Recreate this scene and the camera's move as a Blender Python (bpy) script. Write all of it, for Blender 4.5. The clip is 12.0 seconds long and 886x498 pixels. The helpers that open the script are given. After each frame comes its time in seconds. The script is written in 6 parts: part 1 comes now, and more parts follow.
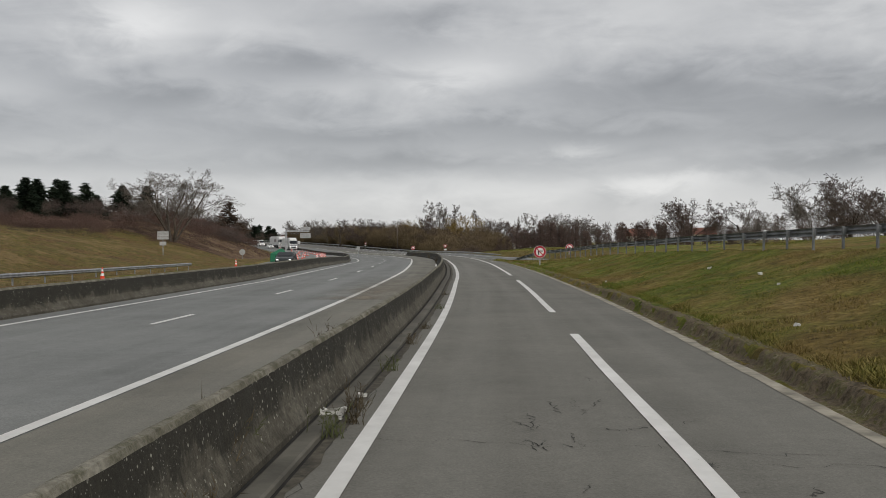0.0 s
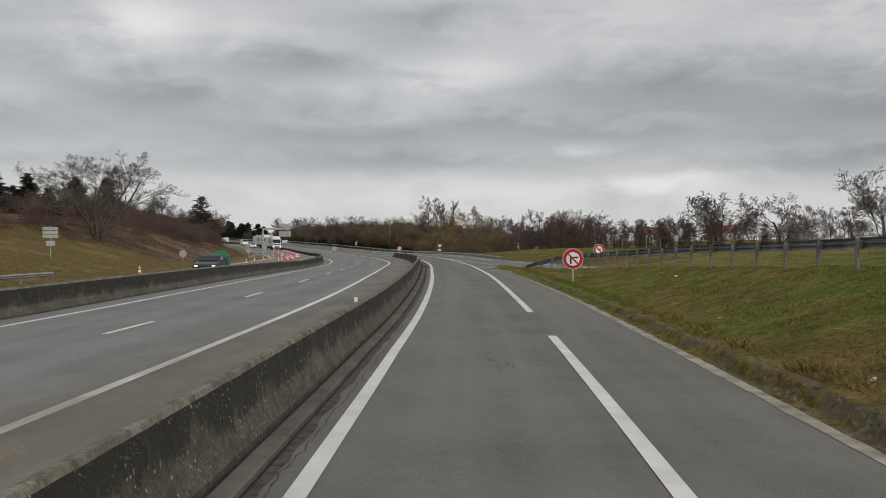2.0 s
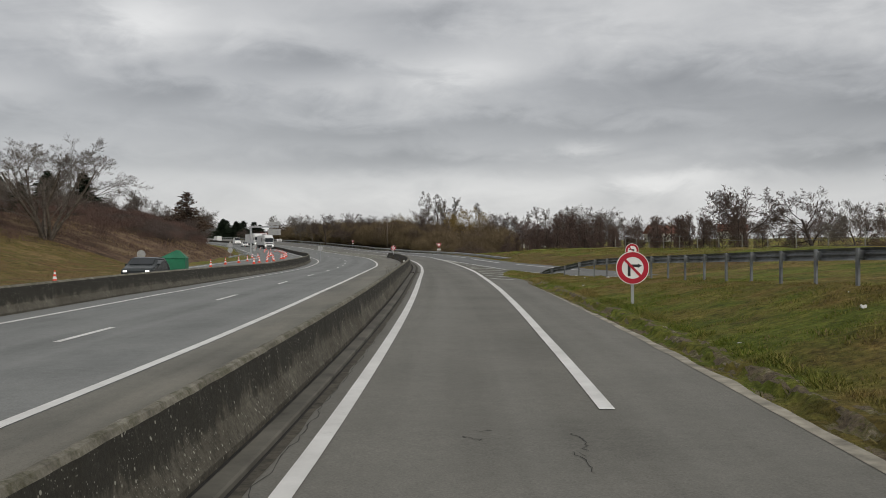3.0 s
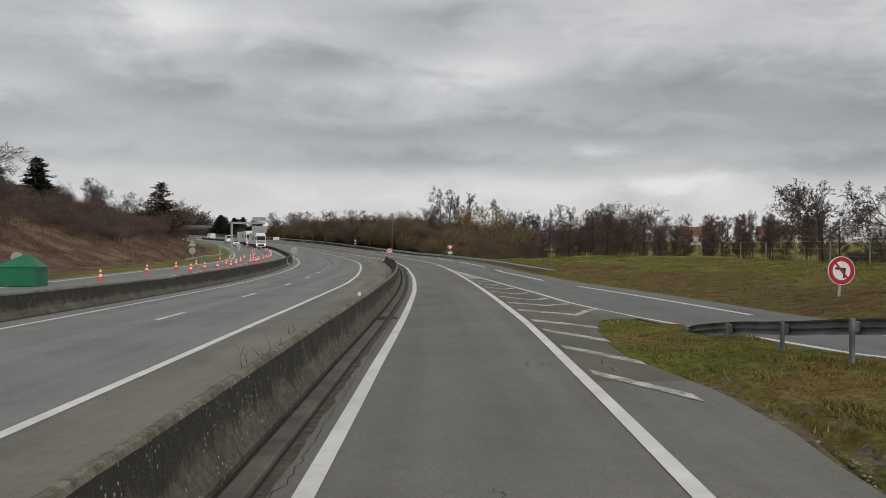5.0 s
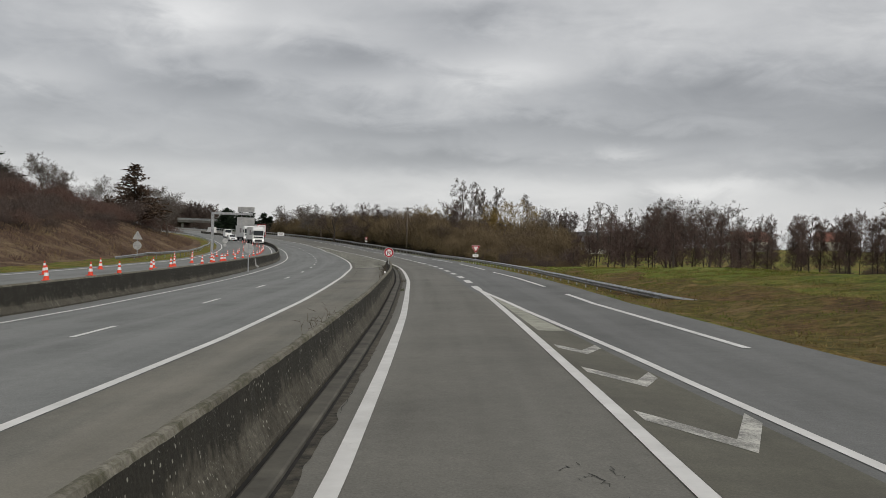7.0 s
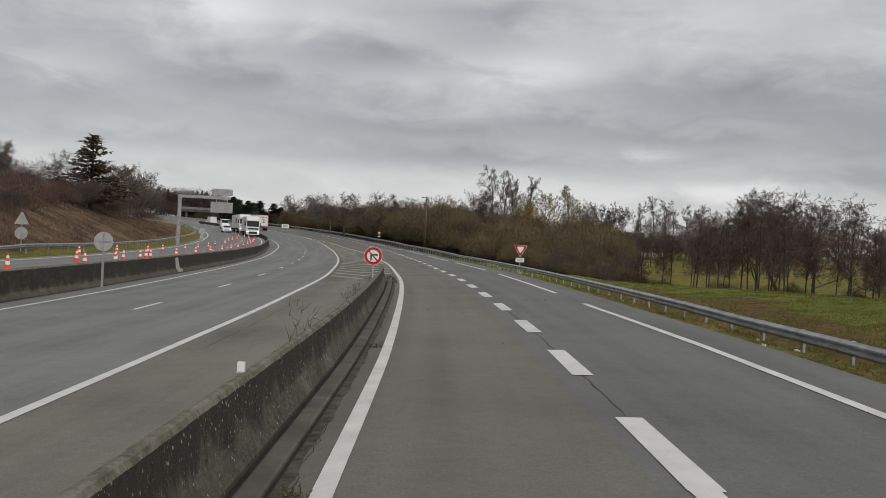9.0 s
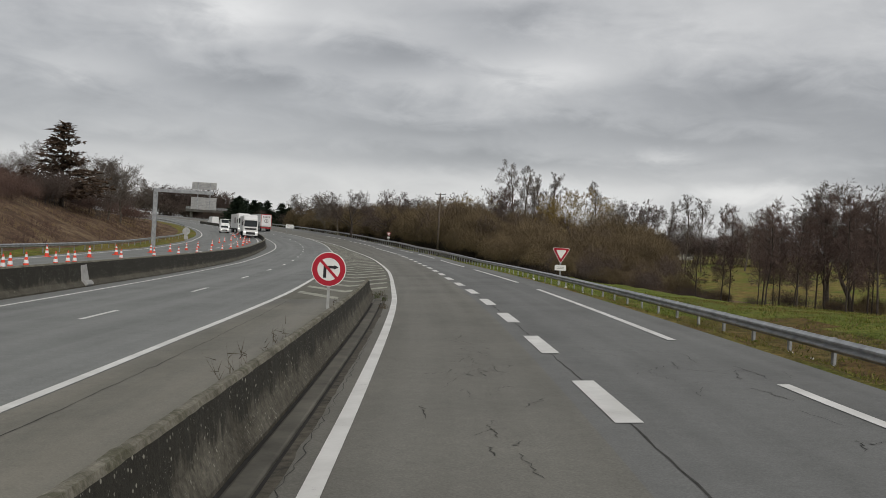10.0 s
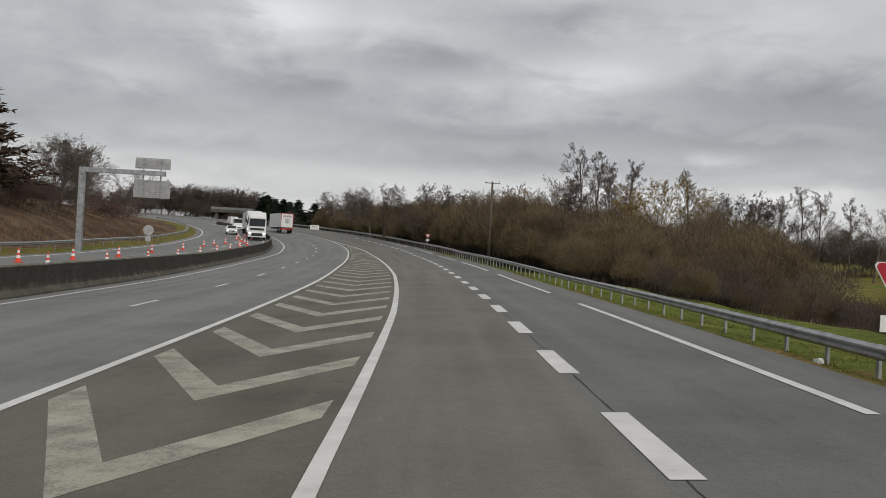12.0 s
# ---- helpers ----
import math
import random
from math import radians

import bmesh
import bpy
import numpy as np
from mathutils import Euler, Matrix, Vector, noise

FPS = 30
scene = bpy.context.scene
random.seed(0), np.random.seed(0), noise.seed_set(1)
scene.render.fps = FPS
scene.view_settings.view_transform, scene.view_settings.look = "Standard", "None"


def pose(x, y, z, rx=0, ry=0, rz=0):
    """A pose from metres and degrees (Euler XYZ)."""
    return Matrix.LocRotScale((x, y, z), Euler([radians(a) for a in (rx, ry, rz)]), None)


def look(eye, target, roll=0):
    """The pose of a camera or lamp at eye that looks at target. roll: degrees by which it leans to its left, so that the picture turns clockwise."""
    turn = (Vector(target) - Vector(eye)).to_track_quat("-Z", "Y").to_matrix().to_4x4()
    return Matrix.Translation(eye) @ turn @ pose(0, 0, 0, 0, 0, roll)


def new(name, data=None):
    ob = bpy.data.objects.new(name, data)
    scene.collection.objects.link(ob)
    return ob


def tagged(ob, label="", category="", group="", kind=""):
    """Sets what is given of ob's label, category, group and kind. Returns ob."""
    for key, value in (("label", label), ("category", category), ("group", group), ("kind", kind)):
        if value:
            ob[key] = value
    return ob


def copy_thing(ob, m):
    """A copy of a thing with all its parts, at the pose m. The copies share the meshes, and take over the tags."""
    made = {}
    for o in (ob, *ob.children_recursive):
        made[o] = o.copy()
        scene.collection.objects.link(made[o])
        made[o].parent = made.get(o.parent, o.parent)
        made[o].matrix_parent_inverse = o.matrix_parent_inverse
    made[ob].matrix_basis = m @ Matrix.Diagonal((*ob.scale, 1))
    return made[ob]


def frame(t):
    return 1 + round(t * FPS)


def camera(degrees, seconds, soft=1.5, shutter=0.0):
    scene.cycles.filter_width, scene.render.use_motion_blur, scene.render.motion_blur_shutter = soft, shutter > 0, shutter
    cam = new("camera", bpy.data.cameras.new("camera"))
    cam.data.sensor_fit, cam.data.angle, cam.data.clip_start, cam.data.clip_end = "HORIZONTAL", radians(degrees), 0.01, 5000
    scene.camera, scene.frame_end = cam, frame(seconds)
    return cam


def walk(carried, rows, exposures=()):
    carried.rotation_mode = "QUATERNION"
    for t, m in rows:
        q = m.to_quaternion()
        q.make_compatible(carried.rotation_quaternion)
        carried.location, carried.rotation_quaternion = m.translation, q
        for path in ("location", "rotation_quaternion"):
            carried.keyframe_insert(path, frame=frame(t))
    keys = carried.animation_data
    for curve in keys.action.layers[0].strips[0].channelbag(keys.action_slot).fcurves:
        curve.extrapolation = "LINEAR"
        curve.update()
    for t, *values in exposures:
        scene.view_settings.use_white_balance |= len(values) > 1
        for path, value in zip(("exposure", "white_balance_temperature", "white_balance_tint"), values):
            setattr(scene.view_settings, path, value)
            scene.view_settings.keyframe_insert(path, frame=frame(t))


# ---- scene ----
cam = camera(50.0, 12.0, 0.55)
# seconds, x, y, z, yaw, pitch, roll
ROWS = [
    (0.0, 0.000, -0.000, 1.850, 0.02, 0.02, 0.32),
    (0.5, 0.360, 6.350, 1.900, -0.07, -0.04, 0.15),
    (1.0, 0.769, 13.110, 1.903, -0.01, 0.05, 0.05),
    (1.5, 1.123, 19.447, 2.048, 0.08, -0.03, 0.13),
    (2.0, 1.438, 26.661, 2.096, 0.14, -0.04, 0.27),
    (2.5, 1.702, 33.880, 2.151, 0.25, -0.07, 0.31),
    (3.0, 1.926, 41.142, 2.200, 0.31, -0.12, 0.29),
    (5.0, 1.900, 70.987, 2.564, 1.10, -0.13, -0.35),
    (5.5, 1.793, 78.221, 2.581, 1.44, -0.12, -0.72),
    (6.0, 1.611, 85.584, 2.647, 1.74, -0.16, -1.00),
    (6.5, 1.444, 93.686, 2.633, 2.05, -0.14, -1.35),
    (7.0, 1.137, 101.594, 2.604, 2.41, -0.14, -1.64),
    (9.0, -0.612, 133.008, 2.685, 3.79, -0.36, -3.01),
    (9.5, -1.098, 140.958, 2.669, 4.25, -0.33, -3.00),
    (10.0, -1.701, 148.867, 2.692, 4.69, -0.30, -3.12),
    (10.5, -2.352, 156.923, 2.701, 5.17, -0.29, -3.24),
    (11.0, -3.045, 164.982, 2.702, 5.79, -0.18, -3.25),
    (11.5, -3.990, 173.370, 2.722, 6.68, -0.15, -3.30),
    (12.0, -5.169, 181.825, 2.687, 7.47, -0.22, -3.23),
]
walk(cam, [(t, pose(x, y, z, 90 + pitch, roll, yaw)) for t, x, y, z, yaw, pitch, roll in ROWS])

# ---------------------------------------------------------------- world and light
world = bpy.data.worlds.new("overcast_sky")
scene.world = world
world.use_nodes = True
SUN_EL, SUN_ROT = radians(34), radians(150)


def build_world():
    nt = world.node_tree
    nd, ln = nt.nodes, nt.links
    nd.clear()
    out = nd.new("ShaderNodeOutputWorld")
    bg = nd.new("ShaderNodeBackground")
    sky = nd.new("ShaderNodeTexSky")
    sky.sky_type, sky.sun_disc = "NISHITA", False
    sky.sun_elevation, sky.sun_rotation = SUN_EL, SUN_ROT
    co = nd.new("ShaderNodeTexCoord")
    sep = nd.new("ShaderNodeSeparateXYZ")
    ln.new(co.outputs["Generated"], sep.inputs[0])

    def m(op, a, b=None, clamp=False):
        n = nd.new("ShaderNodeMath")
        n.operation, n.use_clamp = op, clamp
        for i, v in enumerate((a, b)):
            if v is None:
                continue
            if isinstance(v, (int, float)):
                n.inputs[i].default_value = v
            else:
                ln.new(v, n.inputs[i])
        return n.outputs[0]

    bearing = m("MULTIPLY", m("ARCTAN2", sep.outputs[0], sep.outputs[1]), 57.296)
    height = m("MULTIPLY", m("ARCSINE", sep.outputs[2]), 57.296)

    def clouds(wide, deep, detail, offset, rough=0.5, dist=0.0):
        """Cloud noise, wide by deep degrees to a lump."""
        comb = nd.new("ShaderNodeCombineXYZ")
        ln.new(m("DIVIDE", bearing, wide), comb.inputs[0])
        ln.new(m("DIVIDE", height, deep), comb.inputs[1])
        comb.inputs[2].default_value = offset
        t = nd.new("ShaderNodeTexNoise")
        t.inputs["Scale"].default_value = 1.0
        t.inputs["Detail"].default_value = detail
        t.inputs["Roughness"].default_value = rough
        t.inputs["Distortion"].default_value = dist
        ln.new(comb.outputs[0], t.inputs["Vector"])
        return m("SUBTRACT", t.outputs["Fac"], 0.5)

    big = clouds(13.0, 3.6, 3, 1.7, 0.5, 0.6)
    mid = clouds(5.0, 1.9, 5, 4.2, 0.55, 0.7)
    puff = clouds(1.9, 0.9, 5, 8.1, 0.58, 0.4)
    # bearing and height of the banks, their edges frayed by the cloud noise
    az = m("ADD", bearing, m("ADD", m("MULTIPLY", mid, 7.0), m("MULTIPLY", puff, 2.0)))
    el = m("ADD", height, m("ADD", m("MULTIPLY", big, 1.6), m("ADD", m("MULTIPLY", mid, 1.6), m("MULTIPLY", puff, 0.9))))
    base = nd.new("ShaderNodeValToRGB")
    br = base.color_ramp
    br.interpolation = "EASE"
    stops = ((0.0, 0.60), (0.115, 0.59), (0.16, 0.435), (0.22, 0.41), (0.29, 0.44), (0.38, 0.495), (0.5, 0.50), (1.0, 0.49))
    while len(br.elements) < len(stops):
        br.elements.new(0.5)
    for e, (pos, v) in zip(br.elements, stops):
        e.position, e.color = pos, (v, v, v, 1)
    ln.new(m("DIVIDE", el, 32.0, True), base.inputs[0])
    light = m("ADD", base.outputs[0], m("ADD", m("MULTIPLY", big, 0.16), m("ADD", m("MULTIPLY", mid, 0.20), m("MULTIPLY", puff, 0.07))))
    # the larger banks and breaks: bearing, height, half width, half depth, how much lighter
    for a0, e0, wa, we, k in CLOUD_BANKS:
        x2, y2 = m("DIVIDE", m("SUBTRACT", az, a0), wa), m("DIVIDE", m("SUBTRACT", el, e0), we)
        r2 = m("ADD", m("MULTIPLY", x2, x2), m("MULTIPLY", y2, y2))
        light = m("ADD", light, m("MULTIPLY", m("POWER", 2.718, m("MULTIPLY", r2, -1.0)), k))
    light = m("MINIMUM", m("MAXIMUM", light, 0.20), 0.74)
    mix = nd.new("ShaderNodeValToRGB")
    cr = mix.color_ramp
    cr.elements[0].position, cr.elements[0].color = 0.20, (0.194, 0.200, 0.213, 1)
    cr.elements[1].position, cr.elements[1].color = 0.74, (0.742, 0.740, 0.736, 1)
    e = cr.elements.new(0.42)
    e.color = (0.414, 0.420, 0.432, 1)
    ln.new(light, mix.inputs[0])
    # a little of the clear sky's own colour through the cloud
    mul = nd.new("ShaderNodeMixRGB")
    mul.blend_type = "ADD"
    mul.inputs[0].default_value = 0.006
    ln.new(mix.outputs[0], mul.inputs[1])
    ln.new(sky.outputs[0], mul.inputs[2])
    ln.new(mul.outputs[0], bg.inputs[0])
    bg.inputs[1].default_value = SKY_STRENGTH
    ln.new(bg.outputs[0], out.inputs[0])


SKY_STRENGTH = 1.0
CLOUD_BANKS = ((-17.7, 13.0, 3.0, 1.5, 0.22), (1.2, 10.6, 3.2, 1.1, 0.19), (-6.0, 9.5, 4.5, 0.9, 0.08), (8.4, 5.9, 1.6, 0.4, 0.12), (13.0, 4.0, 3.4, 0.8, 0.14), (2.0, 3.6, 6.0, 1.0, 0.05), (-20.0, 5.8, 5.0, 1.0, 0.05),
               (-25.0, 8.8, 3.0, 0.8, 0.08), (-17.0, 8.8, 6.0, 0.8, -0.09), (-9.0, 10.9, 5.0, 0.9, -0.12), (-1.5, 13.0, 3.6, 1.5, -0.12), (15.0, 9.4, 9.0, 1.6, -0.11), (24.5, 7.8, 5.0, 1.4, -0.10), (-6.0, 6.9, 4.5, 0.7, -0.08),
               (2.0, 7.7, 4.5, 0.6, -0.07), (10.0, 6.9, 6.0, 0.6, -0.07), (-4.0, 5.1, 6.0, 0.7, -0.06), (22.5, 4.4, 5.0, 1.0, -0.14), (12.5, 13.4, 4.0, 1.3, 0.06), (24.0, 13.8, 4.0, 1.4, 0.10), (-12.0, 13.4, 3.0, 1.0, 0.05), (8.9, 3.2, 0.9, 1.2, -0.07))
build_world()
sun = new("sun", bpy.data.lights.new("sun", "SUN"))
sun.data.energy, sun.data.angle, sun.data.color = 1.4, radians(30), (1.0, 0.955, 0.88)
sun.matrix_world = look((0, 0, 60), (math.sin(SUN_ROT) * -60, -math.cos(SUN_ROT) * 60, 60 - 60 * math.tan(SUN_EL)))

# ---------------------------------------------------------------- materials


class Mat:
    """Small builder for node materials."""

    def __init__(self, name, rough=0.8, metal=0.0, spec=0.4):
        self.mat = bpy.data.materials.new(name)
        self.mat.use_nodes = True
        self.nt = self.mat.node_tree
        self.nd, self.ln = self.nt.nodes, self.nt.links
        self.bsdf = self.nd["Principled BSDF"]
        self.bsdf.inputs["Roughness"].default_value = rough
        self.bsdf.inputs["Metallic"].default_value = metal
        self.bsdf.inputs["Specular IOR Level"].default_value = spec
        co = self.nd.new("ShaderNodeTexCoord")
        self.pos = co.outputs["Object"]
        geo = self.nd.new("ShaderNodeNewGeometry")
        self.world, self.island = geo.outputs["Position"], geo.outputs["Random Per Island"]
        self.uvn = co.outputs["UV"]
        self.rnd = self.nd.new("ShaderNodeObjectInfo").outputs["Random"]

    def noise(self, scale, detail=4, rough=0.55, src=None, stretch=None, dist=0.0):
        src = src or self.world
        if stretch:
            mp = self.nd.new("ShaderNodeMapping")
            mp.inputs["Scale"].default_value = stretch
            self.ln.new(src, mp.inputs[0])
            src = mp.outputs[0]
        t = self.nd.new("ShaderNodeTexNoise")
        t.inputs["Scale"].default_value, t.inputs["Detail"].default_value = scale, detail
        t.inputs["Roughness"].default_value, t.inputs["Distortion"].default_value = rough, dist
        self.ln.new(src, t.inputs["Vector"])
        return t.outputs["Fac"]

    def voronoi(self, scale, src=None, feature="F1", stretch=None):
        src = src or self.world
        if stretch:
            mp = self.nd.new("ShaderNodeMapping")
            mp.inputs["Scale"].default_value = stretch
            self.ln.new(src, mp.inputs[0])
            src = mp.outputs[0]
        t = self.nd.new("ShaderNodeTexVoronoi")
        t.feature = feature
        t.inputs["Scale"].default_value = scale
        self.ln.new(src, t.inputs["Vector"])
        return t.outputs["Distance"]

    def ramp(self, fac, *stops):
        r = self.nd.new("ShaderNodeValToRGB")
        el = r.color_ramp.elements
        while len(el) < len(stops):
            el.new(0.5)
        for e, (p, c) in zip(el, stops):
            e.position = p
            e.color = (c, c, c, 1) if isinstance(c, (int, float)) else (*c, 1)
        self.ln.new(fac, r.inputs[0])
        return r.outputs[0]

    def mix(self, fac, a, b, how="MIX"):
        n = self.nd.new("ShaderNodeMixRGB")
        n.blend_type = how
        for i, v in enumerate((fac, a, b)):
            if isinstance(v, (int, float)):
                n.inputs[i].default_value = v if i == 0 else (v, v, v, 1)
            elif isinstance(v, tuple):
                n.inputs[i].default_value = (*v, 1)
            else:
                self.ln.new(v, n.inputs[i])
        return n.outputs[0]

    def math(self, op, a, b, clamp=False):
        n = self.nd.new("ShaderNodeMath")
        n.operation, n.use_clamp = op, clamp
        for i, v in enumerate((a, b)):
            if isinstance(v, (int, float)):
                n.inputs[i].default_value = v
            else:
                self.ln.new(v, n.inputs[i])
        return n.outputs[0]

    def bump(self, height, strength=0.5, distance=0.02):
        b = self.nd.new("ShaderNodeBump")
        b.inputs["Strength"].default_value, b.inputs["Distance"].default_value = strength, distance
        self.ln.new(height, b.inputs["Height"])
        self.ln.new(b.outputs[0], self.bsdf.inputs["Normal"])
        return self

    def colour(self, c):
        if isinstance(c, tuple):
            self.bsdf.inputs["Base Color"].default_value = (*c, 1)
        else:
            self.ln.new(c, self.bsdf.inputs["Base Color"])
        return self

    def rough(self, socket):
        self.ln.new(socket, self.bsdf.inputs["Roughness"])
        return self


def asphalt(name, base, dark, light, track=0.5, sandy=False):
    """Worn bituminous concrete: fine stone grain, long wheel-track bands, patches and stains. UV: metres along, metres across."""
    m = Mat(name, 0.82, 0, 0.35)
    grain = m.noise(42, 3, 0.8)
    coarse = m.noise(5.0, 6, 0.75)
    blotch = m.noise(0.35, 5, 0.6)
    bands = m.noise(1.1, 3, 0.5, m.uvn, (0.02, 1.0, 1.0))
    oil = m.noise(0.9, 6, 0.65, m.uvn, (0.12, 1.0, 1.0))
    c = m.ramp(blotch, (0.3, dark), (0.52, base), (0.75, light))
    c = m.mix(m.ramp(bands, (0.40, 0.0), (0.62, track)), c, light)
    c = m.mix(m.ramp(oil, (0.56, 0.0), (0.72, 0.45)), c, dark)
    c = m.mix(0.45, c, m.ramp(grain, (0.28, 0.20), (0.5, 0.5), (0.75, 0.88)), "OVERLAY")
    c = m.mix(0.26, c, m.ramp(coarse, (0.30, 0.30), (0.5, 0.5), (0.70, 0.68)), "OVERLAY")
    drip = m.noise(2.3, 5, 0.7, m.uvn, (0.30, 1.0, 1.0))
    c = m.mix(m.ramp(drip, (0.64, 0.0), (0.72, 0.22)), c, tuple(0.6 * v for v in dark))
    if sandy:
        dust = m.noise(0.5, 6, 0.65, m.uvn, (0.16, 1.0, 1.0))
        c = m.mix(m.ramp(dust, (0.46, 0.0), (0.62, 0.32)), c, (0.27, 0.245, 0.195))
    m.colour(c)
    m.rough(m.ramp(bands, (0.3, 0.88), (0.7, 0.7)))
    return m.bump(grain, 0.2, 0.004).mat


def paint_white(name, wear, hi=(0.74, 0.73, 0.70), lo=(0.56, 0.55, 0.52)):
    m = Mat(name, 0.62, 0, 0.4)
    chips = m.noise(26, 6, 0.75)
    dirt = m.noise(1.1, 5, 0.65)
    c = m.ramp(dirt, (0.3, lo), (0.65, hi))
    thin = m.math("ADD", m.math("MULTIPLY", chips, 0.6), m.math("MULTIPLY", m.noise(2.2, 4, 0.6), 0.4))
    c = m.mix(m.ramp(thin, (wear - 0.05, 0.9), (wear + 0.07, 0.0)), c, (0.14, 0.135, 0.122))
    m.colour(c)
    return m.bump(m.noise(60, 2), 0.2, 0.004).mat


ASPHALT_RAMP = asphalt("asphalt_ramp", (0.146, 0.140, 0.120), (0.110, 0.106, 0.090), (0.178, 0.171, 0.146))
ASPHALT_SHOULDER = asphalt("asphalt_shoulder", (0.149, 0.143, 0.119), (0.104, 0.100, 0.084), (0.191, 0.182, 0.151), 0.5, True)
ASPHALT_GORE = asphalt("asphalt_gore", (0.120, 0.114, 0.088), (0.080, 0.076, 0.058), (0.155, 0.147, 0.114), 0.3)
ASPHALT_MAIN = asphalt("asphalt_main", (0.179, 0.183, 0.175), (0.142, 0.145, 0.138), (0.213, 0.217, 0.205), 0.6)
ASPHALT_SIDE = asphalt("asphalt_side", (0.140, 0.141, 0.135), (0.106, 0.106, 0.101), (0.166, 0.167, 0.158))
PAINT = paint_white("road_paint", 0.33)
PAINT_WORN = paint_white("road_paint_worn", 0.44, (0.40, 0.395, 0.31), (0.26, 0.255, 0.195))
PAINT_GORE = paint_white("road_paint_flaking", 0.49, (0.625, 0.613, 0.550), (0.400, 0.388, 0.338))


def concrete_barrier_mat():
    """Old slip-formed concrete, darker than the barrier's top: black algae run-off streaks, shell-white lichen spots.
    UV: metres along, metres up.
    """
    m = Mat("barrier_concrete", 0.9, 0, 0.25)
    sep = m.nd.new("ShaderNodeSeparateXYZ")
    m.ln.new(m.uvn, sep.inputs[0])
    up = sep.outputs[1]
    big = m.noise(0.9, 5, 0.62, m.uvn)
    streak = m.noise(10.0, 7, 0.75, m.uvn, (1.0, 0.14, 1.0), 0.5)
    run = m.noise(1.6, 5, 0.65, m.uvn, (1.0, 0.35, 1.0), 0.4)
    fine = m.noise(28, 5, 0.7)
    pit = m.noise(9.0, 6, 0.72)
    # bare weathered concrete, a darker mix than on the top
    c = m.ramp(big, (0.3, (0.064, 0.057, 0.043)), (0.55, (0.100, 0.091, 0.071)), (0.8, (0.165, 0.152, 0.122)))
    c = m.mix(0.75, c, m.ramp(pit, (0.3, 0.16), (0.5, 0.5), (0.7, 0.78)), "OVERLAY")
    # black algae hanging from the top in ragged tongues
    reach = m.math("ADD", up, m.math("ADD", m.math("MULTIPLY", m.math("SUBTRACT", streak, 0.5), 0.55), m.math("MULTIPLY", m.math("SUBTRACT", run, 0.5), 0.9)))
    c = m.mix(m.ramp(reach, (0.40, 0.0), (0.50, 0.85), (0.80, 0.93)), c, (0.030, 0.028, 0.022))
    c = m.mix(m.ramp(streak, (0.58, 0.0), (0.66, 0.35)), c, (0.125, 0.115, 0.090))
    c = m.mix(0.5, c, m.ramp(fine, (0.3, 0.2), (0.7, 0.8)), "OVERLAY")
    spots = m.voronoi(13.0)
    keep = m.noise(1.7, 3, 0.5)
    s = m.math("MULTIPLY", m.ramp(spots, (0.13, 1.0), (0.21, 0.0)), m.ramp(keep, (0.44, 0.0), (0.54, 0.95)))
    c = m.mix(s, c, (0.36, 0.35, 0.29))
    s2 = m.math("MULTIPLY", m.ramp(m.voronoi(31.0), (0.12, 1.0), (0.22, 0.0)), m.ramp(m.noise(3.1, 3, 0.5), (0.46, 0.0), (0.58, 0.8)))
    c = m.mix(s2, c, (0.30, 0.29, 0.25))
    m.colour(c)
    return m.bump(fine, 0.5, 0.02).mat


def concrete_top_mat():
    m = Mat("barrier_concrete_top", 0.9, 0, 0.25)
    big = m.noise(2.0, 6, 0.65)
    moss = m.noise(4.5, 6, 0.75)
    fine = m.noise(22, 6, 0.78)
    # a paler mix than on the barrier's faces
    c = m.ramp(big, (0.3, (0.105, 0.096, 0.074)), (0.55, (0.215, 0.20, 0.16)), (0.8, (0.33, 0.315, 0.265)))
    c = m.mix(m.ramp(moss, (0.46, 0.0), (0.60, 0.75)), c, (0.075, 0.072, 0.040))
    c = m.mix(0.6, c, m.ramp(fine, (0.3, 0.2), (0.7, 0.8)), "OVERLAY")
    m.colour(c)
    return m.bump(fine, 0.6, 0.02).mat


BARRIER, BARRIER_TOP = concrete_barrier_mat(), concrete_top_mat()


def grass_patches(m):
    """Where the turf is dry (1) or green (0)."""
    f = m.math("ADD", m.math("MULTIPLY", m.noise(0.07, 4, 0.6), 0.40), m.math("MULTIPLY", m.noise(0.38, 5, 0.65), 0.60))
    return m.ramp(f, (0.43, 0.05), (0.57, 0.95))


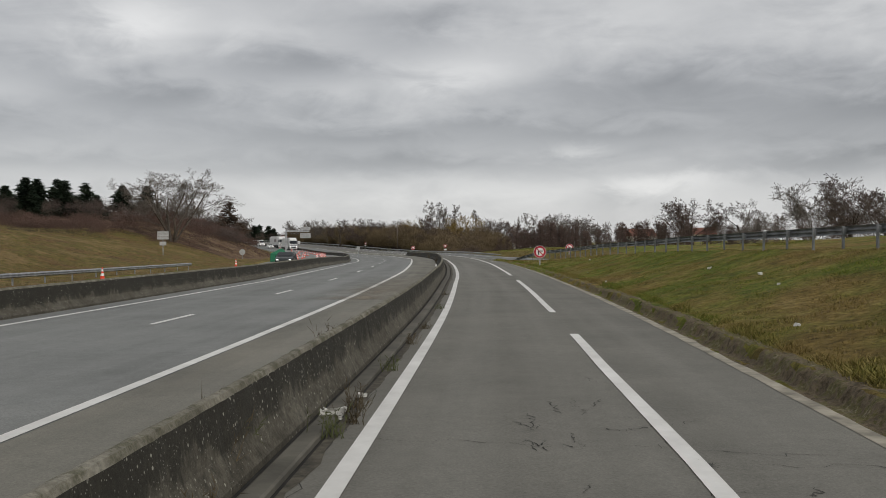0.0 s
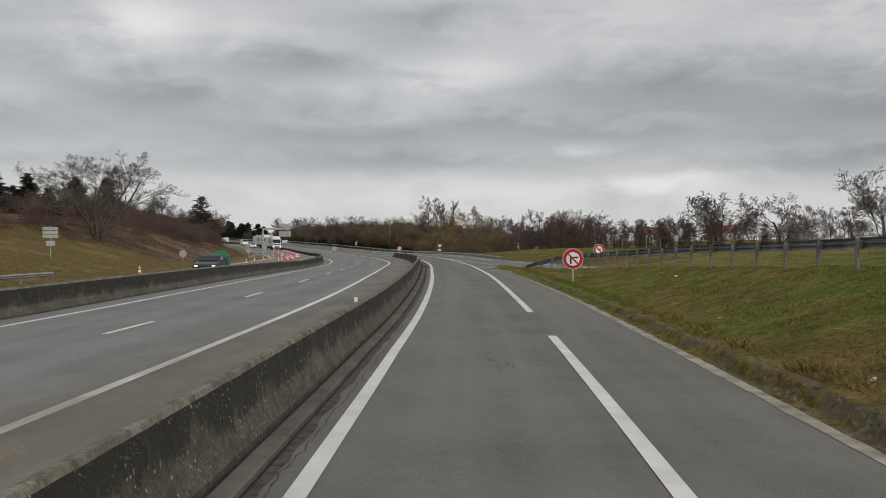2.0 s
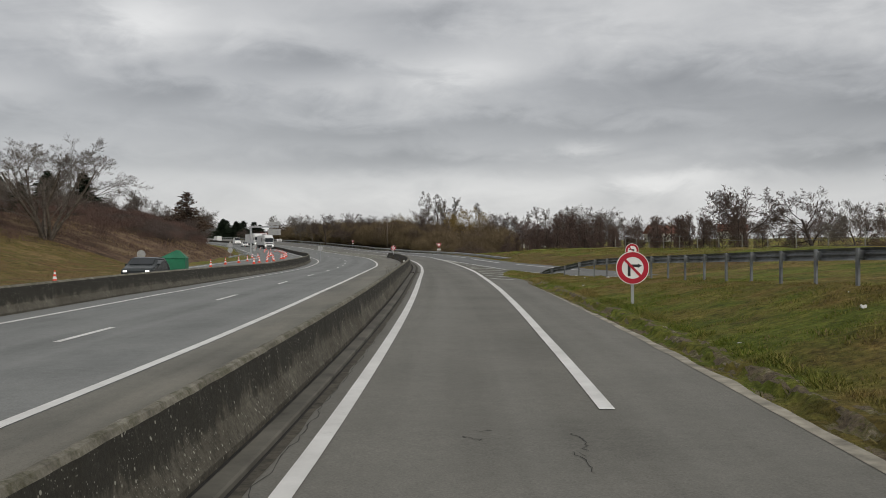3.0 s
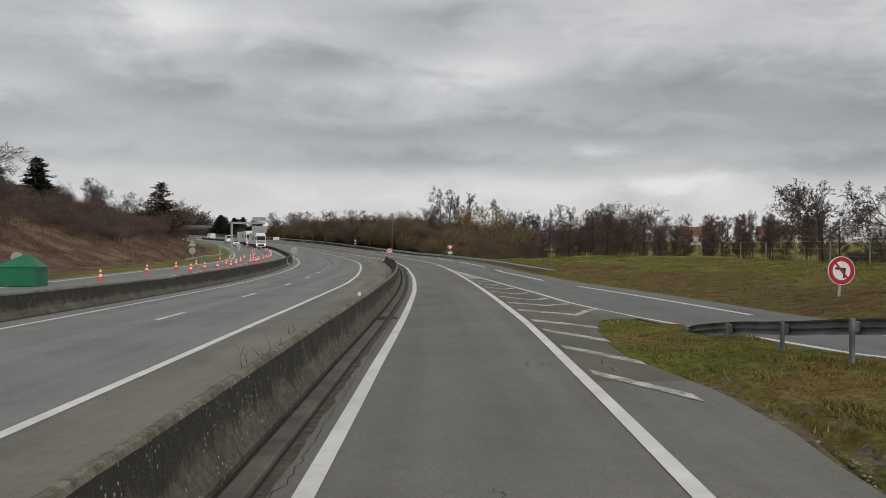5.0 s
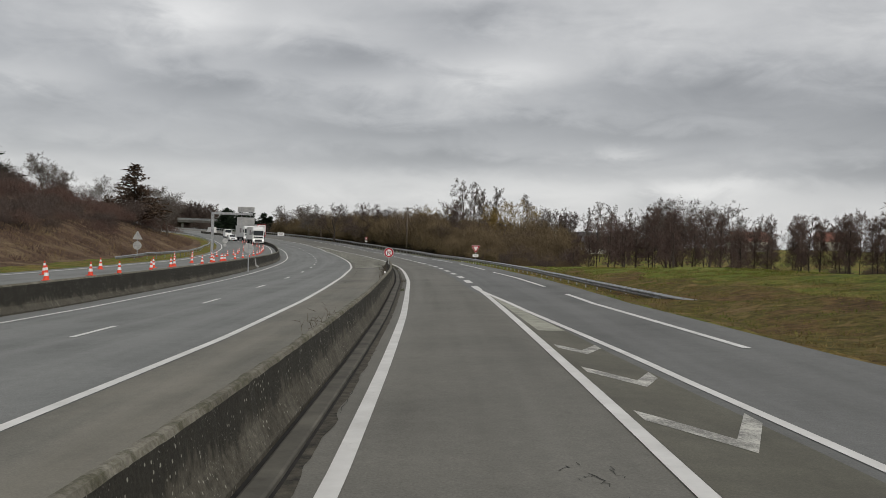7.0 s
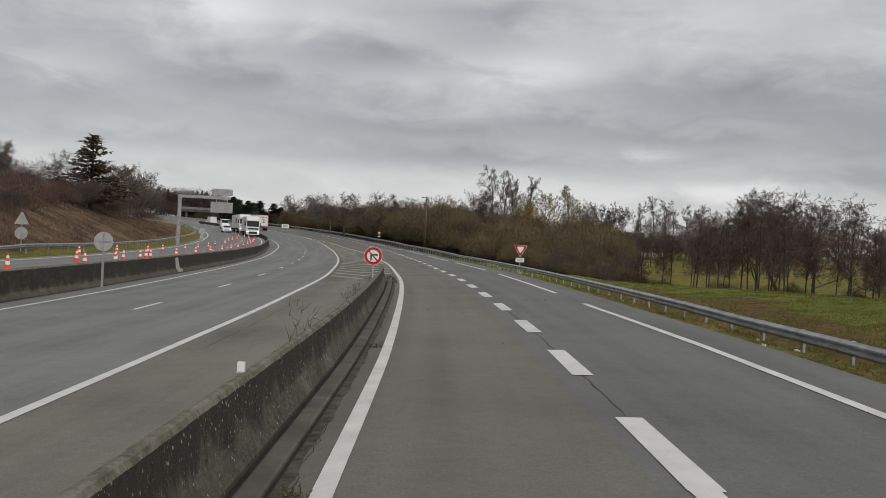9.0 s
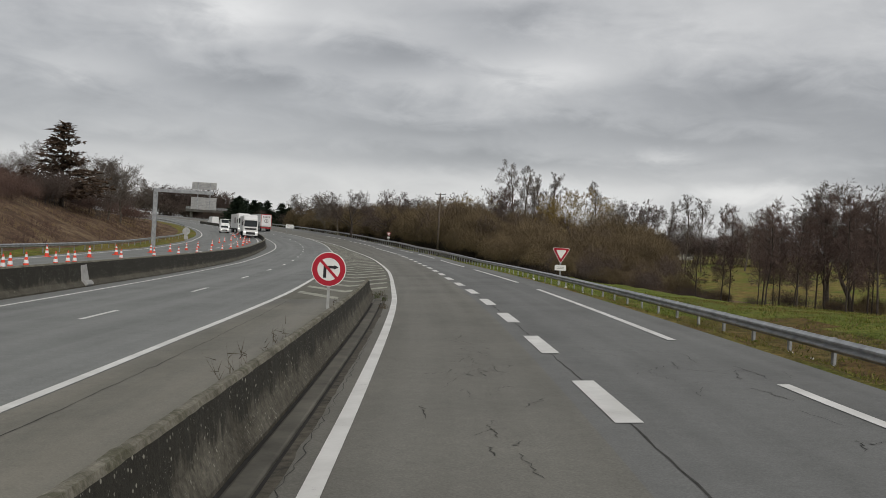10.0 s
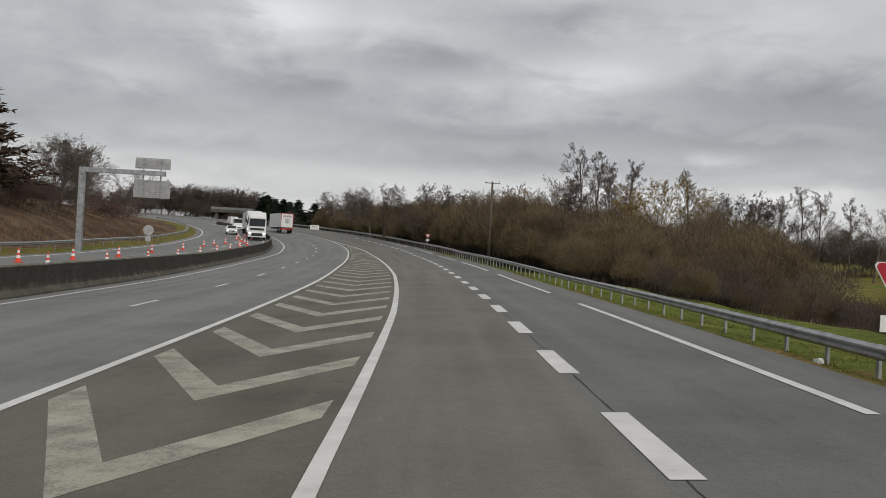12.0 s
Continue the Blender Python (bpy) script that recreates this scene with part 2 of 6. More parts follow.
def soil_mats():
    out = {}
    m = Mat("ground_grass", 0.95, 0, 0.15)
    mid = m.noise(0.8, 6, 0.7)
    fine = m.noise(6.0, 7, 0.78)
    green = m.ramp(mid, (0.32, (0.064, 0.087, 0.012)), (0.50, (0.134, 0.166, 0.025)), (0.70, (0.223, 0.216, 0.045)))
    dry = m.ramp(mid, (0.30, (0.119, 0.082, 0.027)), (0.55, (0.233, 0.163, 0.053)), (0.75, (0.319, 0.242, 0.095)))
    c = m.mix(grass_patches(m), green, dry)
    c = m.mix(0.9, c, m.ramp(fine, (0.30, 0.08), (0.5, 0.5), (0.70, 0.9)), "OVERLAY")
    m.colour(c)
    out["grass"] = m.bump(fine, 1.0, 0.14).mat
    m = Mat("ground_lush_grass", 0.95, 0, 0.15)
    mid = m.noise(0.6, 6, 0.7)
    fine = m.noise(6.0, 7, 0.78)
    c = m.ramp(mid, (0.30, (0.078, 0.098, 0.016)), (0.52, (0.150, 0.182, 0.030)), (0.70, (0.245, 0.225, 0.062)))
    c = m.mix(0.8, c, m.ramp(fine, (0.30, 0.10), (0.5, 0.5), (0.70, 0.88)), "OVERLAY")
    m.colour(c)
    out["lush"] = m.bump(fine, 1.0, 0.12).mat
    m = Mat("ground_dry_grass", 0.95, 0, 0.15)
    mid = m.noise(0.22, 7, 0.72)
    fine = m.noise(2.6, 7, 0.80)
    c = m.ramp(mid, (0.30, (0.067, 0.045, 0.020)), (0.43, (0.160, 0.101, 0.042)), (0.52, (0.118, 0.102, 0.027)), (0.60, (0.223, 0.150, 0.067)), (0.72, (0.118, 0.108, 0.027)))
    c = m.mix(0.9, c, m.ramp(fine, (0.30, 0.08), (0.5, 0.5), (0.70, 0.9)), "OVERLAY")
    m.colour(c)
    out["dry"] = m.bump(fine, 1.0, 0.16).mat
    m = Mat("ground_bracken", 0.95, 0, 0.1)
    mid = m.noise(0.35, 6, 0.65)
    fine = m.noise(5.0, 6, 0.75)
    c = m.ramp(mid, (0.30, (0.070, 0.048, 0.034)), (0.5, (0.165, 0.108, 0.072)), (0.66, (0.270, 0.200, 0.120)))
    c = m.mix(0.8, c, m.ramp(fine, (0.28, 0.10), (0.5, 0.5), (0.72, 0.85)), "OVERLAY")
    m.colour(c)
    out["bracken"] = m.bump(fine, 1.0, 0.25).mat
    m = Mat("ground_mud", 0.9, 0, 0.2)
    mid = m.noise(2.6, 6, 0.75)
    fine = m.noise(14.0, 5, 0.75)
    c = m.ramp(mid, (0.34, (0.075, 0.058, 0.034)), (0.48, (0.190, 0.150, 0.100)), (0.55, (0.135, 0.125, 0.045)), (0.64, (0.300, 0.255, 0.180)))
    c = m.mix(0.75, c, m.ramp(fine, (0.28, 0.12), (0.5, 0.5), (0.72, 0.85)), "OVERLAY")
    m.colour(c)
    out["mud"] = m.bump(fine, 1.0, 0.08).mat
    return out


SOIL = soil_mats()


def plain(name, c, rough=0.6, metal=0.0, vary=0.12, scale=3.0, bump=0.0):
    m = Mat(name, rough, metal, 0.4)
    n = m.noise(scale, 5, 0.6)
    lo = tuple(v * (1 - vary * 1.6) for v in c)
    hi = tuple(min(1, v * (1 + vary)) for v in c)
    m.colour(m.ramp(n, (0.3, lo), (0.65, hi)))
    if bump:
        m.bump(m.noise(scale * 8, 4), bump, 0.01)
    return m.mat


STEEL = plain("galvanised_steel", (0.36, 0.37, 0.38), 0.5, 0.55, 0.22, 2.5, 0.1)
STEEL_OLD = plain("weathered_rail_steel", (0.20, 0.21, 0.215), 0.6, 0.4, 0.3, 2.0, 0.1)
SIGN_WHITE = plain("sign_white", (0.78, 0.78, 0.76), 0.45, 0, 0.04)
SIGN_RED = plain("sign_red", (0.42, 0.012, 0.030), 0.4, 0, 0.08)
SIGN_BLACK = plain("sign_black", (0.02, 0.02, 0.022), 0.5, 0, 0.1)
SIGN_BACK = plain("sign_back_grey", (0.42, 0.42, 0.41), 0.6, 0.2, 0.12)
CONE_RED = plain("cone_orange", (0.80, 0.075, 0.035), 0.55, 0, 0.1)
CONE_WHITE = plain("cone_reflective_white", (0.80, 0.80, 0.80), 0.4, 0, 0.05)
RUBBER = plain("black_rubber", (0.022, 0.022, 0.022), 0.85, 0, 0.2)
TARP = plain("green_tarpaulin", (0.012, 0.145, 0.070), 0.55, 0, 0.15, 1.2, 0.3)
BARK = plain("bark", (0.115, 0.095, 0.075), 0.95, 0, 0.35, 4.0, 0.6)
BARK_DARK = plain("bark_dark", (0.062, 0.050, 0.042), 0.95, 0, 0.3, 4.0, 0.5)
WOOD_POLE = plain("weathered_pole_wood", (0.12, 0.095, 0.075), 0.9, 0, 0.3, 5.0, 0.3)


def twig_mat(name, a, b):
    m = Mat(name, 0.95, 0, 0.1)
    n = m.noise(0.45, 4, 0.6)
    c = m.ramp(n, (0.3, a), (0.7, b))
    c = m.mix(0.5, c, m.ramp(m.rnd, (0.0, 0.35), (1.0, 0.65)), "OVERLAY")
    m.colour(c)
    return m.mat


TWIG_GREY = twig_mat("twigs_grey", (0.105, 0.090, 0.078), (0.17, 0.148, 0.128))
TWIG_DARK = twig_mat("twigs_dark", (0.075, 0.058, 0.052), (0.127, 0.099, 0.085))
TWIG_BROWN = twig_mat("twigs_brown", (0.117, 0.089, 0.055), (0.194, 0.147, 0.087))
TWIG_YELLOW = twig_mat("twigs_yellow", (0.16, 0.115, 0.040), (0.235, 0.165, 0.055))
TWIG_RED = twig_mat("twigs_red_brown", (0.088, 0.057, 0.050), (0.156, 0.103, 0.083))
TWIG_ALDER = twig_mat("twigs_alder", (0.098, 0.070, 0.062), (0.165, 0.120, 0.102))
NEEDLE = twig_mat("needles", (0.016, 0.026, 0.018), (0.034, 0.048, 0.028))
NEEDLE_BROWN = twig_mat("needles_bronze", (0.070, 0.050, 0.036), (0.115, 0.080, 0.058))


def blade_mat(name, lush=False):
    m = Mat(name, 0.9, 0, 0.15)
    green = m.ramp(m.island, (0.0, (0.046, 0.072, 0.010)), (0.6, (0.128, 0.168, 0.024)), (1.0, (0.238, 0.230, 0.052)))
    dry = m.ramp(m.island, (0.0, (0.090, 0.064, 0.021)), (0.6, (0.212, 0.152, 0.052)), (1.0, (0.350, 0.270, 0.114)))
    m.colour(m.mix(m.noise(0.3, 3, 0.6) if lush else grass_patches(m), green, green if lush else dry))
    return m.mat


BLADE, BLADE_LUSH = blade_mat("grass_blades"), blade_mat("lush_grass_blades", True)
STRAW = twig_mat("dry_straw", (0.170, 0.120, 0.060), (0.270, 0.205, 0.110))

# ---------------------------------------------------------------- road geometry: s along the ramp, u to its right
HEAD_S = (-80, 0, 15, 30, 45, 60, 75, 90, 105, 120, 135, 150, 165, 180, 290, 350, 400, 500, 700)
HEAD_D = (-3.5, -3.5, -3.1, -2.1, -1.0, 0.15, 1.15, 1.95, 2.55, 3.05, 3.6, 4.4, 5.7, 6.9, 13.2, 22.0, 30.0, 43.0, 60.0)
_S = np.arange(-80.0, 700.5, 0.5)
_TH = np.radians(np.interp(_S, HEAD_S, HEAD_D))
_X, _Y = np.cumsum(-np.sin(_TH)) * 0.5, np.cumsum(np.cos(_TH)) * 0.5
_i0 = int(np.searchsorted(_S, 0.0))
_X, _Y = _X - _X[_i0], _Y - _Y[_i0]


def tab(s, *rows):
    return np.interp(s, [r[0] for r in rows], [r[1] for r in rows])


def z_axis(s):
    return tab(s, (-80, -0.2), (0, 0), (20, 0.17), (45, 0.34), (75, 0.66), (95, 0.76), (130, 0.82), (230, 0.86), (290, 1.25), (330, 2.1), (360, 3.0), (400, 4.2), (500, 7.0), (700, 11.0))


def bank(s):
    return np.tan(np.radians(tab(s, (-80, -0.2), (40, -0.2), (60, 0.1), (85, 1.0), (110, 2.1), (133, 3.0), (160, 3.2), (260, 3.2), (330, 2.5), (700, 2.5))))


def u_edge(s):
    return tab(s, (-80, 3.45), (45, 3.43), (60, 3.40), (78.6, 3.28), (80.5, 3.48), (82.8, 3.50), (84.7, 3.30), (86.7, 3.04), (88.6, 3.12), (91.5, 3.42), (93.4, 3.85), (94.4, 4.75), (95.4, 5.25), (96.2, 5.0), (99, 4.5), (102.9, 4.16), (108.6, 3.9), (118, 3.25), (140, 2.2))


def u_r2l(s):
    """Left edge line of the joining road."""
    return tab(s, (-80, 26), (0, 16), (20, 13.2), (40, 11.2), (60, 9.8), (80, 9.0), (86, 7.9), (91.8, 6.43), (93.4, 6.0), (96.2, 5.31), (99, 4.8), (102.9, 4.46), (108.6, 4.18), (118, 3.55), (128, 2.75), (140, 2.05), (150, 1.95), (700, 1.95))


def u_r2r(s):
    """Right edge line of the joining road."""
    return tab(s, (-80, 29.5), (0, 19.5), (20, 16.6), (40, 14.6), (60, 13.1), (80, 11.6), (90, 9.5), (96.2, 8.4), (103.2, 7.67), (113, 6.6), (118, 6.0), (131, 5.1), (141, 4.95), (160, 4.6), (190, 4.65), (215, 4.4), (260, 4.3), (700, 4.4))


def u_rail(s):
    return tab(s, (-80, 21), (0, 12.7), (20, 11.05), (44, 9.05), (60, 8.15), (75, 7.75), (84, 7.0), (91.5, 5.6), (97, 5.6))


def d_join(s):
    """Height of the joining road over the ramp's plane."""
    return tab(s, (-80, 2.6), (0, 1.85), (20, 1.68), (44, 1.34), (60, 0.86), (75, 0.28), (88, -0.18), (115, -0.2), (150, 0.0))


def u_lbar(s):
    """Face of the central barrier."""
    return tab(s, (-80, -12.2), (20, -11.8), (50, -11.4), (90, -11.6), (135, -12.5), (173, -13.2), (213, -13.7), (273, -15.0), (340, -15.5), (700, -16))


def u_ml(s):
    return tab(s, (-80, -11.1), (20, -10.95), (38, -10.62), (55, -10.40), (78, -10.29), (102, -10.75), (127, -11.13), (160, -11.80), (168, -11.92), (193, -12.4), (217, -12.9), (260, -13.6), (320, -13.8), (700, -14))


def u_mr(s):
    return tab(s, (-80, -4.65), (18, -4.68), (31, -4.72), (45, -4.74), (59, -4.55), (73, -4.52), (91, -4.47), (106, -4.36), (121, -4.16), (135, -4.35), (152, -4.72), (168, -4.92), (184, -4.92), (200, -5.16), (208, -5.25), (250, -5.75), (290, -5.8), (340, -5.0), (700, -5.0))


def u_ll(s):
    return tab(s, (-80, -1.22), (7, -1.25), (22, -1.28), (36, -1.35), (43, -1.35), (50, -1.27), (58, -1.22), (80, -1.07), (86, -1.01), (95, -0.84), (100, -0.77), (109, -0.65), (116, -0.64), (126, -0.66), (140, -0.80), (148, -0.81), (157, -0.89), (163, -0.92), (175, -0.93), (180, -0.95), (190, -1.10), (197, -1.16), (208, -1.25), (237, -1.75), (264, -2.5), (304, -3.4), (345, -4.7), (700, -4.8))


def u_rl(s):
    return tab(s, (-80, 1.62), (8, 1.62), (14, 1.53), (28, 1.49), (40, 1.56), (46, 1.60), (52, 1.64), (60, 1.70), (79, 1.93), (86, 2.0), (93, 2.09), (115, 2.11), (140, 2.12), (150, 2.11), (165, 2.04), (183, 1.98), (197, 1.77), (210, 1.75), (700, 1.75))


def u_opp(s):
    """Far edge of the opposite carriageway."""
    return tab(s, (-80, -21), (100, -21.5), (150, -23), (200, -23), (250, -25.5), (300, -27), (700, -27))


def z_opp(s):
    return tab(s, (-80, 0.0), (85, 0.10), (120, 0.42), (140, 0.45), (250, 0.62), (290, 1.1), (330, 2.0), (360, 2.9), (400, 4.1), (500, 6.8), (700, 10.8))


def smooth(a, b, x):
    t = np.clip((x - a) / (b - a), 0, 1)
    return t * t * (3 - 2 * t)


def road_z(s, u):
    """Height of the paved plane of the near carriageway and of the joining road."""
    u = np.asarray(u, float)
    b = bank(s)
    left = np.minimum(u + 4.5, 0)
    z = z_axis(s) + (u - left) * b + left * b * tab(s, (120, 1.0), (190, 0.78))
    lo = tab(s, (-80, 4.2), (80, 4.0), (97, 3.9), (103, 2.0), (150, 0.5))
    hi = tab(s, (-80, 20), (0, 12.0), (44, 8.5), (60, 7.7), (84, 7.0), (91, 6.0), (97, 5.6), (103, 5.0), (150, 2.5))
    return z + d_join(s) * smooth(lo, hi, u)


def xy(s, u):
    s, u = np.asarray(s, float), np.asarray(u, float)
    th = np.interp(s, _S, _TH)
    return np.interp(s, _S, _X) + u * np.cos(th), np.interp(s, _S, _Y) + u * np.sin(th)


def heading(s):
    return math.degrees(float(np.interp(s, _S, _TH)))


def at(s, u, h=0.0):
    x, y = xy(s, u)
    return Vector((float(x), float(y), float(road_z(s, u)) + h))


def ledge_h(s):
    """Height of the crumbling earth step beside the ramp."""
    return tab(s, (-80, 0.17), (30, 0.17), (42, 0.12), (55, 0.08), (78, 0.03), (86, 0.0))


# terrain: breaks of slope from left to right, each with its offset u and height z along s
def breaks(s):
    o, e = u_opp(s), u_r2r(s) + 1.15
    zo = z_opp(s)
    top_u = tab(s, (-80, -43), (80, -43), (130, -47), (170, -46), (240, -47), (330, -52), (700, -55))
    climb = z_axis(s) - tab(s, (-80, -0.2), (0, 0), (95, 0.76), (130, 0.82), (700, 0.86))
    climb = np.where(np.asarray(s) > 130, climb, 0.0)
    top_z = climb + tab(s, (-80, 4.2), (80, 4.0), (125, 4.0), (150, 5.6), (170, 6.6), (200, 6.9), (240, 7.5), (285, 7.4), (330, 5.2), (400, 3.2), (700, 2.5))
    foot = o - tab(s, (-80, 4.5), (100, 5.5), (140, 8), (170, 5.5), (200, 4.5), (700, 4.0))
    crest_u = e + tab(s, (-80, 9), (100, 8.5), (165, 9.5), (200, 5), (700, 5))
    ez = road_z(s, e)
    crest_z = climb + tab(s, (-80, 3.4), (40, 2.7), (80, 2.05), (120, 2.0), (150, 1.9), (172, 1.35), (200, 0.45), (260, 0.1), (700, -0.4)) * 1.0
    k = [
        (top_u - 700, top_z + 4.0), (top_u - 250, top_z + 3.0), (top_u - 60, top_z + 1.6), (top_u - 12, top_z + 0.7), (top_u, top_z),
        (0.5 * (top_u + foot), zo + 0.56 * (top_z - zo)), (foot, zo + 0.12), (o - 1.0, zo + 0.02), (o + 0.3, zo - 0.07),
        (u_lbar(s) - 0.5, zo - 0.07), (u_lbar(s) - 0.15, road_z(s, u_lbar(s)) - 0.08), (u_mr(s), road_z(s, u_mr(s)) - 0.08), (u_edge(s) * 0 - 2.0, road_z(s, -2.0) - 0.08),
    ]
    # right-hand verge of the ramp, then the joining road and the bank behind it
    near = tab(s, (-80, 1.0), (90, 1.0), (94.5, 0.0))
    # grass covers the cutting in which the joining road comes up
    lift = tab(s, (-80, 0.45), (78, 0.40), (88, -0.08))
    d = u_edge(s)
    nose = tab(s, (-80, 0.0), (85, 0.0), (89, 1.0), (93.8, 1.0), (94.6, 0.0))
    k += [(d - 0.3, road_z(s, d - 0.3) - 0.08), (d + 0.12, road_z(s, d) - 0.05 + 0.055 * nose), (d + 0.40, road_z(s, d + 0.4) - 0.09 * near * (1 - nose) - 0.03 + 0.05 * nose), (d + 0.88, road_z(s, d + 0.88) + ledge_h(s) + 0.06 * near * (1 - 0.6 * nose) - 0.06)]
    r = np.maximum(u_rail(s) - 0.6, d + 1.2)
    r = np.where(s > 84, np.maximum(u_r2l(s) - 0.32, d + 1.0), r)
    k += [(0.5 * (d + 0.75 + r), road_z(s, 0.5 * (d + 0.75 + r)) + 0.05 * near - 0.04), (r, road_z(s, r) + np.where(u_r2l(s) - 0.32 >= d + 1.0, 0.015, -0.08)), (r + 1.0, road_z(s, r + 1.0) + np.where(s > 84, -0.08, -0.02))]
    e0 = np.maximum(e - 0.2, r + 1.2)
    k += [(e0, road_z(s, e0) + lift), (e0 + 0.45, ez - 0.03 + np.maximum(lift, 0)), (e0 + 1.6, ez + tab(s, (-80, 0.1), (110, 0.1), (140, -0.25), (700, -0.35))),
          (0.5 * (e0 + crest_u) + 0.8, 0.55 * crest_z + 0.45 * ez), (crest_u + 0.5, crest_z), (crest_u + 6, crest_z - 0.15), (crest_u + 16, climb + tab(s, (-80, 1.0), (140, 0.3), (195, -1.9), (270, -2.2), (320, -1.2), (700, -1.0))),
          (crest_u + 34, climb * 0.7 + tab(s, (-80, 0.3), (140, -0.8), (195, -2.6), (270, -2.6), (320, -1.4), (700, -1.0))), (crest_u + 75, tab(s, (-80, 0.2), (200, -0.8), (300, 1.2), (700, 4.0))),
          (crest_u + 140, tab(s, (-80, 1.5), (200, 2.5), (300, 4.5), (700, 5.5))), (crest_u + 900, tab(s, (-80, 3.0), (700, 7.0)))]
    return k


def terrain_z(s, u):
    """Height of the natural ground at one place."""
    k = breaks(float(s))
    return float(np.interp(u, [float(a) for a, _ in k], [float(b) for _, b in k]))


def ground_at(s, u, h=0.0):
    x, y = xy(s, u)
    return Vector((float(x), float(y), terrain_z(s, u) + h))


# ---------------------------------------------------------------- mesh helpers
def mesh_of(name, verts, faces, mats, idx=None, uv=None, smooth_shade=False):
    me = bpy.data.meshes.new(name)
    me.from_pydata([tuple(map(float, v)) for v in verts], [], [tuple(map(int, f)) for f in faces])
    for m in mats:
        me.materials.append(m)
    if idx is not None:
        me.polygons.foreach_set("material_index", np.asarray(idx, dtype=np.int32))
    if smooth_shade:
        me.polygons.foreach_set("use_smooth", np.ones(len(me.polygons), dtype=bool))
    if uv is not None:
        lay = me.uv_layers.new(name="UVMap")
        loops = np.zeros(len(me.loops), dtype=np.int32)
        me.loops.foreach_get("vertex_index", loops)
        lay.data.foreach_set("uv", np.asarray(uv, dtype=np.float32)[loops].ravel())
    me.update()
    return me


def obj(name, me, parent=None, label="", category="", group="", kind="", m=None):
    ob = new(name, me)
    if parent:
        ob.parent = parent
    if m is not None:
        ob.matrix_basis = m
    return tagged(ob, label, category, group, kind)


def empty(name, m, label, category, group=""):
    ob = new(name)
    ob.empty_display_size = 0.2
    ob.matrix_basis = m
    return tagged(ob, label, category, group)


def from_bm(name, bm, mats, smooth_shade=False):
    me = bpy.data.meshes.new(name)
    bm.normal_update()
    bm.to_mesh(me)
    bm.free()
    for mt in mats if isinstance(mats, (list, tuple)) else [mats]:
        me.materials.append(mt)
    if smooth_shade:
        me.polygons.foreach_set("use_smooth", np.ones(len(me.polygons), dtype=bool))
    return me


def part(name, bm, material, parent, label="", m=None, smooth_shade=False):
    ob = obj(name, from_bm(name, bm, material, smooth_shade), parent, label)
    if m is not None:
        ob.matrix_basis = m
    return ob


def bm_box(size, centre=(0, 0, 0), bevel=0.0, bm=None, turn=None):
    own = bm is None
    bm = bm or bmesh.new()
    mat = Matrix.Translation(centre) @ (turn or Matrix.Identity(4)) @ Matrix.Diagonal((*size, 1))
    r = bmesh.ops.create_cube(bm, size=1.0, matrix=mat)
    if bevel:
        es = {e for v in r["verts"] for e in v.link_edges}
        bmesh.ops.bevel(bm, geom=list(es), offset=bevel, segments=2, affect="EDGES", profile=0.6)
    return bm


def bm_cyl(r1, r2, h, centre=(0, 0, 0), seg=12, bm=None, turn=None, caps=True):
    bm = bm or bmesh.new()
    mat = Matrix.Translation(centre) @ (turn or Matrix.Identity(4)) @ Matrix.Translation((0, 0, h / 2))
    bmesh.ops.create_cone(bm, cap_ends=caps, segments=seg, radius1=r1, radius2=r2, depth=h, matrix=mat)
    return bm


def sweep(profile_fn, ss, closed=True, caps=True):
    """Verts, faces and uv of a profile (list of (u, z) per s) carried along the road; uv: metres along, metres round."""
    verts, uv, faces = [], [], []
    n = None
    for s in ss:
        pr = profile_fn(s)
        n = len(pr)
        ln = 0.0
        for i, (u, z) in enumerate(pr):
            x, y = xy(s, u)
            verts.append((float(x), float(y), float(z)))
            if i:
                ln += math.hypot(u - pr[i - 1][0], z - pr[i - 1][1])
            uv.append((s, ln))
    for a in range(len(ss) - 1):
        for i in range(n if closed else n - 1):
            j = (i + 1) % n
            faces.append((a * n + i, a * n + j, (a + 1) * n + j, (a + 1) * n + i))
    if closed and caps:
        faces.append(tuple(range(n)))
        faces.append(tuple((len(ss) - 1) * n + i for i in reversed(range(n))))
    return verts, faces, uv


def strip(name, ss, left, right, h, mats, nu=6, zfun=road_z, label="", kind="structure", parent=None, category=""):
    """A paved sheet between two lines, following the ground's plane."""
    verts, uv = [], []
    for s in ss:
        for k in range(nu + 1):
            u = left(s) + (right(s) - left(s)) * k / nu
            x, y = xy(s, u)
            verts.append((float(x), float(y), float(zfun(s, u)) + h))
            uv.append((s, u))
    n = nu + 1
    faces = [(a * n + i, a * n + i + 1, (a + 1) * n + i + 1, (a + 1) * n + i) for a in range(len(ss) - 1) for i in range(nu)]
    return obj(name, mesh_of(name, verts, faces, [mats], uv=uv, smooth_shade=True), parent, label, category, "", kind)


def steps(a, b, d):
    n = max(1, int(round((b - a) / d)))
    return [a + (b - a) * i / n for i in range(n + 1)]

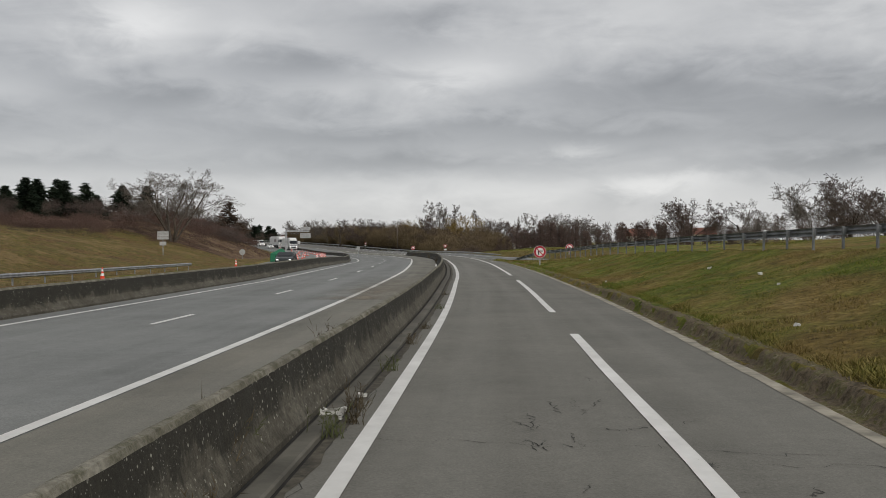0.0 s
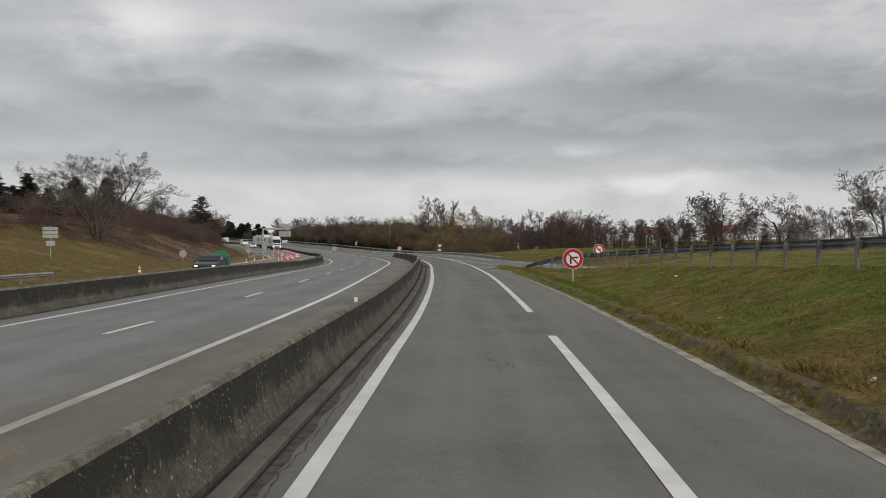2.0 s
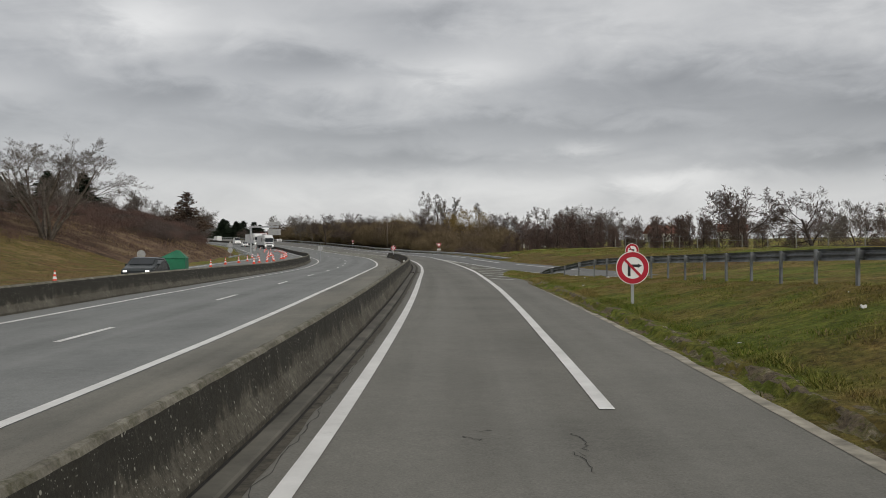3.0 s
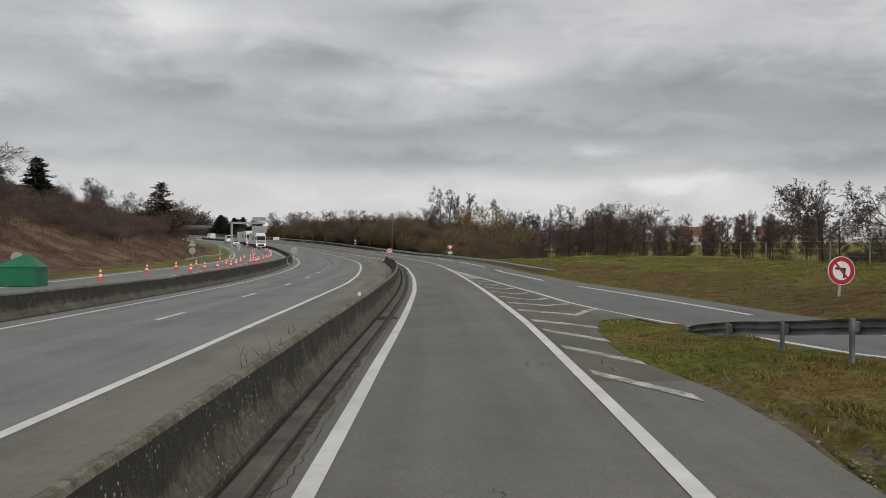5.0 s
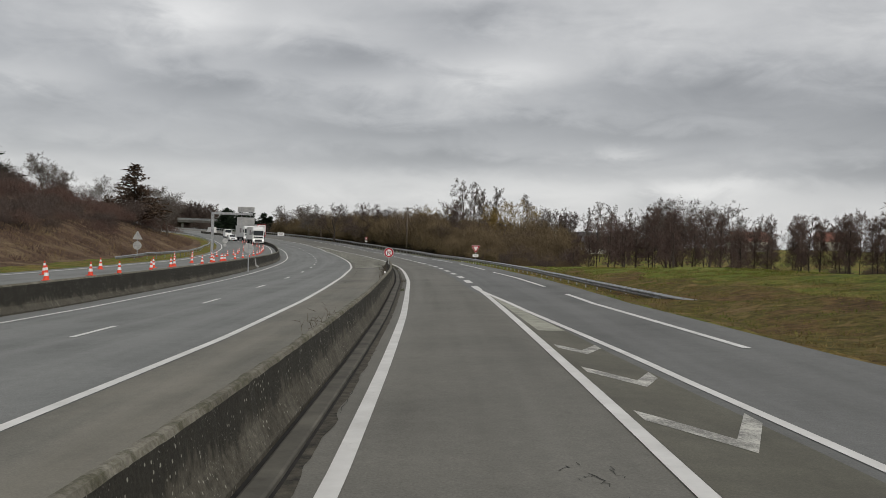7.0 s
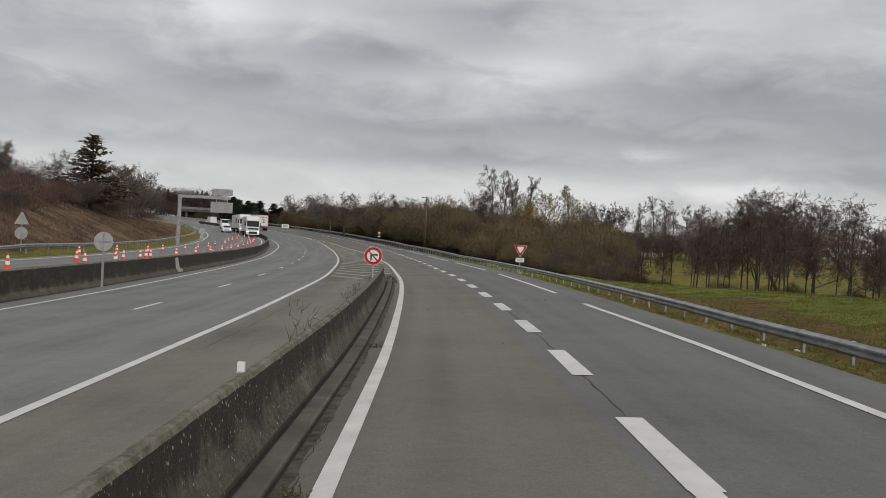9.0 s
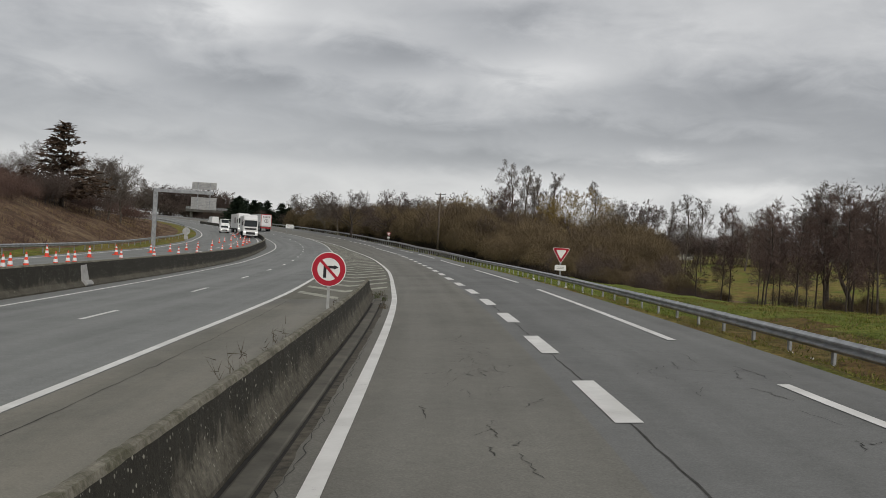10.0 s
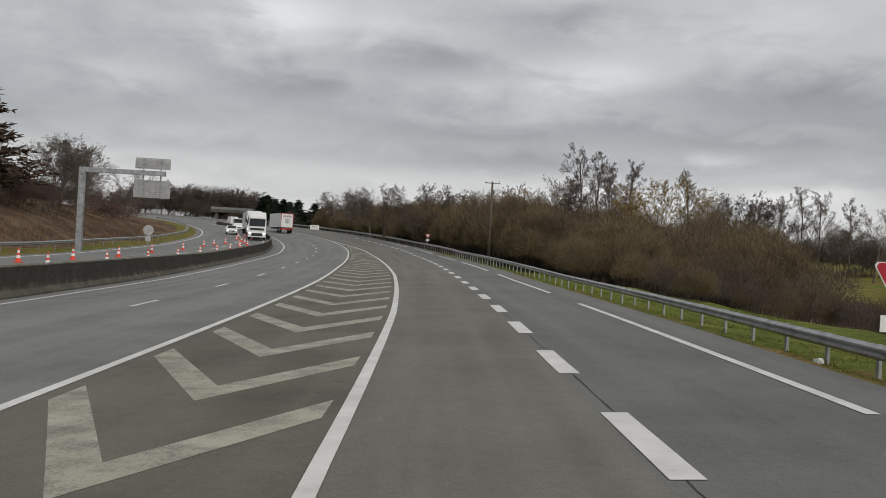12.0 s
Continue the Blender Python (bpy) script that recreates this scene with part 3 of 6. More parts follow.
# ---------------------------------------------------------------- ground
def build_ground():
    ss = np.array(steps(-80, 60, 1.0) + steps(61, 200, 1.0) + steps(202, 420, 2.0) + steps(430, 690, 10.0))
    k = breaks(ss)
    sub = [2, 3, 4, 4, 9, 9, 3, 1, 1, 1, 1, 1, 1, 1, 2, 3, 8, 8, 3, 2, 1, 3, 6, 6, 4, 4, 5, 5, 4, 3]
    us, zs = [], []
    for i in range(len(k) - 1):
        (ua, za), (ub, zb) = k[i], k[i + 1]
        for j in range(sub[i]):
            t = j / sub[i]
            us.append(ua + (ub - ua) * t + 0 * ss)
            zs.append(za + (zb - za) * t + 0 * ss)
    us.append(k[-1][0] + 0 * ss)
    zs.append(k[-1][1] + 0 * ss)
    U, Z = np.array(us), np.array(zs)
    X, Y = xy(np.broadcast_to(ss, U.shape), U)
    n, m = U.shape
    # soft lumps on the natural ground only
    paved = np.zeros_like(U, dtype=bool)
    paved |= (U > u_opp(ss) - 1.2) & (U < u_edge(ss) + 0.05)
    paved |= (U > u_r2l(ss) - 0.5) & (U < u_r2r(ss) + 1.2) & (ss > 80)
    verts = []
    for i in range(n):
        for j in range(m):
            z = Z[i, j]
            if not paved[i, j]:
                x, y = X[i, j], Y[i, j]
                z += 0.10 * noise.noise((x * 0.5, y * 0.5, 0)) + 0.07 * noise.noise((x * 1.7, y * 1.7, 3)) + 0.25 * noise.noise((x * 0.08, y * 0.08, 7)) * (abs(U[i, j]) > 14) + 0.22 * noise.noise((x * 0.28, y * 0.28, 9)) * (U[i, j] < -26)
            verts.append((X[i, j], Y[i, j], z))
    faces, idx = [], []
    for i in range(n - 1):
        for j in range(m - 1):
            faces.append((i * m + j, (i + 1) * m + j, (i + 1) * m + j + 1, i * m + j + 1))
            u, s = U[i, j], ss[j]
            mat = 0
            if u < u_opp(s) - 4.0 and 142 < s < 420 and u > -75:
                mat = 1
            elif u < u_opp(s) - 2.5 - 3.0 * noise.noise((s * 0.1, u * 0.2, 2)) and s <= 142:
                mat = 3
            elif u_edge(s) - 0.4 < u < u_edge(s) + 0.7 and s < 84:
                mat = 2
            elif 86 < s < 165 and u_r2r(s) + 1.5 < u < u_r2r(s) + 4.3 + 2.4 * noise.noise((s * 0.3, u * 0.5, 6)):
                mat = 3
            elif s > 180 and u > u_r2r(s) + 13 + 3 * noise.noise((s * 0.1, u * 0.2, 8)) and u < 44:
                mat = 1
            elif 84 < s < 175 and u_r2r(s) + 1.2 < u < u_r2r(s) + 5.6 + 2.2 * noise.noise((s * 0.15, u * 0.3, 4)):
                mat = 3
            elif s > 140 and u < u_r2r(s) + 17 and u > u_r2r(s) + 2.2 + 0.8 * noise.noise((s * 0.4, u * 0.5, 4)):
                mat = 4
            idx.append(mat)
    # the sheet goes on to the horizon
    rim = [(-4000, -4000), (4000, -4000), (4000, 4000), (-4000, 4000)]
    base = len(verts)
    verts += [(x, y, -6.0) for x, y in rim]
    faces.append((base, base + 1, base + 2, base + 3))
    idx.append(0)
    obj("ground", mesh_of("ground", verts, faces, [SOIL["grass"], SOIL["bracken"], SOIL["mud"], SOIL["dry"], SOIL["lush"]], idx, smooth_shade=True), None,
        "rough winter grass and bare earth verges beside the road", "ground", "", "structure")


build_ground()

# ---------------------------------------------------------------- paved surfaces
def u_bar(s):
    """Middle of the wall between ramp and main road."""
    return float(u_ll(min(s, 181.0))) - 0.98


SS = steps(-78, 79.5, 1.5) + steps(80, 150, 0.5) + steps(151.5, 420, 1.5) + steps(425, 680, 5)
ramp_road = strip("ramp_road", [s for s in SS if s <= 178.5], lambda s: u_bar(s) + 0.60, lambda s: min(u_edge(s), u_r2l(s) - 0.3), 0.0, ASPHALT_RAMP, 18,
                  label="worn grey asphalt slip road with cracks", category="road")
strip("merge_road", [s for s in SS if s >= 178.5], lambda s: u_mr(s) + 0.1, lambda s: u_r2l(s) - 0.3, 0.0, ASPHALT_RAMP, 8, label="worn grey asphalt merging lane", category="road")
strip("main_road", SS, lambda s: u_lbar(s) + 0.05, lambda s: u_mr(s) + 0.1, 0.0, ASPHALT_MAIN, 8, label="smooth pale grey asphalt two-lane carriageway", category="road")
strip("main_shoulder", [s for s in SS if s <= 178.5], lambda s: u_mr(s) + 0.1, lambda s: u_bar(s) - 0.22, 0.0, ASPHALT_SHOULDER, 4, label="dirty grey asphalt shoulder along the concrete barrier", category="road")
strip("side_road", [s for s in SS if s > 79], lambda s: u_r2l(s) - 0.3, lambda s: u_r2r(s) + 1.1, 0.0, ASPHALT_SIDE, 16, label="dark asphalt joining road", category="road")
strip("opposite_road", SS, lambda s: u_opp(s), lambda s: u_lbar(s) - 0.45, 0.0, ASPHALT_MAIN, 5, zfun=lambda s, u: z_opp(s), label="grey asphalt opposite carriageway with roadworks", category="road")

# ---------------------------------------------------------------- painted lines
LINE_H = 0.009
# dirtier, coarser asphalt under the painted hatching
strip("gore_asphalt", steps(84, 124, 0.5), lambda s: u_rl(s) + 0.1, lambda s: max(u_rl(s) + 0.12, min(u_edge(s) - 0.02, u_r2l(s) - 0.12)), 0.004, ASPHALT_GORE, 12, label="dark dirty asphalt between the joining lanes", category="road")
strip("gore_asphalt", steps(180.6, 330, 1.5), lambda s: u_mr(s) + 0.1, lambda s: max(u_mr(s) + 0.12, u_ll(s) - 0.1), 0.004, ASPHALT_GORE, 6, label="dark rough asphalt under the painted chevrons", category="road")


def line(name, a, b, mid, width, mat=PAINT, zfun=road_z, h=LINE_H, step=1.5, label="white painted road line"):
    return strip(name, steps(a, b, step), lambda s: mid(s) - width / 2, lambda s: mid(s) + width / 2, h, mat, 1, zfun, label, "structure", None, "road marking")


line("edge_line", -78, 346, u_ll, 0.175)
line("main_edge_line", -78, 600, u_mr, 0.175)
line("main_edge_line", -78, 600, u_ml, 0.175)
for a, b in ((-60, -40.7), (-34.7, -7.3), (-1.3, 18.9), (24.7, 45.6), (51.6, 140.3)):
    line("edge_line", a, b, u_rl, 0.175)
line("edge_line", 84, 140.3, lambda s: u_r2l(s), 0.175, step=0.5)
for a, b in ((82, 91), (96.2, 112.9), (119.2, 136), (141.5, 161.4), (167, 186.3), (192.5, 211.8), (218, 238), (244, 264), (270, 290), (296, 316), (322, 342)):
    line("edge_line", a, b, u_r2r, 0.165, step=0.5)


def u_mid(s):
    return 0.5 * (u_mr(s) + u_ml(s)) + 0.1


for s0 in [-18.1, -5.1, 7.9] + [20.9 + 12.6 * i for i in range(29)]:
    line("lane_dash", s0, s0 + 3.0, u_mid, 0.15, label="white painted lane dash")
for i in range(36):
    s0 = 140.3 + 6.165 * i
    line("merge_dash", s0, s0 + 3.0, lambda s: u_rl(s) - 0.02, 0.30, label="broad white painted merge dash")
# opposite carriageway
for s0 in [100 + 9 * i for i in range(32)]:
    line("lane_dash", s0, s0 + 4.0, lambda s: u_lbar(s) - 4.6, 0.15, PAINT, lambda s, u: z_opp(s))
line("edge_line", 60, 500, lambda s: u_opp(s) + 1.0, 0.2, PAINT, lambda s, u: z_opp(s))
line("edge_line", -78, 500, lambda s: u_lbar(s) - 1.3, 0.2, PAINT, lambda s, u: z_opp(s))


def quad_mark(name, pts, mat, n=5):
    """A painted bar with four corners in (s, u), laid on the road."""
    (a, b, c, d) = pts
    verts, faces = [], []
    for i in range(n + 1):
        t = i / n
        for p, q in ((a, b), (d, c)):
            s, u = p[0] + (q[0] - p[0]) * t, p[1] + (q[1] - p[1]) * t
            verts.append(at(s, u, LINE_H - 0.001))
    for i in range(n):
        faces.append((2 * i, 2 * i + 1, 2 * i + 3, 2 * i + 2))
    return obj(name, mesh_of(name, verts, faces, [mat]), None, "worn white painted hatching on the asphalt", "road marking", "", "structure")


def bars(name, s_apex, u_apex, left, right, ahead_l, ahead_r, w, mat):
    """A chevron: two bars that meet at the apex."""
    if left is not None:
        quad_mark(name, ((s_apex, u_apex), (s_apex + ahead_l, left), (s_apex + ahead_l + w, left), (s_apex + w, u_apex)), mat)
    if right is not None:
        quad_mark(name, ((s_apex, u_apex), (s_apex + ahead_r, right), (s_apex + ahead_r + w, right), (s_apex + w, u_apex)), mat)


for i in range(2, 46):
    s0 = 171.4 + 4.4 * i
    l, r = float(u_mr(s0 + 4.5)) + 0.32, float(u_ll(s0 + 3.4)) - 0.24
    if r - l < 0.8:
        break
    ap = l + 0.53 * (r - l)
    bars("chevron", s0, ap, l, r if s0 > 183 else None, 4.57 * (ap - l) / 1.84, 3.35 * (r - ap) / 1.62, 1.2, PAINT_WORN)
# worn half bars beside the grass nose, then chevrons to the point
for s0, u0 in ((82.2, 3.10), (85.5, 3.16), (88.7, 3.22)):
    l = float(u_rl(s0 + 2)) + 0.2
    bars("gore_hatch", s0, u0, l, None, 2.35, 0, 0.62, PAINT_GORE)
for s0, u0, r in ((91.4, 3.50, None), (94.8, 3.56, 4.70), (98.4, 3.35, 4.42), (102.2, 3.27, 4.12), (106.2, 3.16, 3.90), (110.2, 3.05, 3.70), (114.2, 2.93, 3.34), (117.8, 2.72, 3.16)):
    l = float(u_rl(s0 + 2)) + 0.2
    bars("gore_hatch", s0, u0, l, r, 2.2 * (u0 - l) / 1.25, 0 if r is None else 3.3 * (r - u0) / 1.2, 0.62, PAINT_GORE)
# the point of the gore is filled with flaking paint
quad_mark("gore_fill", ((122.0, 2.34), (136.0, float(u_rl(136)) + 0.09), (136.0, float(u_r2l(136)) - 0.09), (122.3, 2.98)), PAINT_WORN, 12)

# ---------------------------------------------------------------- concrete barriers
BAR_END = 181.6


def profile_near(s):
    """Concrete wall between ramp and main road, seen from both sides."""
    c = u_bar(s)
    z = float(road_z(s, c))
    h = 0.68 * float(tab(s, (-80, 1), (180.9, 1), (181.6, 0.58)))
    w = 0.012 * noise.noise((s * 2.3, 0, 0)) + 0.008 * noise.noise((s * 7.3, 0, 0))
    lump = 0.010 * noise.noise((s * 3.7, 4, 0)) + 0.014 * noise.noise((s * 11.0, 9, 0))
    return [(c + 0.27, z - 0.1), (c + 0.27, z + 0.05), (c + 0.255 + 0.4 * w, z + 0.075), (c + 0.165 + w, z + 0.27), (c + 0.112 + w, z + h - 0.045), (c + 0.092 + w, z + h + lump), (c + 0.055, z + h + 0.010 + 0.5 * lump), (c + 0.012 + w, z + h + lump * 0.7), (c - 0.02, z + h - 0.06), (c - 0.14, z + 0.22), (c - 0.30, z + 0.05), (c - 0.30, z - 0.1)]


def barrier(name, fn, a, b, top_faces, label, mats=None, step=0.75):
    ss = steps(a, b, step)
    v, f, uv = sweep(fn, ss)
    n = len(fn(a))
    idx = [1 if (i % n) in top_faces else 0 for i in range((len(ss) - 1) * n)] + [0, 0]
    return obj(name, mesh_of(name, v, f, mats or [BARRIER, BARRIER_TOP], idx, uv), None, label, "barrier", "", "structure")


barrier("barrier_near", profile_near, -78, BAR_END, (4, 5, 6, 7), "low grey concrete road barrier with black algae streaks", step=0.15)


def profile_far(s):
    c = float(u_lbar(s))
    z, zo = float(road_z(s, c)), float(z_opp(s))
    t = max(z, zo - 0.1) + float(tab(s, (-80, 0.72), (120, 0.74), (200, 0.78)))
    w = 0.01 * noise.noise((s * 2.3, 5, 0))
    return [(c + 0.05, z - 0.1), (c + 0.05, z + 0.06), (c - 0.12, z + 0.24), (c - 0.2 + w, t - 0.05), (c - 0.24, t + w), (c - 0.38, t), (c - 0.42, t - 0.05), (c - 0.50, zo + 0.2), (c - 0.6, zo - 0.1)]


barrier("barrier_far", profile_far, -78, 420, (3, 4, 5), "concrete central barrier with dark stains", step=1.5)


def profile_gutter(s):
    c = u_bar(s) + 0.35
    z = float(road_z(s, c))
    return [(c, z - 0.06), (c, z + 0.03), (c + 0.025, z + 0.045), (c + 0.18, z + 0.047), (c + 0.20, z + 0.03), (c + 0.205, z - 0.06)]


GUTTER = plain("gutter_concrete", (0.105, 0.098, 0.080), 0.9, 0, 0.3, 1.2, 0.4)
v, f, uv = sweep(profile_gutter, steps(-78, BAR_END + 1.5, 1.0))
obj("gutter_curb", mesh_of("gutter_curb", v, f, [GUTTER], None, uv), None, "flat concrete curb along the barrier's foot", "curb", "", "structure")

DIRT = plain("gutter_dirt", (0.070, 0.062, 0.046), 0.95, 0, 0.45, 6.0, 0.5)
strip("dirt_seam", steps(-78, BAR_END + 1.4, 0.3), lambda s: u_bar(s) + 0.598, lambda s: u_bar(s) + 0.70 + 0.055 * noise.noise((s * 1.1, 7, 0)) + 0.035 * noise.noise((s * 4.7, 2, 0)), 0.005, DIRT, 1, label="strip of packed dirt beside the gutter", category="road edge")
SAND = plain("sandy_road_edge", (0.30, 0.275, 0.22), 0.95, 0, 0.3, 2.5, 0.4)
strip("asphalt_rim", steps(-40, 76, 0.4), lambda s: u_edge(s) - 0.03 + 0.03 * noise.noise((s * 0.9, 0, 0)), lambda s: u_edge(s) + float(tab(s, (55, 0.16), (76, 0.0))) + 0.06 * noise.noise((s * 0.7, 3, 0)) + 0.03 * noise.noise((s * 3.1, 8, 0)), 0.006, SAND, 1, label="pale sandy rim of the asphalt", category="road edge")

# ---------------------------------------------------------------- steel guard rails
def to_su(x, y):
    i = int(np.argmin((_X - x) ** 2 + (_Y - y) ** 2))
    s = float(_S[i])
    for _ in range(3):
        th = float(np.interp(s, _S, _TH))
        cx, cy = float(np.interp(s, _S, _X)), float(np.interp(s, _S, _Y))
        s += -math.sin(th) * (x - cx) + math.cos(th) * (y - cy)
    th = float(np.interp(s, _S, _TH))
    cx, cy = float(np.interp(s, _S, _X)), float(np.interp(s, _S, _Y))
    return s, math.cos(th) * (x - cx) + math.sin(th) * (y - cy)


def ground_xy(x, y, h=0.0):
    s, u = to_su(x, y)
    return Vector((x, y, terrain_z(min(max(s, -79), 690), u) + h))


def w_profile(c, top, side):
    """Section of a W-beam, its face towards side (+1: to the right)."""
    out = [(0.0, 0.0), (0.02, -0.03), (0.075, -0.07), (0.075, -0.11), (0.02, -0.15), (0.02, -0.17), (0.075, -0.21), (0.075, -0.25), (0.02, -0.29), (0.0, -0.32)]
    front = [(c + side * a, top + 0.80 * b) for a, b in out]
    back = [(c + side * (a - 0.008), top + 0.80 * b) for a, b in reversed(out)]
    return front + back


def guard_rail(a, b, uf, topf, side, spacing, mat, label, posts_h=0.85, step=1.0):
    """A W-beam on posts; uf and topf give its offset and the height of its upper edge."""
    base = empty("guard_rail", pose(*at(a, float(uf(a)))), label, "guard rail")
    inv = base.matrix_basis.inverted()
    v, f, uv = sweep(lambda s: w_profile(float(uf(s)), float(topf(s)), side), steps(a, b, step))
    v = [inv @ Vector(p) for p in v]
    obj("beam", mesh_of("beam", v, f, [mat], smooth_shade=False), base)
    post = bm_box((0.055, 0.11, posts_h), (0, 0, -posts_h / 2), 0.006)
    me = from_bm("post", post, mat)
    blk = from_bm("spacer", bm_box((0.09, 0.13, 0.18), (0, 0, -0.13), 0.01), mat)
    for s in steps(a + 0.6, b - 0.6, spacing):
        x, y = xy(s, float(uf(s)) - side * 0.10)
        p = obj("post", me, base, m=inv @ pose(float(x), float(y), float(topf(s)) - 0.01, 0, 0, heading(s)))
        obj("spacer", blk, p, m=Matrix.Translation((side * 0.06, 0, 0)))
    return base


def rail_top(s):
    return road_z(s, u_rail(s)) + tab(s, (-80, 0.72), (50, 0.72), (60, 0.78), (74, 0.82), (80, 0.84), (84, 0.83), (86, 0.75), (88, 0.59), (90, 0.42), (91.5, 0.22), (92.6, 0.03))


guard_rail(-40, 92.6, u_rail, rail_top, 1, 2.0, STEEL_OLD, "weathered grey steel guard rail on posts along the grass bank")


def u_rail2(s):
    return tab(s, (128, 9.6), (134, 8.4), (145, 7.35), (155, 7.0), (250, 6.9), (700, 7.0))


def rail2_top(s):
    return road_z(s, u_rail2(s)) + tab(s, (128, -0.12), (131, -0.08), (136, 0.0), (145, 0.12), (160, 0.2), (230, 0.3), (300, 0.6), (700, 0.6))


guard_rail(129, 470, u_rail2, rail2_top, -1, 2.0, STEEL, "long galvanised steel guard rail curving beside the merging lane", 0.9, 1.5)
guard_rail(-40, 85, lambda s: tab(s, (-80, -24), (85, -24.0)), lambda s: z_opp(s) + 0.68, 1, 4.0, STEEL, "galvanised steel guard rail below the grassy mound", 0.8, 2.0)
guard_rail(187, 430, lambda s: tab(s, (187, -25.6), (193, -24.6), (205, -24.3), (225, -25), (245, -26.8), (280, -28.4), (430, -28.4)), lambda s: z_opp(s) + tab(s, (187, 0.4), (195, 0.72)), 1, 4.0, STEEL,
           "galvanised steel guard rail below the bracken bank", 0.85, 2.0)

# ---------------------------------------------------------------- signs


def disc(bm, r, y, seg=40, mat=0, inner=None, thick=0.012):
    """A round plate or ring facing -y, its front at y."""
    a = [2 * math.pi * i / seg for i in range(seg)]
    outer = [bm.verts.new((r * math.cos(t), y, r * math.sin(t))) for t in a]
    back = [bm.verts.new((r * math.cos(t), y + thick, r * math.sin(t))) for t in a]
    faces = []
    if inner:
        inn = [bm.verts.new((inner * math.cos(t), y, inner * math.sin(t))) for t in a]
        for i in range(seg):
            j = (i + 1) % seg
            faces.append(bm.faces.new((outer[i], outer[j], inn[j], inn[i])))
    else:
        faces.append(bm.faces.new(outer))
        faces.append(bm.faces.new(list(reversed(back))))
    for i in range(seg):
        j = (i + 1) % seg
        faces.append(bm.faces.new((outer[j], outer[i], back[i], back[j])))
    for fc in faces:
        fc.material_index = mat
    return bm


def plate(bm, pts, y, thick=0.006):
    """A flat plate with the outline pts in x and z, its front at y."""
    a = [bm.verts.new((x, y, z)) for x, z in pts]
    b = [bm.verts.new((x, y + thick, z)) for x, z in pts]
    bm.faces.new(a)
    bm.faces.new(list(reversed(b)))
    for i in range(len(pts)):
        j = (i + 1) % len(pts)
        bm.faces.new((a[j], a[i], b[i], b[j]))
    bmesh.ops.recalc_face_normals(bm, faces=list(bm.faces))
    return bm


def bar_pts(x0, z0, x1, z1, w):
    d = Vector((x1 - x0, z1 - z0)).normalized()
    n = Vector((-d.y, d.x)) * w / 2
    return [(x0 + n.x, z0 + n.y), (x1 + n.x, z1 + n.y), (x1 - n.x, z1 - n.y), (x0 - n.x, z0 - n.y)]


def post_bm(h, w=0.08, d=0.04):
    return bm_box((w, d, h), (0, 0, h / 2), 0.008)


def ban_sign(place, turn, dia, centre, label, arrow="right", post=True, lean=0.0):
    """Round no-turn sign: red ring and bar, black bent arrow."""
    base = empty("road_sign", pose(*place, 0, lean, turn), label, "road sign")
    r = dia / 2
    z = Matrix.Translation((0, -0.05, centre))
    part("panel", disc(bmesh.new(), r, 0.0, thick=0.03), SIGN_WHITE, base, m=z)
    part("red_ring", disc(bmesh.new(), r * 0.955, -0.004, inner=r * 0.66, thick=0.004), SIGN_RED, base, "red reflective ring", m=z)
    k = 1 if arrow == "right" else -1
    bm = plate(bmesh.new(), bar_pts(-0.22 * k * r, -0.50 * r, -0.22 * k * r, 0.16 * r, 0.17 * r), -0.003)
    part("arrow_shaft", bm, SIGN_BLACK, base, m=z)
    bm = plate(bmesh.new(), bar_pts(-0.30 * k * r, 0.13 * r, 0.33 * k * r, 0.13 * r, 0.15 * r), -0.0045)
    part("arrow_bar", bm, SIGN_BLACK, base, m=z)
    bm = plate(bmesh.new(), [(0.32 * k * r, 0.26 * r), (0.56 * k * r, 0.13 * r), (0.32 * k * r, 0.0)], -0.003)
    part("arrow_head", bm, SIGN_BLACK, base, m=z)
    bm = plate(bmesh.new(), bar_pts(-0.48 * r, 0.50 * r, 0.48 * r, -0.50 * r, 0.15 * r), -0.0075)
    part("red_bar", bm, SIGN_RED, base, m=z)
    part("rim", disc(bmesh.new(), r * 1.0, 0.031, thick=0.012), SIGN_BACK, base, m=z)
    if post:
        part("post", post_bm(centre + r * 0.7), STEEL, base)
    return base


def facing(s):
    """Turn for a sign whose face meets traffic coming along s."""
    return heading(s)


p = ground_xy(6.66, 65.6)
ban_sign(p, facing(66), 0.85, 1.64 - p.z, "round white and red no-right-turn sign on a steel post in grass")
p = ground_xy(13.15, 99.5)
ban_sign(p, 8, 0.85, 1.93 - p.z, "round white and red no-left-turn sign leaning on a steel post", "left", True, 4)
# on the barrier's end
p = at(167.2, -2.0)
b = ban_sign(p, facing(167), 0.66, 1.37, "round no-right-turn sign clamped on the concrete barrier", "right", False)
part("post", bm_box((0.055, 0.045, 0.62), (0.01, 0, 0.92), 0.008), SIGN_BACK, b)
part("clamp_arm", bm_box((0.06, 0.05, 0.40), (0.075, -0.0, 0.45), 0.01, turn=Matrix.Rotation(radians(-18), 4, "Y")), SIGN_BACK, b, "pale bent steel arm")
part("clamp_foot", bm_box((0.05, 0.05, 0.26), (0.21, -0.01, 0.18), 0.01, turn=Matrix.Rotation(radians(-38), 4, "Y")), SIGN_BACK, b)


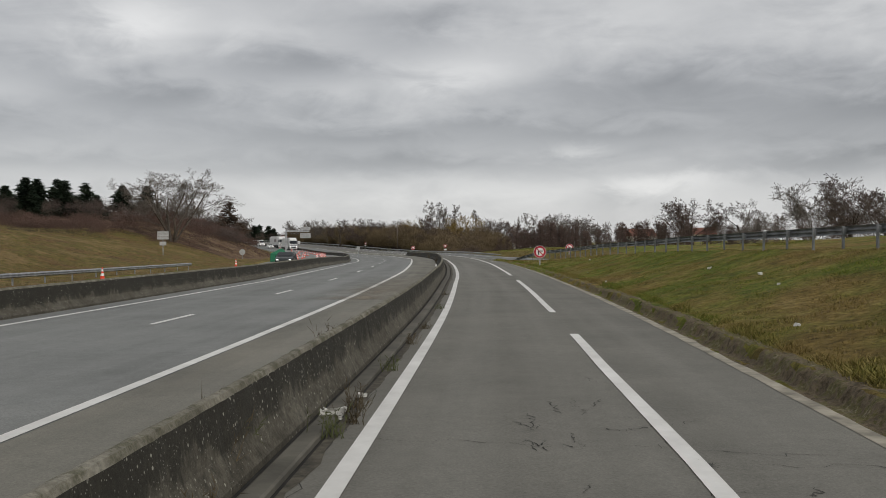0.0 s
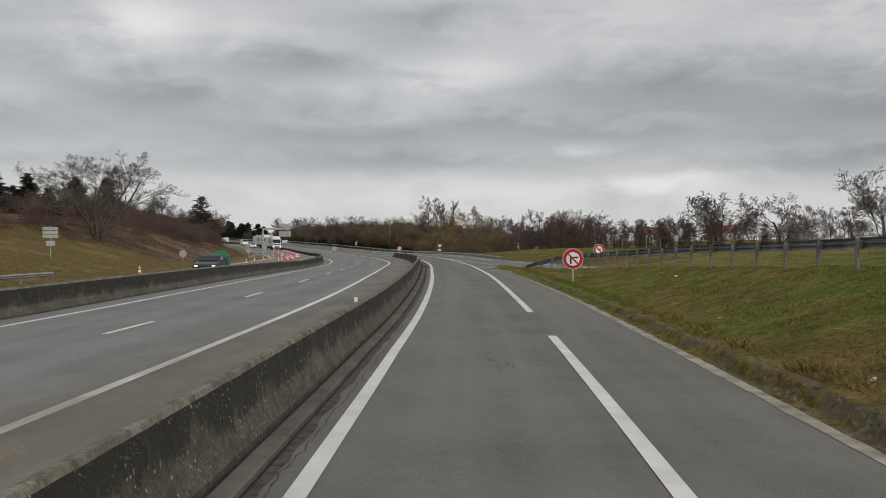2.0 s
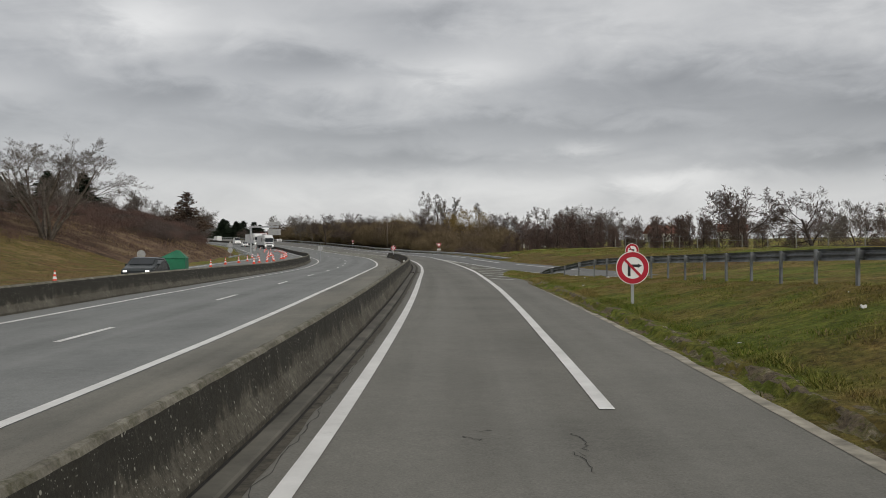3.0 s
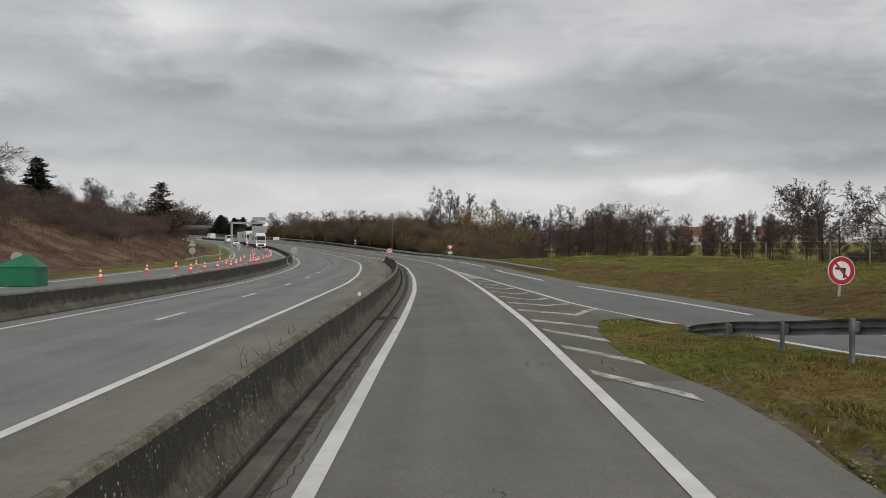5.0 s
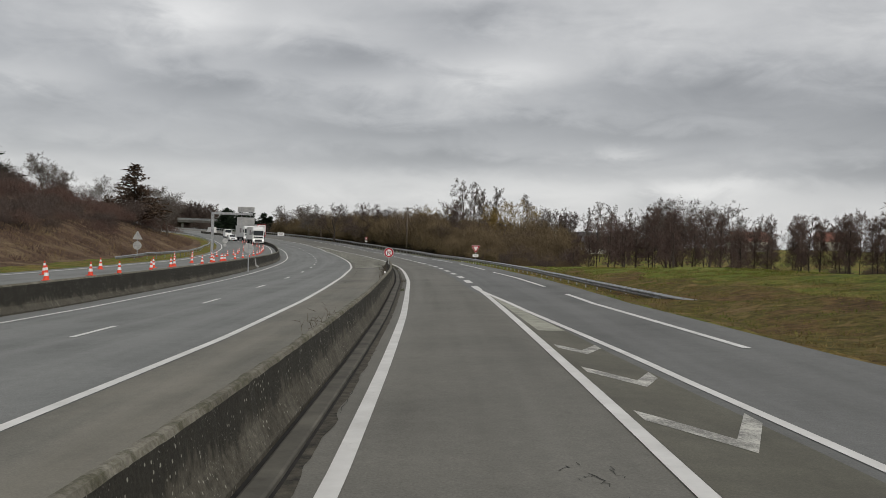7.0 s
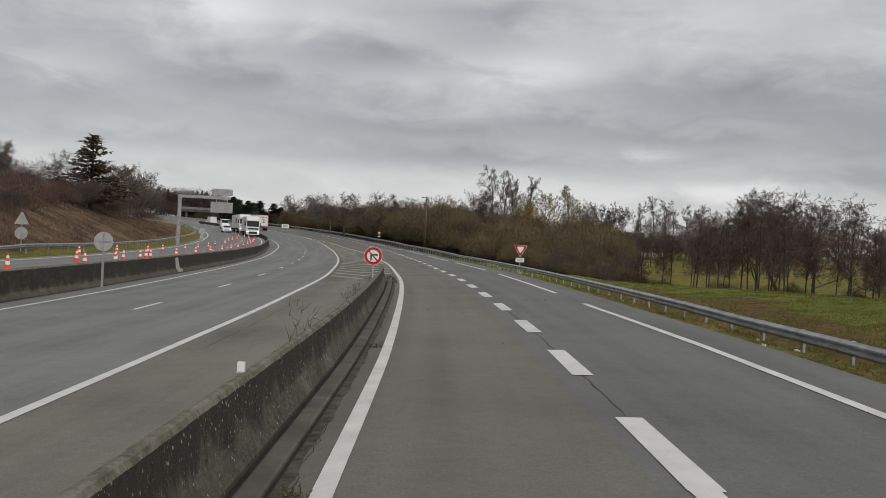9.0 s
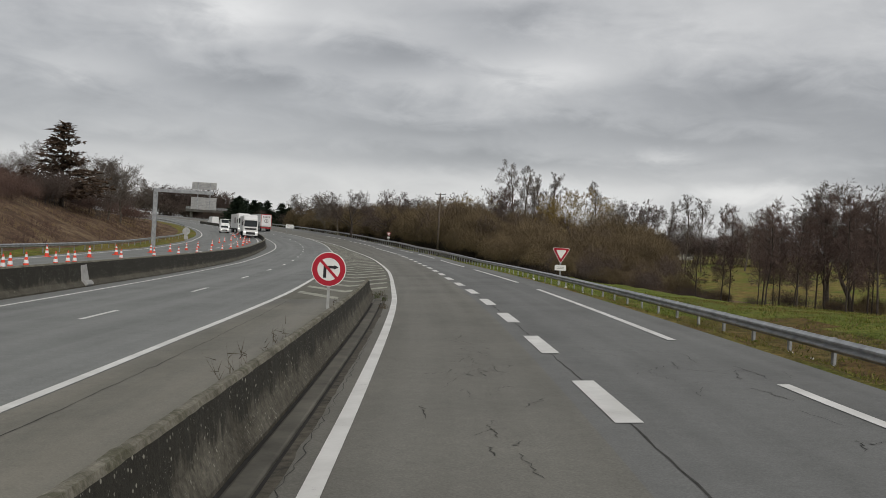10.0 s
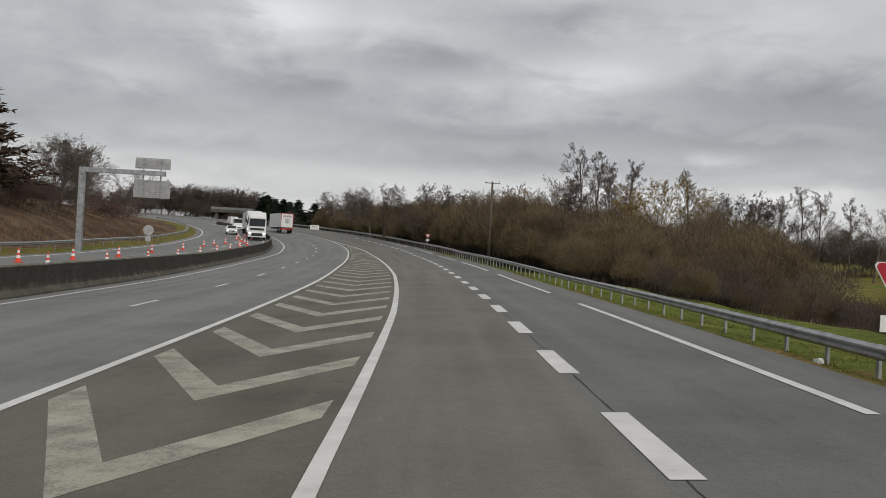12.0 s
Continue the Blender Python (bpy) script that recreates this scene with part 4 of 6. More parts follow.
def yield_sign(place, turn, w, centre, label):
    base = empty("yield_sign", pose(*place, 0, 0, turn), label, "road sign")
    h = w * 0.87

    def tri(k, dz=0.0):
        pts = []
        for x, z in ((-w / 2 * k, h / 3 * k), (w / 2 * k, h / 3 * k), (0, -h * 2 / 3 * k)):
            pts.append((x, z + dz))
        (ax, az), (bx, bz), (cx, cz) = pts
        t = 0.09
        out = []
        for (p0, p1, p2) in (((cx, cz), (ax, az), (bx, bz)), ((ax, az), (bx, bz), (cx, cz)), ((bx, bz), (cx, cz), (ax, az))):
            for q in (p0, p2):
                out.append((p1[0] + (q[0] - p1[0]) * t, p1[1] + (q[1] - p1[1]) * t))
        return out

    z = Matrix.Translation((0, -0.05, centre))
    part("panel", plate(bmesh.new(), tri(1.0), 0.0, 0.03), SIGN_WHITE, base, m=z)
    part("red_triangle", plate(bmesh.new(), tri(0.94), -0.004, 0.004), SIGN_RED, base, "red border", m=z)
    part("white_triangle", plate(bmesh.new(), tri(0.58), -0.008, 0.004), SIGN_WHITE, base, m=z)
    part("plaque", bm_box((0.62 * w, 0.015, 0.3 * w), (0, -0.04, centre - h * 0.67 - 0.22 * w), 0.004), SIGN_WHITE, base, "small white plaque")
    for i in range(2):
        part("writing_bar", bm_box((0.40 * w, 0.004, 0.03 * w), (0, -0.05, centre - h * 0.67 - (0.18 + 0.08 * i) * w), 0), SIGN_BACK, base)
    part("post", post_bm(centre), STEEL, base)
    return base


p = ground_xy(0.40, 198.7)
yield_sign(p, facing(190) - 4, 0.95, 2.55 - p.z, "red-edged white triangular yield sign with plaque behind the guard rail")
p = ground_xy(*[float(v) for v in xy(330, 8.6)])
yield_sign(p, facing(330), 0.9, 2.3, "small red-edged yield sign far along the guard rail")


def sign_back(place, turn, shapes, label, post_h):
    """Grey backs of signs that face the other traffic."""
    base = empty("road_sign", pose(*place, 0, 0, turn), label, "road sign")
    part("post", post_bm(post_h), STEEL, base)
    for kind, size, z in shapes:
        m = Matrix.Translation((0, -0.06, z))
        if kind == "disc":
            part("panel", disc(bmesh.new(), size / 2, 0.0, thick=0.025), SIGN_BACK, base, m=m)
            part("stiffener", bm_box((size * 0.8, 0.02, 0.04), (0, -0.012, 0), 0), STEEL, base, m=m)
            part("stiffener", bm_box((0.05, 0.025, size * 0.9), (0, -0.015, 0), 0), STEEL, base, m=m)
        elif kind == "tri":
            part("panel", plate(bmesh.new(), [(-size / 2, -size * 0.29), (size / 2, -size * 0.29), (size * 0.05, size * 0.55), (-size * 0.05, size * 0.55)], 0.0, 0.025), SIGN_BACK, base, m=m)
            part("stiffener", bm_box((0.05, 0.025, size * 0.8), (0, -0.015, 0.02), 0), STEEL, base, m=m)
        else:
            part("panel", bm_box((size[0], 0.03, size[1]), (0, 0, 0), 0.01), SIGN_BACK, base, m=m)
    return base


p = ground_xy(-28.8, 136.1)
sign_back(p, 5, [("disc", 0.85, 1.62 - p.z)], "grey back of a round road sign on grass", 1.9 - p.z)
p = ground_xy(-33.6, 195.8)
sign_back(p, 8, [("tri", 1.0, 2.75 - p.z), ("disc", 0.85, 1.85 - p.z)], "grey backs of a triangular and a round sign on one post", 2.9 - p.z)
p = ground_xy(-44.0, 266.2)
sign_back(p, 14, [("disc", 0.95, 2.55 - p.z), ("box", (0.5, 0.5), 1.75 - p.z)], "grey back of a round sign with a square plate below", 2.8 - p.z)
sign_back(Vector((-14.85, 165.9, float(z_opp(166)))), heading(166), [("disc", 0.68, 1.62)], "round sign back clamped on the central barrier", 1.9)
p = ground_xy(-30.6, 103.7)
sign_back(p, 12, [("box", (1.2, 0.26), 3.85 - p.z), ("box", (1.2, 0.26), 3.54 - p.z), ("box", (1.2, 0.26), 3.23 - p.z), ("box", (0.7, 0.4), 2.65 - p.z)], "grey back of a slatted direction board on the mound", 4.1 - p.z)

# ---------------------------------------------------------------- sign gantry


def gantry():
    g = ground_xy(-41.1, 248.2)
    base = empty("sign_gantry", pose(*g, 0, 0, 10), "grey steel cantilever sign gantry seen from behind", "sign gantry")
    top = 7.0 - g.z
    part("column", bm_box((0.42, 0.42, top), (0, 0, top / 2), 0.03), STEEL, base)
    part("base_plate", bm_box((0.9, 0.9, 0.08), (0, 0, 0.04), 0.01), STEEL, base)
    part("arm", bm_box((6.3, 0.34, 0.36), (2.95, 0, top - 0.18), 0.02), STEEL, base)
    for zc, hh, w in ((top + 0.55, 0.82, 2.6), (top - 1.35, 1.32, 2.7)):
        pn = part("sign_panel", bm_box((w, 0.05, hh), (5.05, 0.30, zc), 0.01), SIGN_BACK, base, "grey ribbed back of a direction panel")
        for i in range(int(hh / 0.17)):
            part("rib", bm_box((w * 0.98, 0.03, 0.035), (5.05, 0.26, zc - hh / 2 + 0.1 + 0.17 * i), 0), STEEL, pn)
    for x in (4.4, 5.7):
        part("bracket", bm_box((0.10, 0.10, 2.9), (x, 0.20, top - 0.52), 0.008), STEEL, base)
    return base


gantry()

# ---------------------------------------------------------------- roadworks cones and tarpaulin


def cone_proto():
    base = empty("traffic_cone", pose(0, 0, -50), "orange traffic cone with white reflective bands on asphalt", "traffic cone", "roadworks cones")
    part("foot", bm_box((0.40, 0.40, 0.035), (0, 0, 0.0175), 0.012), CONE_RED, base)

    def ring(z0, z1, grow=0.0):
        r = lambda z: 0.145 * (1 - z / 0.75) + 0.028 * z / 0.75 + grow
        return bm_cyl(r(z0), r(z1), z1 - z0, (0, 0, z0), 16)

    part("body", ring(0.035, 0.75), CONE_RED, base)
    part("white_band", ring(0.22, 0.38, 0.004), CONE_WHITE, base, "white reflective band")
    part("white_band", ring(0.50, 0.63, 0.004), CONE_WHITE, base, "white reflective band")
    return base


CONE = cone_proto()
cone_spots = [(-20.9, 58.2), (-21.1, 96.6), (-19.7, 127.5), (-21.8, 142.2), (-22.6, 152.2), (-23.8, 162.7), (-20.3, 152.8), (-22.3, 168.4), (-22.0, 171.3), (-19.5, 145.8), (-20.1, 156.4), (-20.4, 162.6), (-22.5, 173.6),
              (-24.7, 185.1), (-24.1, 189.1), (-22.9, 182.2), (-23.3, 187.1), (-24.5, 191.2), (-24.6, 194.2), (-25.1, 196.5), (-30.5, 198.0), (-31.1, 205.9), (-29.8, 209.0), (-31.5, 217), (-32.9, 227.1), (-34.1, 234.7), (-36.0, 244.3),
              (-38.7, 255.5), (-40.7, 266.6), (-44.6, 281.5), (-45.8, 287.6)]
cone_spots += [tuple(float(v) for v in xy(s, -19.5 - 1.2 * math.sin(s * 0.4))) for s in range(296, 356, 6)] + [tuple(float(v) for v in xy(s, -17.8)) for s in range(200, 300, 9)]
random.seed(4)
for i, (x, y) in enumerate(cone_spots):
    s, u = to_su(x, y)
    z = float(z_opp(s)) + 0.002 if u > u_opp(s) else terrain_z(s, u)
    m = pose(x, y, z, 0, 0, random.uniform(0, 90))
    if i == 0:
        CONE.matrix_basis = m
    else:
        copy_thing(CONE, m)


def tent():
    x, y = xy(120.5, -20.8)
    base = empty("works_tent", pose(float(x), float(y), float(z_opp(122)), 0, 0, 8) @ Matrix.Scale(1.18, 4), "dark green tarpaulin shelter with a pitched top", "tent")
    bm = bm_box((1.75, 1.6, 0.85), (0, 0, 0.425), 0.04)
    bmesh.ops.subdivide_edges(bm, edges=list(bm.edges), cuts=1)
    for v in bm.verts:
        v.co += 0.03 * Vector(noise.noise_vector(v.co * 2.3))
        v.co.z = max(v.co.z, 0)
    part("wall", bm, TARP, base)
    bm = bmesh.new()
    a = [bm.verts.new(c) for c in ((-0.92, -0.84, 0.83), (0.92, -0.84, 0.83), (0.92, 0.84, 0.83), (-0.92, 0.84, 0.83), (0.15, 0, 1.38), (0.4, 0, 1.36))]
    for fc in ((0, 1, 5, 4), (1, 2, 5), (2, 3, 4, 5), (3, 0, 4), (3, 2, 1, 0)):
        bm.faces.new([a[i] for i in fc])
    part("roof", bm, TARP, base)


tent()

# ---------------------------------------------------------------- trees


def tubes(segs, sides):
    """One mesh of tapered prisms: rows of x0 y0 z0 x1 y1 z1 r0 r1."""
    a = np.asarray(segs, float)
    p, q, r0, r1 = a[:, :3], a[:, 3:6], a[:, 6:7], a[:, 7:8]
    d = q - p
    d /= np.linalg.norm(d, axis=1, keepdims=True) + 1e-9
    ref = np.where(np.abs(d[:, 2:3]) < 0.9, [[0, 0, 1.0]], [[1.0, 0, 0]])
    e = np.cross(d, ref)
    e /= np.linalg.norm(e, axis=1, keepdims=True) + 1e-9
    g = np.cross(d, e)
    n = len(a)
    vs = np.zeros((n, 2, sides, 3))
    for k in range(sides):
        t = 2 * math.pi * k / sides
        w = math.cos(t) * e + math.sin(t) * g
        vs[:, 0, k], vs[:, 1, k] = p + r0 * w, q + r1 * w
    idx = np.arange(n * 2 * sides).reshape(n, 2, sides)
    fs = [np.stack([idx[:, 0, k], idx[:, 0, (k + 1) % sides], idx[:, 1, (k + 1) % sides], idx[:, 1, k]], 1) for k in range(sides)]
    return vs.reshape(-1, 3), np.concatenate(fs)


def spikes(segs):
    """One mesh of thin three-sided spikes: rows of x0 y0 z0 x1 y1 z1 r."""
    a = np.asarray(segs, float)
    p, q, r = a[:, :3], a[:, 3:6], a[:, 6:7]
    d = q - p
    d /= np.linalg.norm(d, axis=1, keepdims=True) + 1e-9
    ref = np.where(np.abs(d[:, 2:3]) < 0.9, [[0, 0, 1.0]], [[1.0, 0, 0]])
    e = np.cross(d, ref)
    e /= np.linalg.norm(e, axis=1, keepdims=True) + 1e-9
    g = np.cross(d, e)
    vs = np.stack([p + r * (math.cos(t) * e + math.sin(t) * g) for t in (0, 2.0944, 4.1888)] + [q], 1)
    i = np.arange(len(a))[:, None] * 4
    fs = np.concatenate([i + [[0, 1, 3]], i + [[1, 2, 3]], i + [[2, 0, 3]]])
    return vs.reshape(-1, 3), fs


def twigs(segs, seed=1):
    """One mesh of tapering twig blades, one face each: rows of x0 y0 z0 x1 y1 z1 r."""
    a = np.asarray(segs, float)
    p, q, r = a[:, :3], a[:, 3:6], a[:, 6:7]
    d = q - p
    e = np.cross(d, np.random.default_rng(seed).normal(0, 1, (len(a), 3)))
    e /= np.linalg.norm(e, axis=1, keepdims=True) + 1e-9
    vs = np.stack([p - r * e, p + r * e, q], 1)
    return vs.reshape(-1, 3), np.arange(len(a) * 3).reshape(-1, 3)


def spray(rng, spike, side, reach, r):
    """Side twigs along each last shoot."""
    a = np.asarray(spike, float)
    out = [a]
    for _ in range(side):
        t = rng.uniform(0.1, 0.95, (len(a), 1))
        b = a[:, :3] + (a[:, 3:6] - a[:, :3]) * t
        d = a[:, 3:6] - a[:, :3]
        ln = np.linalg.norm(d, axis=1, keepdims=True)
        e = d / (ln + 1e-9) + rng.normal(0, 0.55, (len(a), 3))
        e /= np.linalg.norm(e, axis=1, keepdims=True)
        out.append(np.concatenate([b, b + e * ln * reach * rng.uniform(0.6, 1.3, (len(a), 1)), np.full((len(a), 1), r)], 1))
    return np.concatenate(out)


def join(parts):
    """Verts, faces and material indices of several triangle or quad sets, all as triangles."""
    vs, fs, ix, off = [], [], [], 0
    for k, (v, f) in enumerate(parts):
        v, f = np.asarray(v), np.asarray(f)
        if f.shape[1] == 4:
            f = np.concatenate([f[:, [0, 1, 2]], f[:, [0, 2, 3]]])
        vs.append(v)
        fs.append(f + off)
        ix.append(np.full(len(f), k))
        off += len(v)
    return np.concatenate(vs), np.concatenate(fs), np.concatenate(ix)


def fast_mesh(name, verts, faces, mat, smooth_shade=True):
    verts, faces = np.asarray(verts, np.float32), np.asarray(faces, np.int32)
    me = bpy.data.meshes.new(name)
    k = faces.shape[1]
    me.vertices.add(len(verts))
    me.vertices.foreach_set("co", verts.ravel())
    me.loops.add(faces.size)
    me.loops.foreach_set("vertex_index", faces.ravel())
    me.polygons.add(len(faces))
    me.polygons.foreach_set("loop_start", np.arange(0, faces.size, k, dtype=np.int32))
    me.polygons.foreach_set("loop_total", np.full(len(faces), k, dtype=np.int32))
    me.materials.append(mat)
    me.update(calc_edges=True)
    return me


def norm(v):
    return v / (np.linalg.norm(v) + 1e-9)


def grow(rng, p, d, length, r, level, rule, thick, thin, spike):
    """One branch and what grows from it."""
    n = rule["bends"][min(level, len(rule["bends"]) - 1)]
    pts, dirs = [p], []
    for i in range(n):
        d = norm(d + rng.normal(0, rule["wander"], 3) + np.array([0, 0, rule["up"][min(level, len(rule["up"]) - 1)]]))
        pts.append(pts[-1] + d * length / n)
        dirs.append(d)
    tip = 0.45 if level < rule["depth"] else 0.3
    for i in range(n):
        a, b = r * (1 - (1 - tip) * i / n), r * (1 - (1 - tip) * (i + 1) / n)
        row = (*pts[i], *pts[i + 1], max(a, rule["least"]), max(b, rule["least"] * 0.7))
        if level == rule["depth"] and i == n - 1:
            spike.append((*pts[i], *pts[i + 1], row[6]))
        else:
            (thick if level < 2 else thin).append(row)
    if level >= rule["depth"]:
        return
    kids = rule["kids"][level]
    for k in range(kids):
        t = rule["from"][level] + (1 - rule["from"][level]) * (k + rng.uniform(0.2, 0.9)) / kids
        i = min(int(t * n), n - 1)
        base = pts[i] + (pts[i + 1] - pts[i]) * (t * n - i)
        side = norm(np.cross(dirs[i], rng.normal(0, 1, 3)))
        ang = radians(rng.uniform(*rule["angle"][level]))
        nd = norm(dirs[i] * math.cos(ang) + side * math.sin(ang))
        ln = length * rule["ratio"][level] * rng.uniform(0.7, 1.15) * (1.15 - rule["taper"] * t)
        grow(rng, base, nd, ln, max(r * rule["thin"] * (1 - 0.5 * t), rule["least"]), level + 1, rule, thick, thin, spike)


ROUND = dict(bends=(4, 4, 3, 2, 2), wander=0.13, up=(0.05, 0.08, 0.06, 0.03), depth=4, least=0.009, kids=(9, 6, 5, 6), **{"from": (0.28, 0.22, 0.15, 0.1)},
             angle=((24, 58), (22, 55), (22, 55), (22, 60)), ratio=(0.85, 0.62, 0.56, 0.55), taper=0.45, thin=0.40)
TALL = dict(ROUND, kids=(18, 4, 4, 5), ratio=(0.30, 0.55, 0.65, 0.8), angle=((22, 45), (22, 45), (22, 50), (25, 55)), up=(0.02, 0.12, 0.08, 0.04), taper=0.6, wander=0.07)
ALDER = dict(ROUND, **{"from": (0.36, 0.2, 0.15, 0.1)}, bends=(6, 3, 2, 1), depth=3, kids=(30, 5, 4), ratio=(0.21, 0.6, 0.75), angle=((40, 75), (25, 55), (25, 60)), up=(0.02, 0.05, 0.03, 0.0), taper=0.55, least=0.014, wander=0.06)


def bare_tree(seed, height, rule, trunk_len, trunk_r, bark, twig, label, stems=1, tilt=0.0, side=5, twig_r=0.012):
    rng = np.random.default_rng(seed)
    thick, thin, spike = [], [], []
    for k in range(stems):
        a = 2 * math.pi * k / max(stems, 1) + rng.uniform(-0.4, 0.4)
        lean = tilt * rng.uniform(0.35, 1.1)
        d = norm(np.array([math.cos(a) * lean, math.sin(a) * lean, 1.0]))
        grow(rng, np.array([0.25 * math.cos(a) * (stems > 1), 0.25 * math.sin(a) * (stems > 1), -0.2]), d, trunk_len * rng.uniform(0.9, 1.1), trunk_r, 0, rule, thick, thin, spike)
    tv, tf = tubes(thick, 6)
    cv, cf, _ = join([tubes(thin, 3), twigs(spray(rng, spike, side, 1.25, twig_r), seed)])
    k = height / max(tv[:, 2].max(), cv[:, 2].max())
    base = empty("tree", pose(0, 0, -60), label, "tree")
    obj("trunk", fast_mesh("trunk", tv * k, tf, bark), base)
    obj("crown", fast_mesh("crown", cv * k, cf, twig, False), base, "bare winter twigs")
    return base


def conifer(seed, height, radius, mat, label, gaps=0.15, droop=0.25, dense=1.0, tier=0.025):
    rng = np.random.default_rng(seed)
    thick, tri, vs = [(0, 0, -0.2, 0, 0, height * 0.97, height * 0.018, 0.02)], [], []
    z = height * 0.10
    while z < height * 0.98:
        t = z / height
        reach = radius * (1 - t) ** 1.05 * rng.uniform(0.6, 1.15) + 0.1
        for k in range(int(7 + 4 * (1 - t))):
            if rng.uniform() < gaps:
                continue
            a = rng.uniform(0, 2 * math.pi)
            ln = reach * rng.uniform(0.65, 1.1)
            tipz = z - droop * ln * rng.uniform(0.4, 1.2) + 0.12 * ln
            d = np.array([math.cos(a), math.sin(a), 0])
            p0, p1 = np.array([0, 0, z]), np.array([d[0] * ln, d[1] * ln, tipz])
            thick.append((*p0, *p1, 0.03, 0.012))
            n = int((5 + 16 * ln) * dense)
            for _ in range(n):
                f = rng.uniform(0.15, 1.05)
                c = p0 + (p1 - p0) * f + rng.normal(0, 0.09 + 0.05 * ln, 3) * np.array([1, 1, 0.6])
                w = norm(d * rng.uniform(0.4, 1) + rng.normal(0, 0.5, 3))
                s = norm(np.cross(w, rng.normal(0, 1, 3)))
                l = rng.uniform(0.25, 0.6)
                b = len(vs)
                vs += [c - s * 0.10, c + s * 0.10, c + w * l]
                tri.append((b, b + 1, b + 2))
        z += height * tier * rng.uniform(0.7, 1.3)
    base = empty("conifer", pose(0, 0, -60), label, "tree")
    tv, tf = tubes(thick, 5)
    obj("trunk", fast_mesh("trunk", tv, tf, BARK_DARK), base)
    obj("crown", fast_mesh("crown", np.array(vs), np.array(tri), mat, False), base, "needled branches")
    return base


def thicket(seed, height, radius, n, mat, label, shoots=3200, r=0.028, lumps=7, stems_to=0.8, reach=1.0):
    """Dense rounded brush: stems fanning into several overlapping domes of fine twigs."""
    rng = np.random.default_rng(seed)
    thick = []
    dome = []
    for k in range(lumps):
        a, rr = 2 * math.pi * k / lumps + rng.uniform(-0.5, 0.5), radius * 0.62 * (0.0 if k == 0 else rng.uniform(0.6, 1.0))
        top = height * (rng.uniform(0.88, 1.0) if k == 0 else rng.uniform(0.55, 0.93))
        dome.append((rr * math.cos(a), rr * math.sin(a), top * 0.50, radius * rng.uniform(0.36, 0.55), top * 0.5))
    for _ in range(n):
        c = dome[rng.integers(lumps)]
        p = np.array([c[0] * 0.7 + rng.normal(0, 0.12 * radius), c[1] * 0.7 + rng.normal(0, 0.12 * radius), -0.2])
        q = np.array([c[0] + rng.normal(0, 0.5) * c[3], c[1] + rng.normal(0, 0.5) * c[3], (c[2] + c[4]) * stems_to * rng.uniform(0.7, 1.15)])
        mid = 0.5 * (p + q) + rng.normal(0, 0.04 * height, 3) * [1, 1, 0.3]
        w = rng.uniform(0.012, 0.028) * height / 8
        thick += [(*p, *mid, w * 1.4, w), (*mid, *q, w, w * 0.4)]
    ix = rng.integers(0, lumps, shoots)
    c = np.array(dome)[ix]
    o = rng.normal(0, 1, (shoots, 3))
    o /= np.linalg.norm(o, axis=1, keepdims=True)
    o[:, 2] = np.where(o[:, 2] < -0.35, -o[:, 2], o[:, 2])
    f = rng.uniform(0, 1, (shoots, 1)) ** 0.42
    p = c[:, :3] + o * f * c[:, [3, 3, 4]]
    p[:, 2] = np.maximum(p[:, 2], 0.03 * height * rng.uniform(0, 1, shoots))
    e = 0.55 * o + [0, 0, 0.55] + rng.normal(0, 0.42, (shoots, 3))
    e /= np.linalg.norm(e, axis=1, keepdims=True)
    ln = reach * height * rng.uniform(0.05, 0.15, (shoots, 1))
    tw = np.concatenate([p, p + e * ln, rng.uniform(0.6, 1.3, (shoots, 1)) * r], 1)
    vs, fs, ix = join([tubes(thick, 3), twigs(tw, seed)])
    me = fast_mesh("brush", vs, fs, BARK_DARK, False)
    me.materials.append(mat)
    me.polygons.foreach_set("material_index", ix.astype(np.int32))
    return obj("thicket", me, None, label, "bush", "", "stuff", pose(0, 0, -60))


class Kind:
    """Prototypes of one kind; the first use takes the prototype itself, later ones copy it."""

    def __init__(self, protos, group):
        self.protos, self.used, self.n, self.group = protos, set(), 0, group

    def put(self, place, scale=1.0, turn=0.0, which=None, flat=1.0):
        i = (self.n if which is None else which) % len(self.protos)
        self.n += 1
        ob = self.protos[i]
        m = pose(*place, 0, 0, turn)
        if i in self.used:
            ob = copy_thing(ob, m)
        else:
            self.used.add(i)
            ob.matrix_basis = m
        ob.scale = (scale * flat, scale * flat, scale)
        ob["group"] = self.group
        return ob


OAK = Kind([bare_tree(11 + i, 10.0, dict(ROUND, angle=((35, 75), (25, 62), (25, 60), (25, 65)), wander=0.14), 4.2, 0.19, BARK_DARK, TWIG_DARK, "broad bare oak with dark spreading twigs", twig_r=0.017) for i in range(3)], "bare broad trees")
ASH = Kind([bare_tree(31 + i, 10.0, ROUND, 4.5, 0.13, BARK, TWIG_GREY, "bare winter tree with fine grey twigs") for i in range(3)], "bare grey trees")
POPLAR = Kind([bare_tree(51 + i, 12.0, TALL, 11.0, 0.11, BARK, TWIG_GREY, "tall slender bare tree with upright pale twigs") for i in range(3)], "slender trees")
ALDERS = Kind([bare_tree(71 + i, 10.0, ALDER, 9.6, 0.10, BARK_DARK, TWIG_ALDER, "thin bare alder with dark reddish sprays", side=6, twig_r=0.014) for i in range(4)], "alders")
GOLD = Kind([bare_tree(91, 10.0, ROUND, 4.0, 0.13, BARK, TWIG_YELLOW, "bare tree with yellowish catkin twigs", side=7, twig_r=0.011)], "yellow trees")
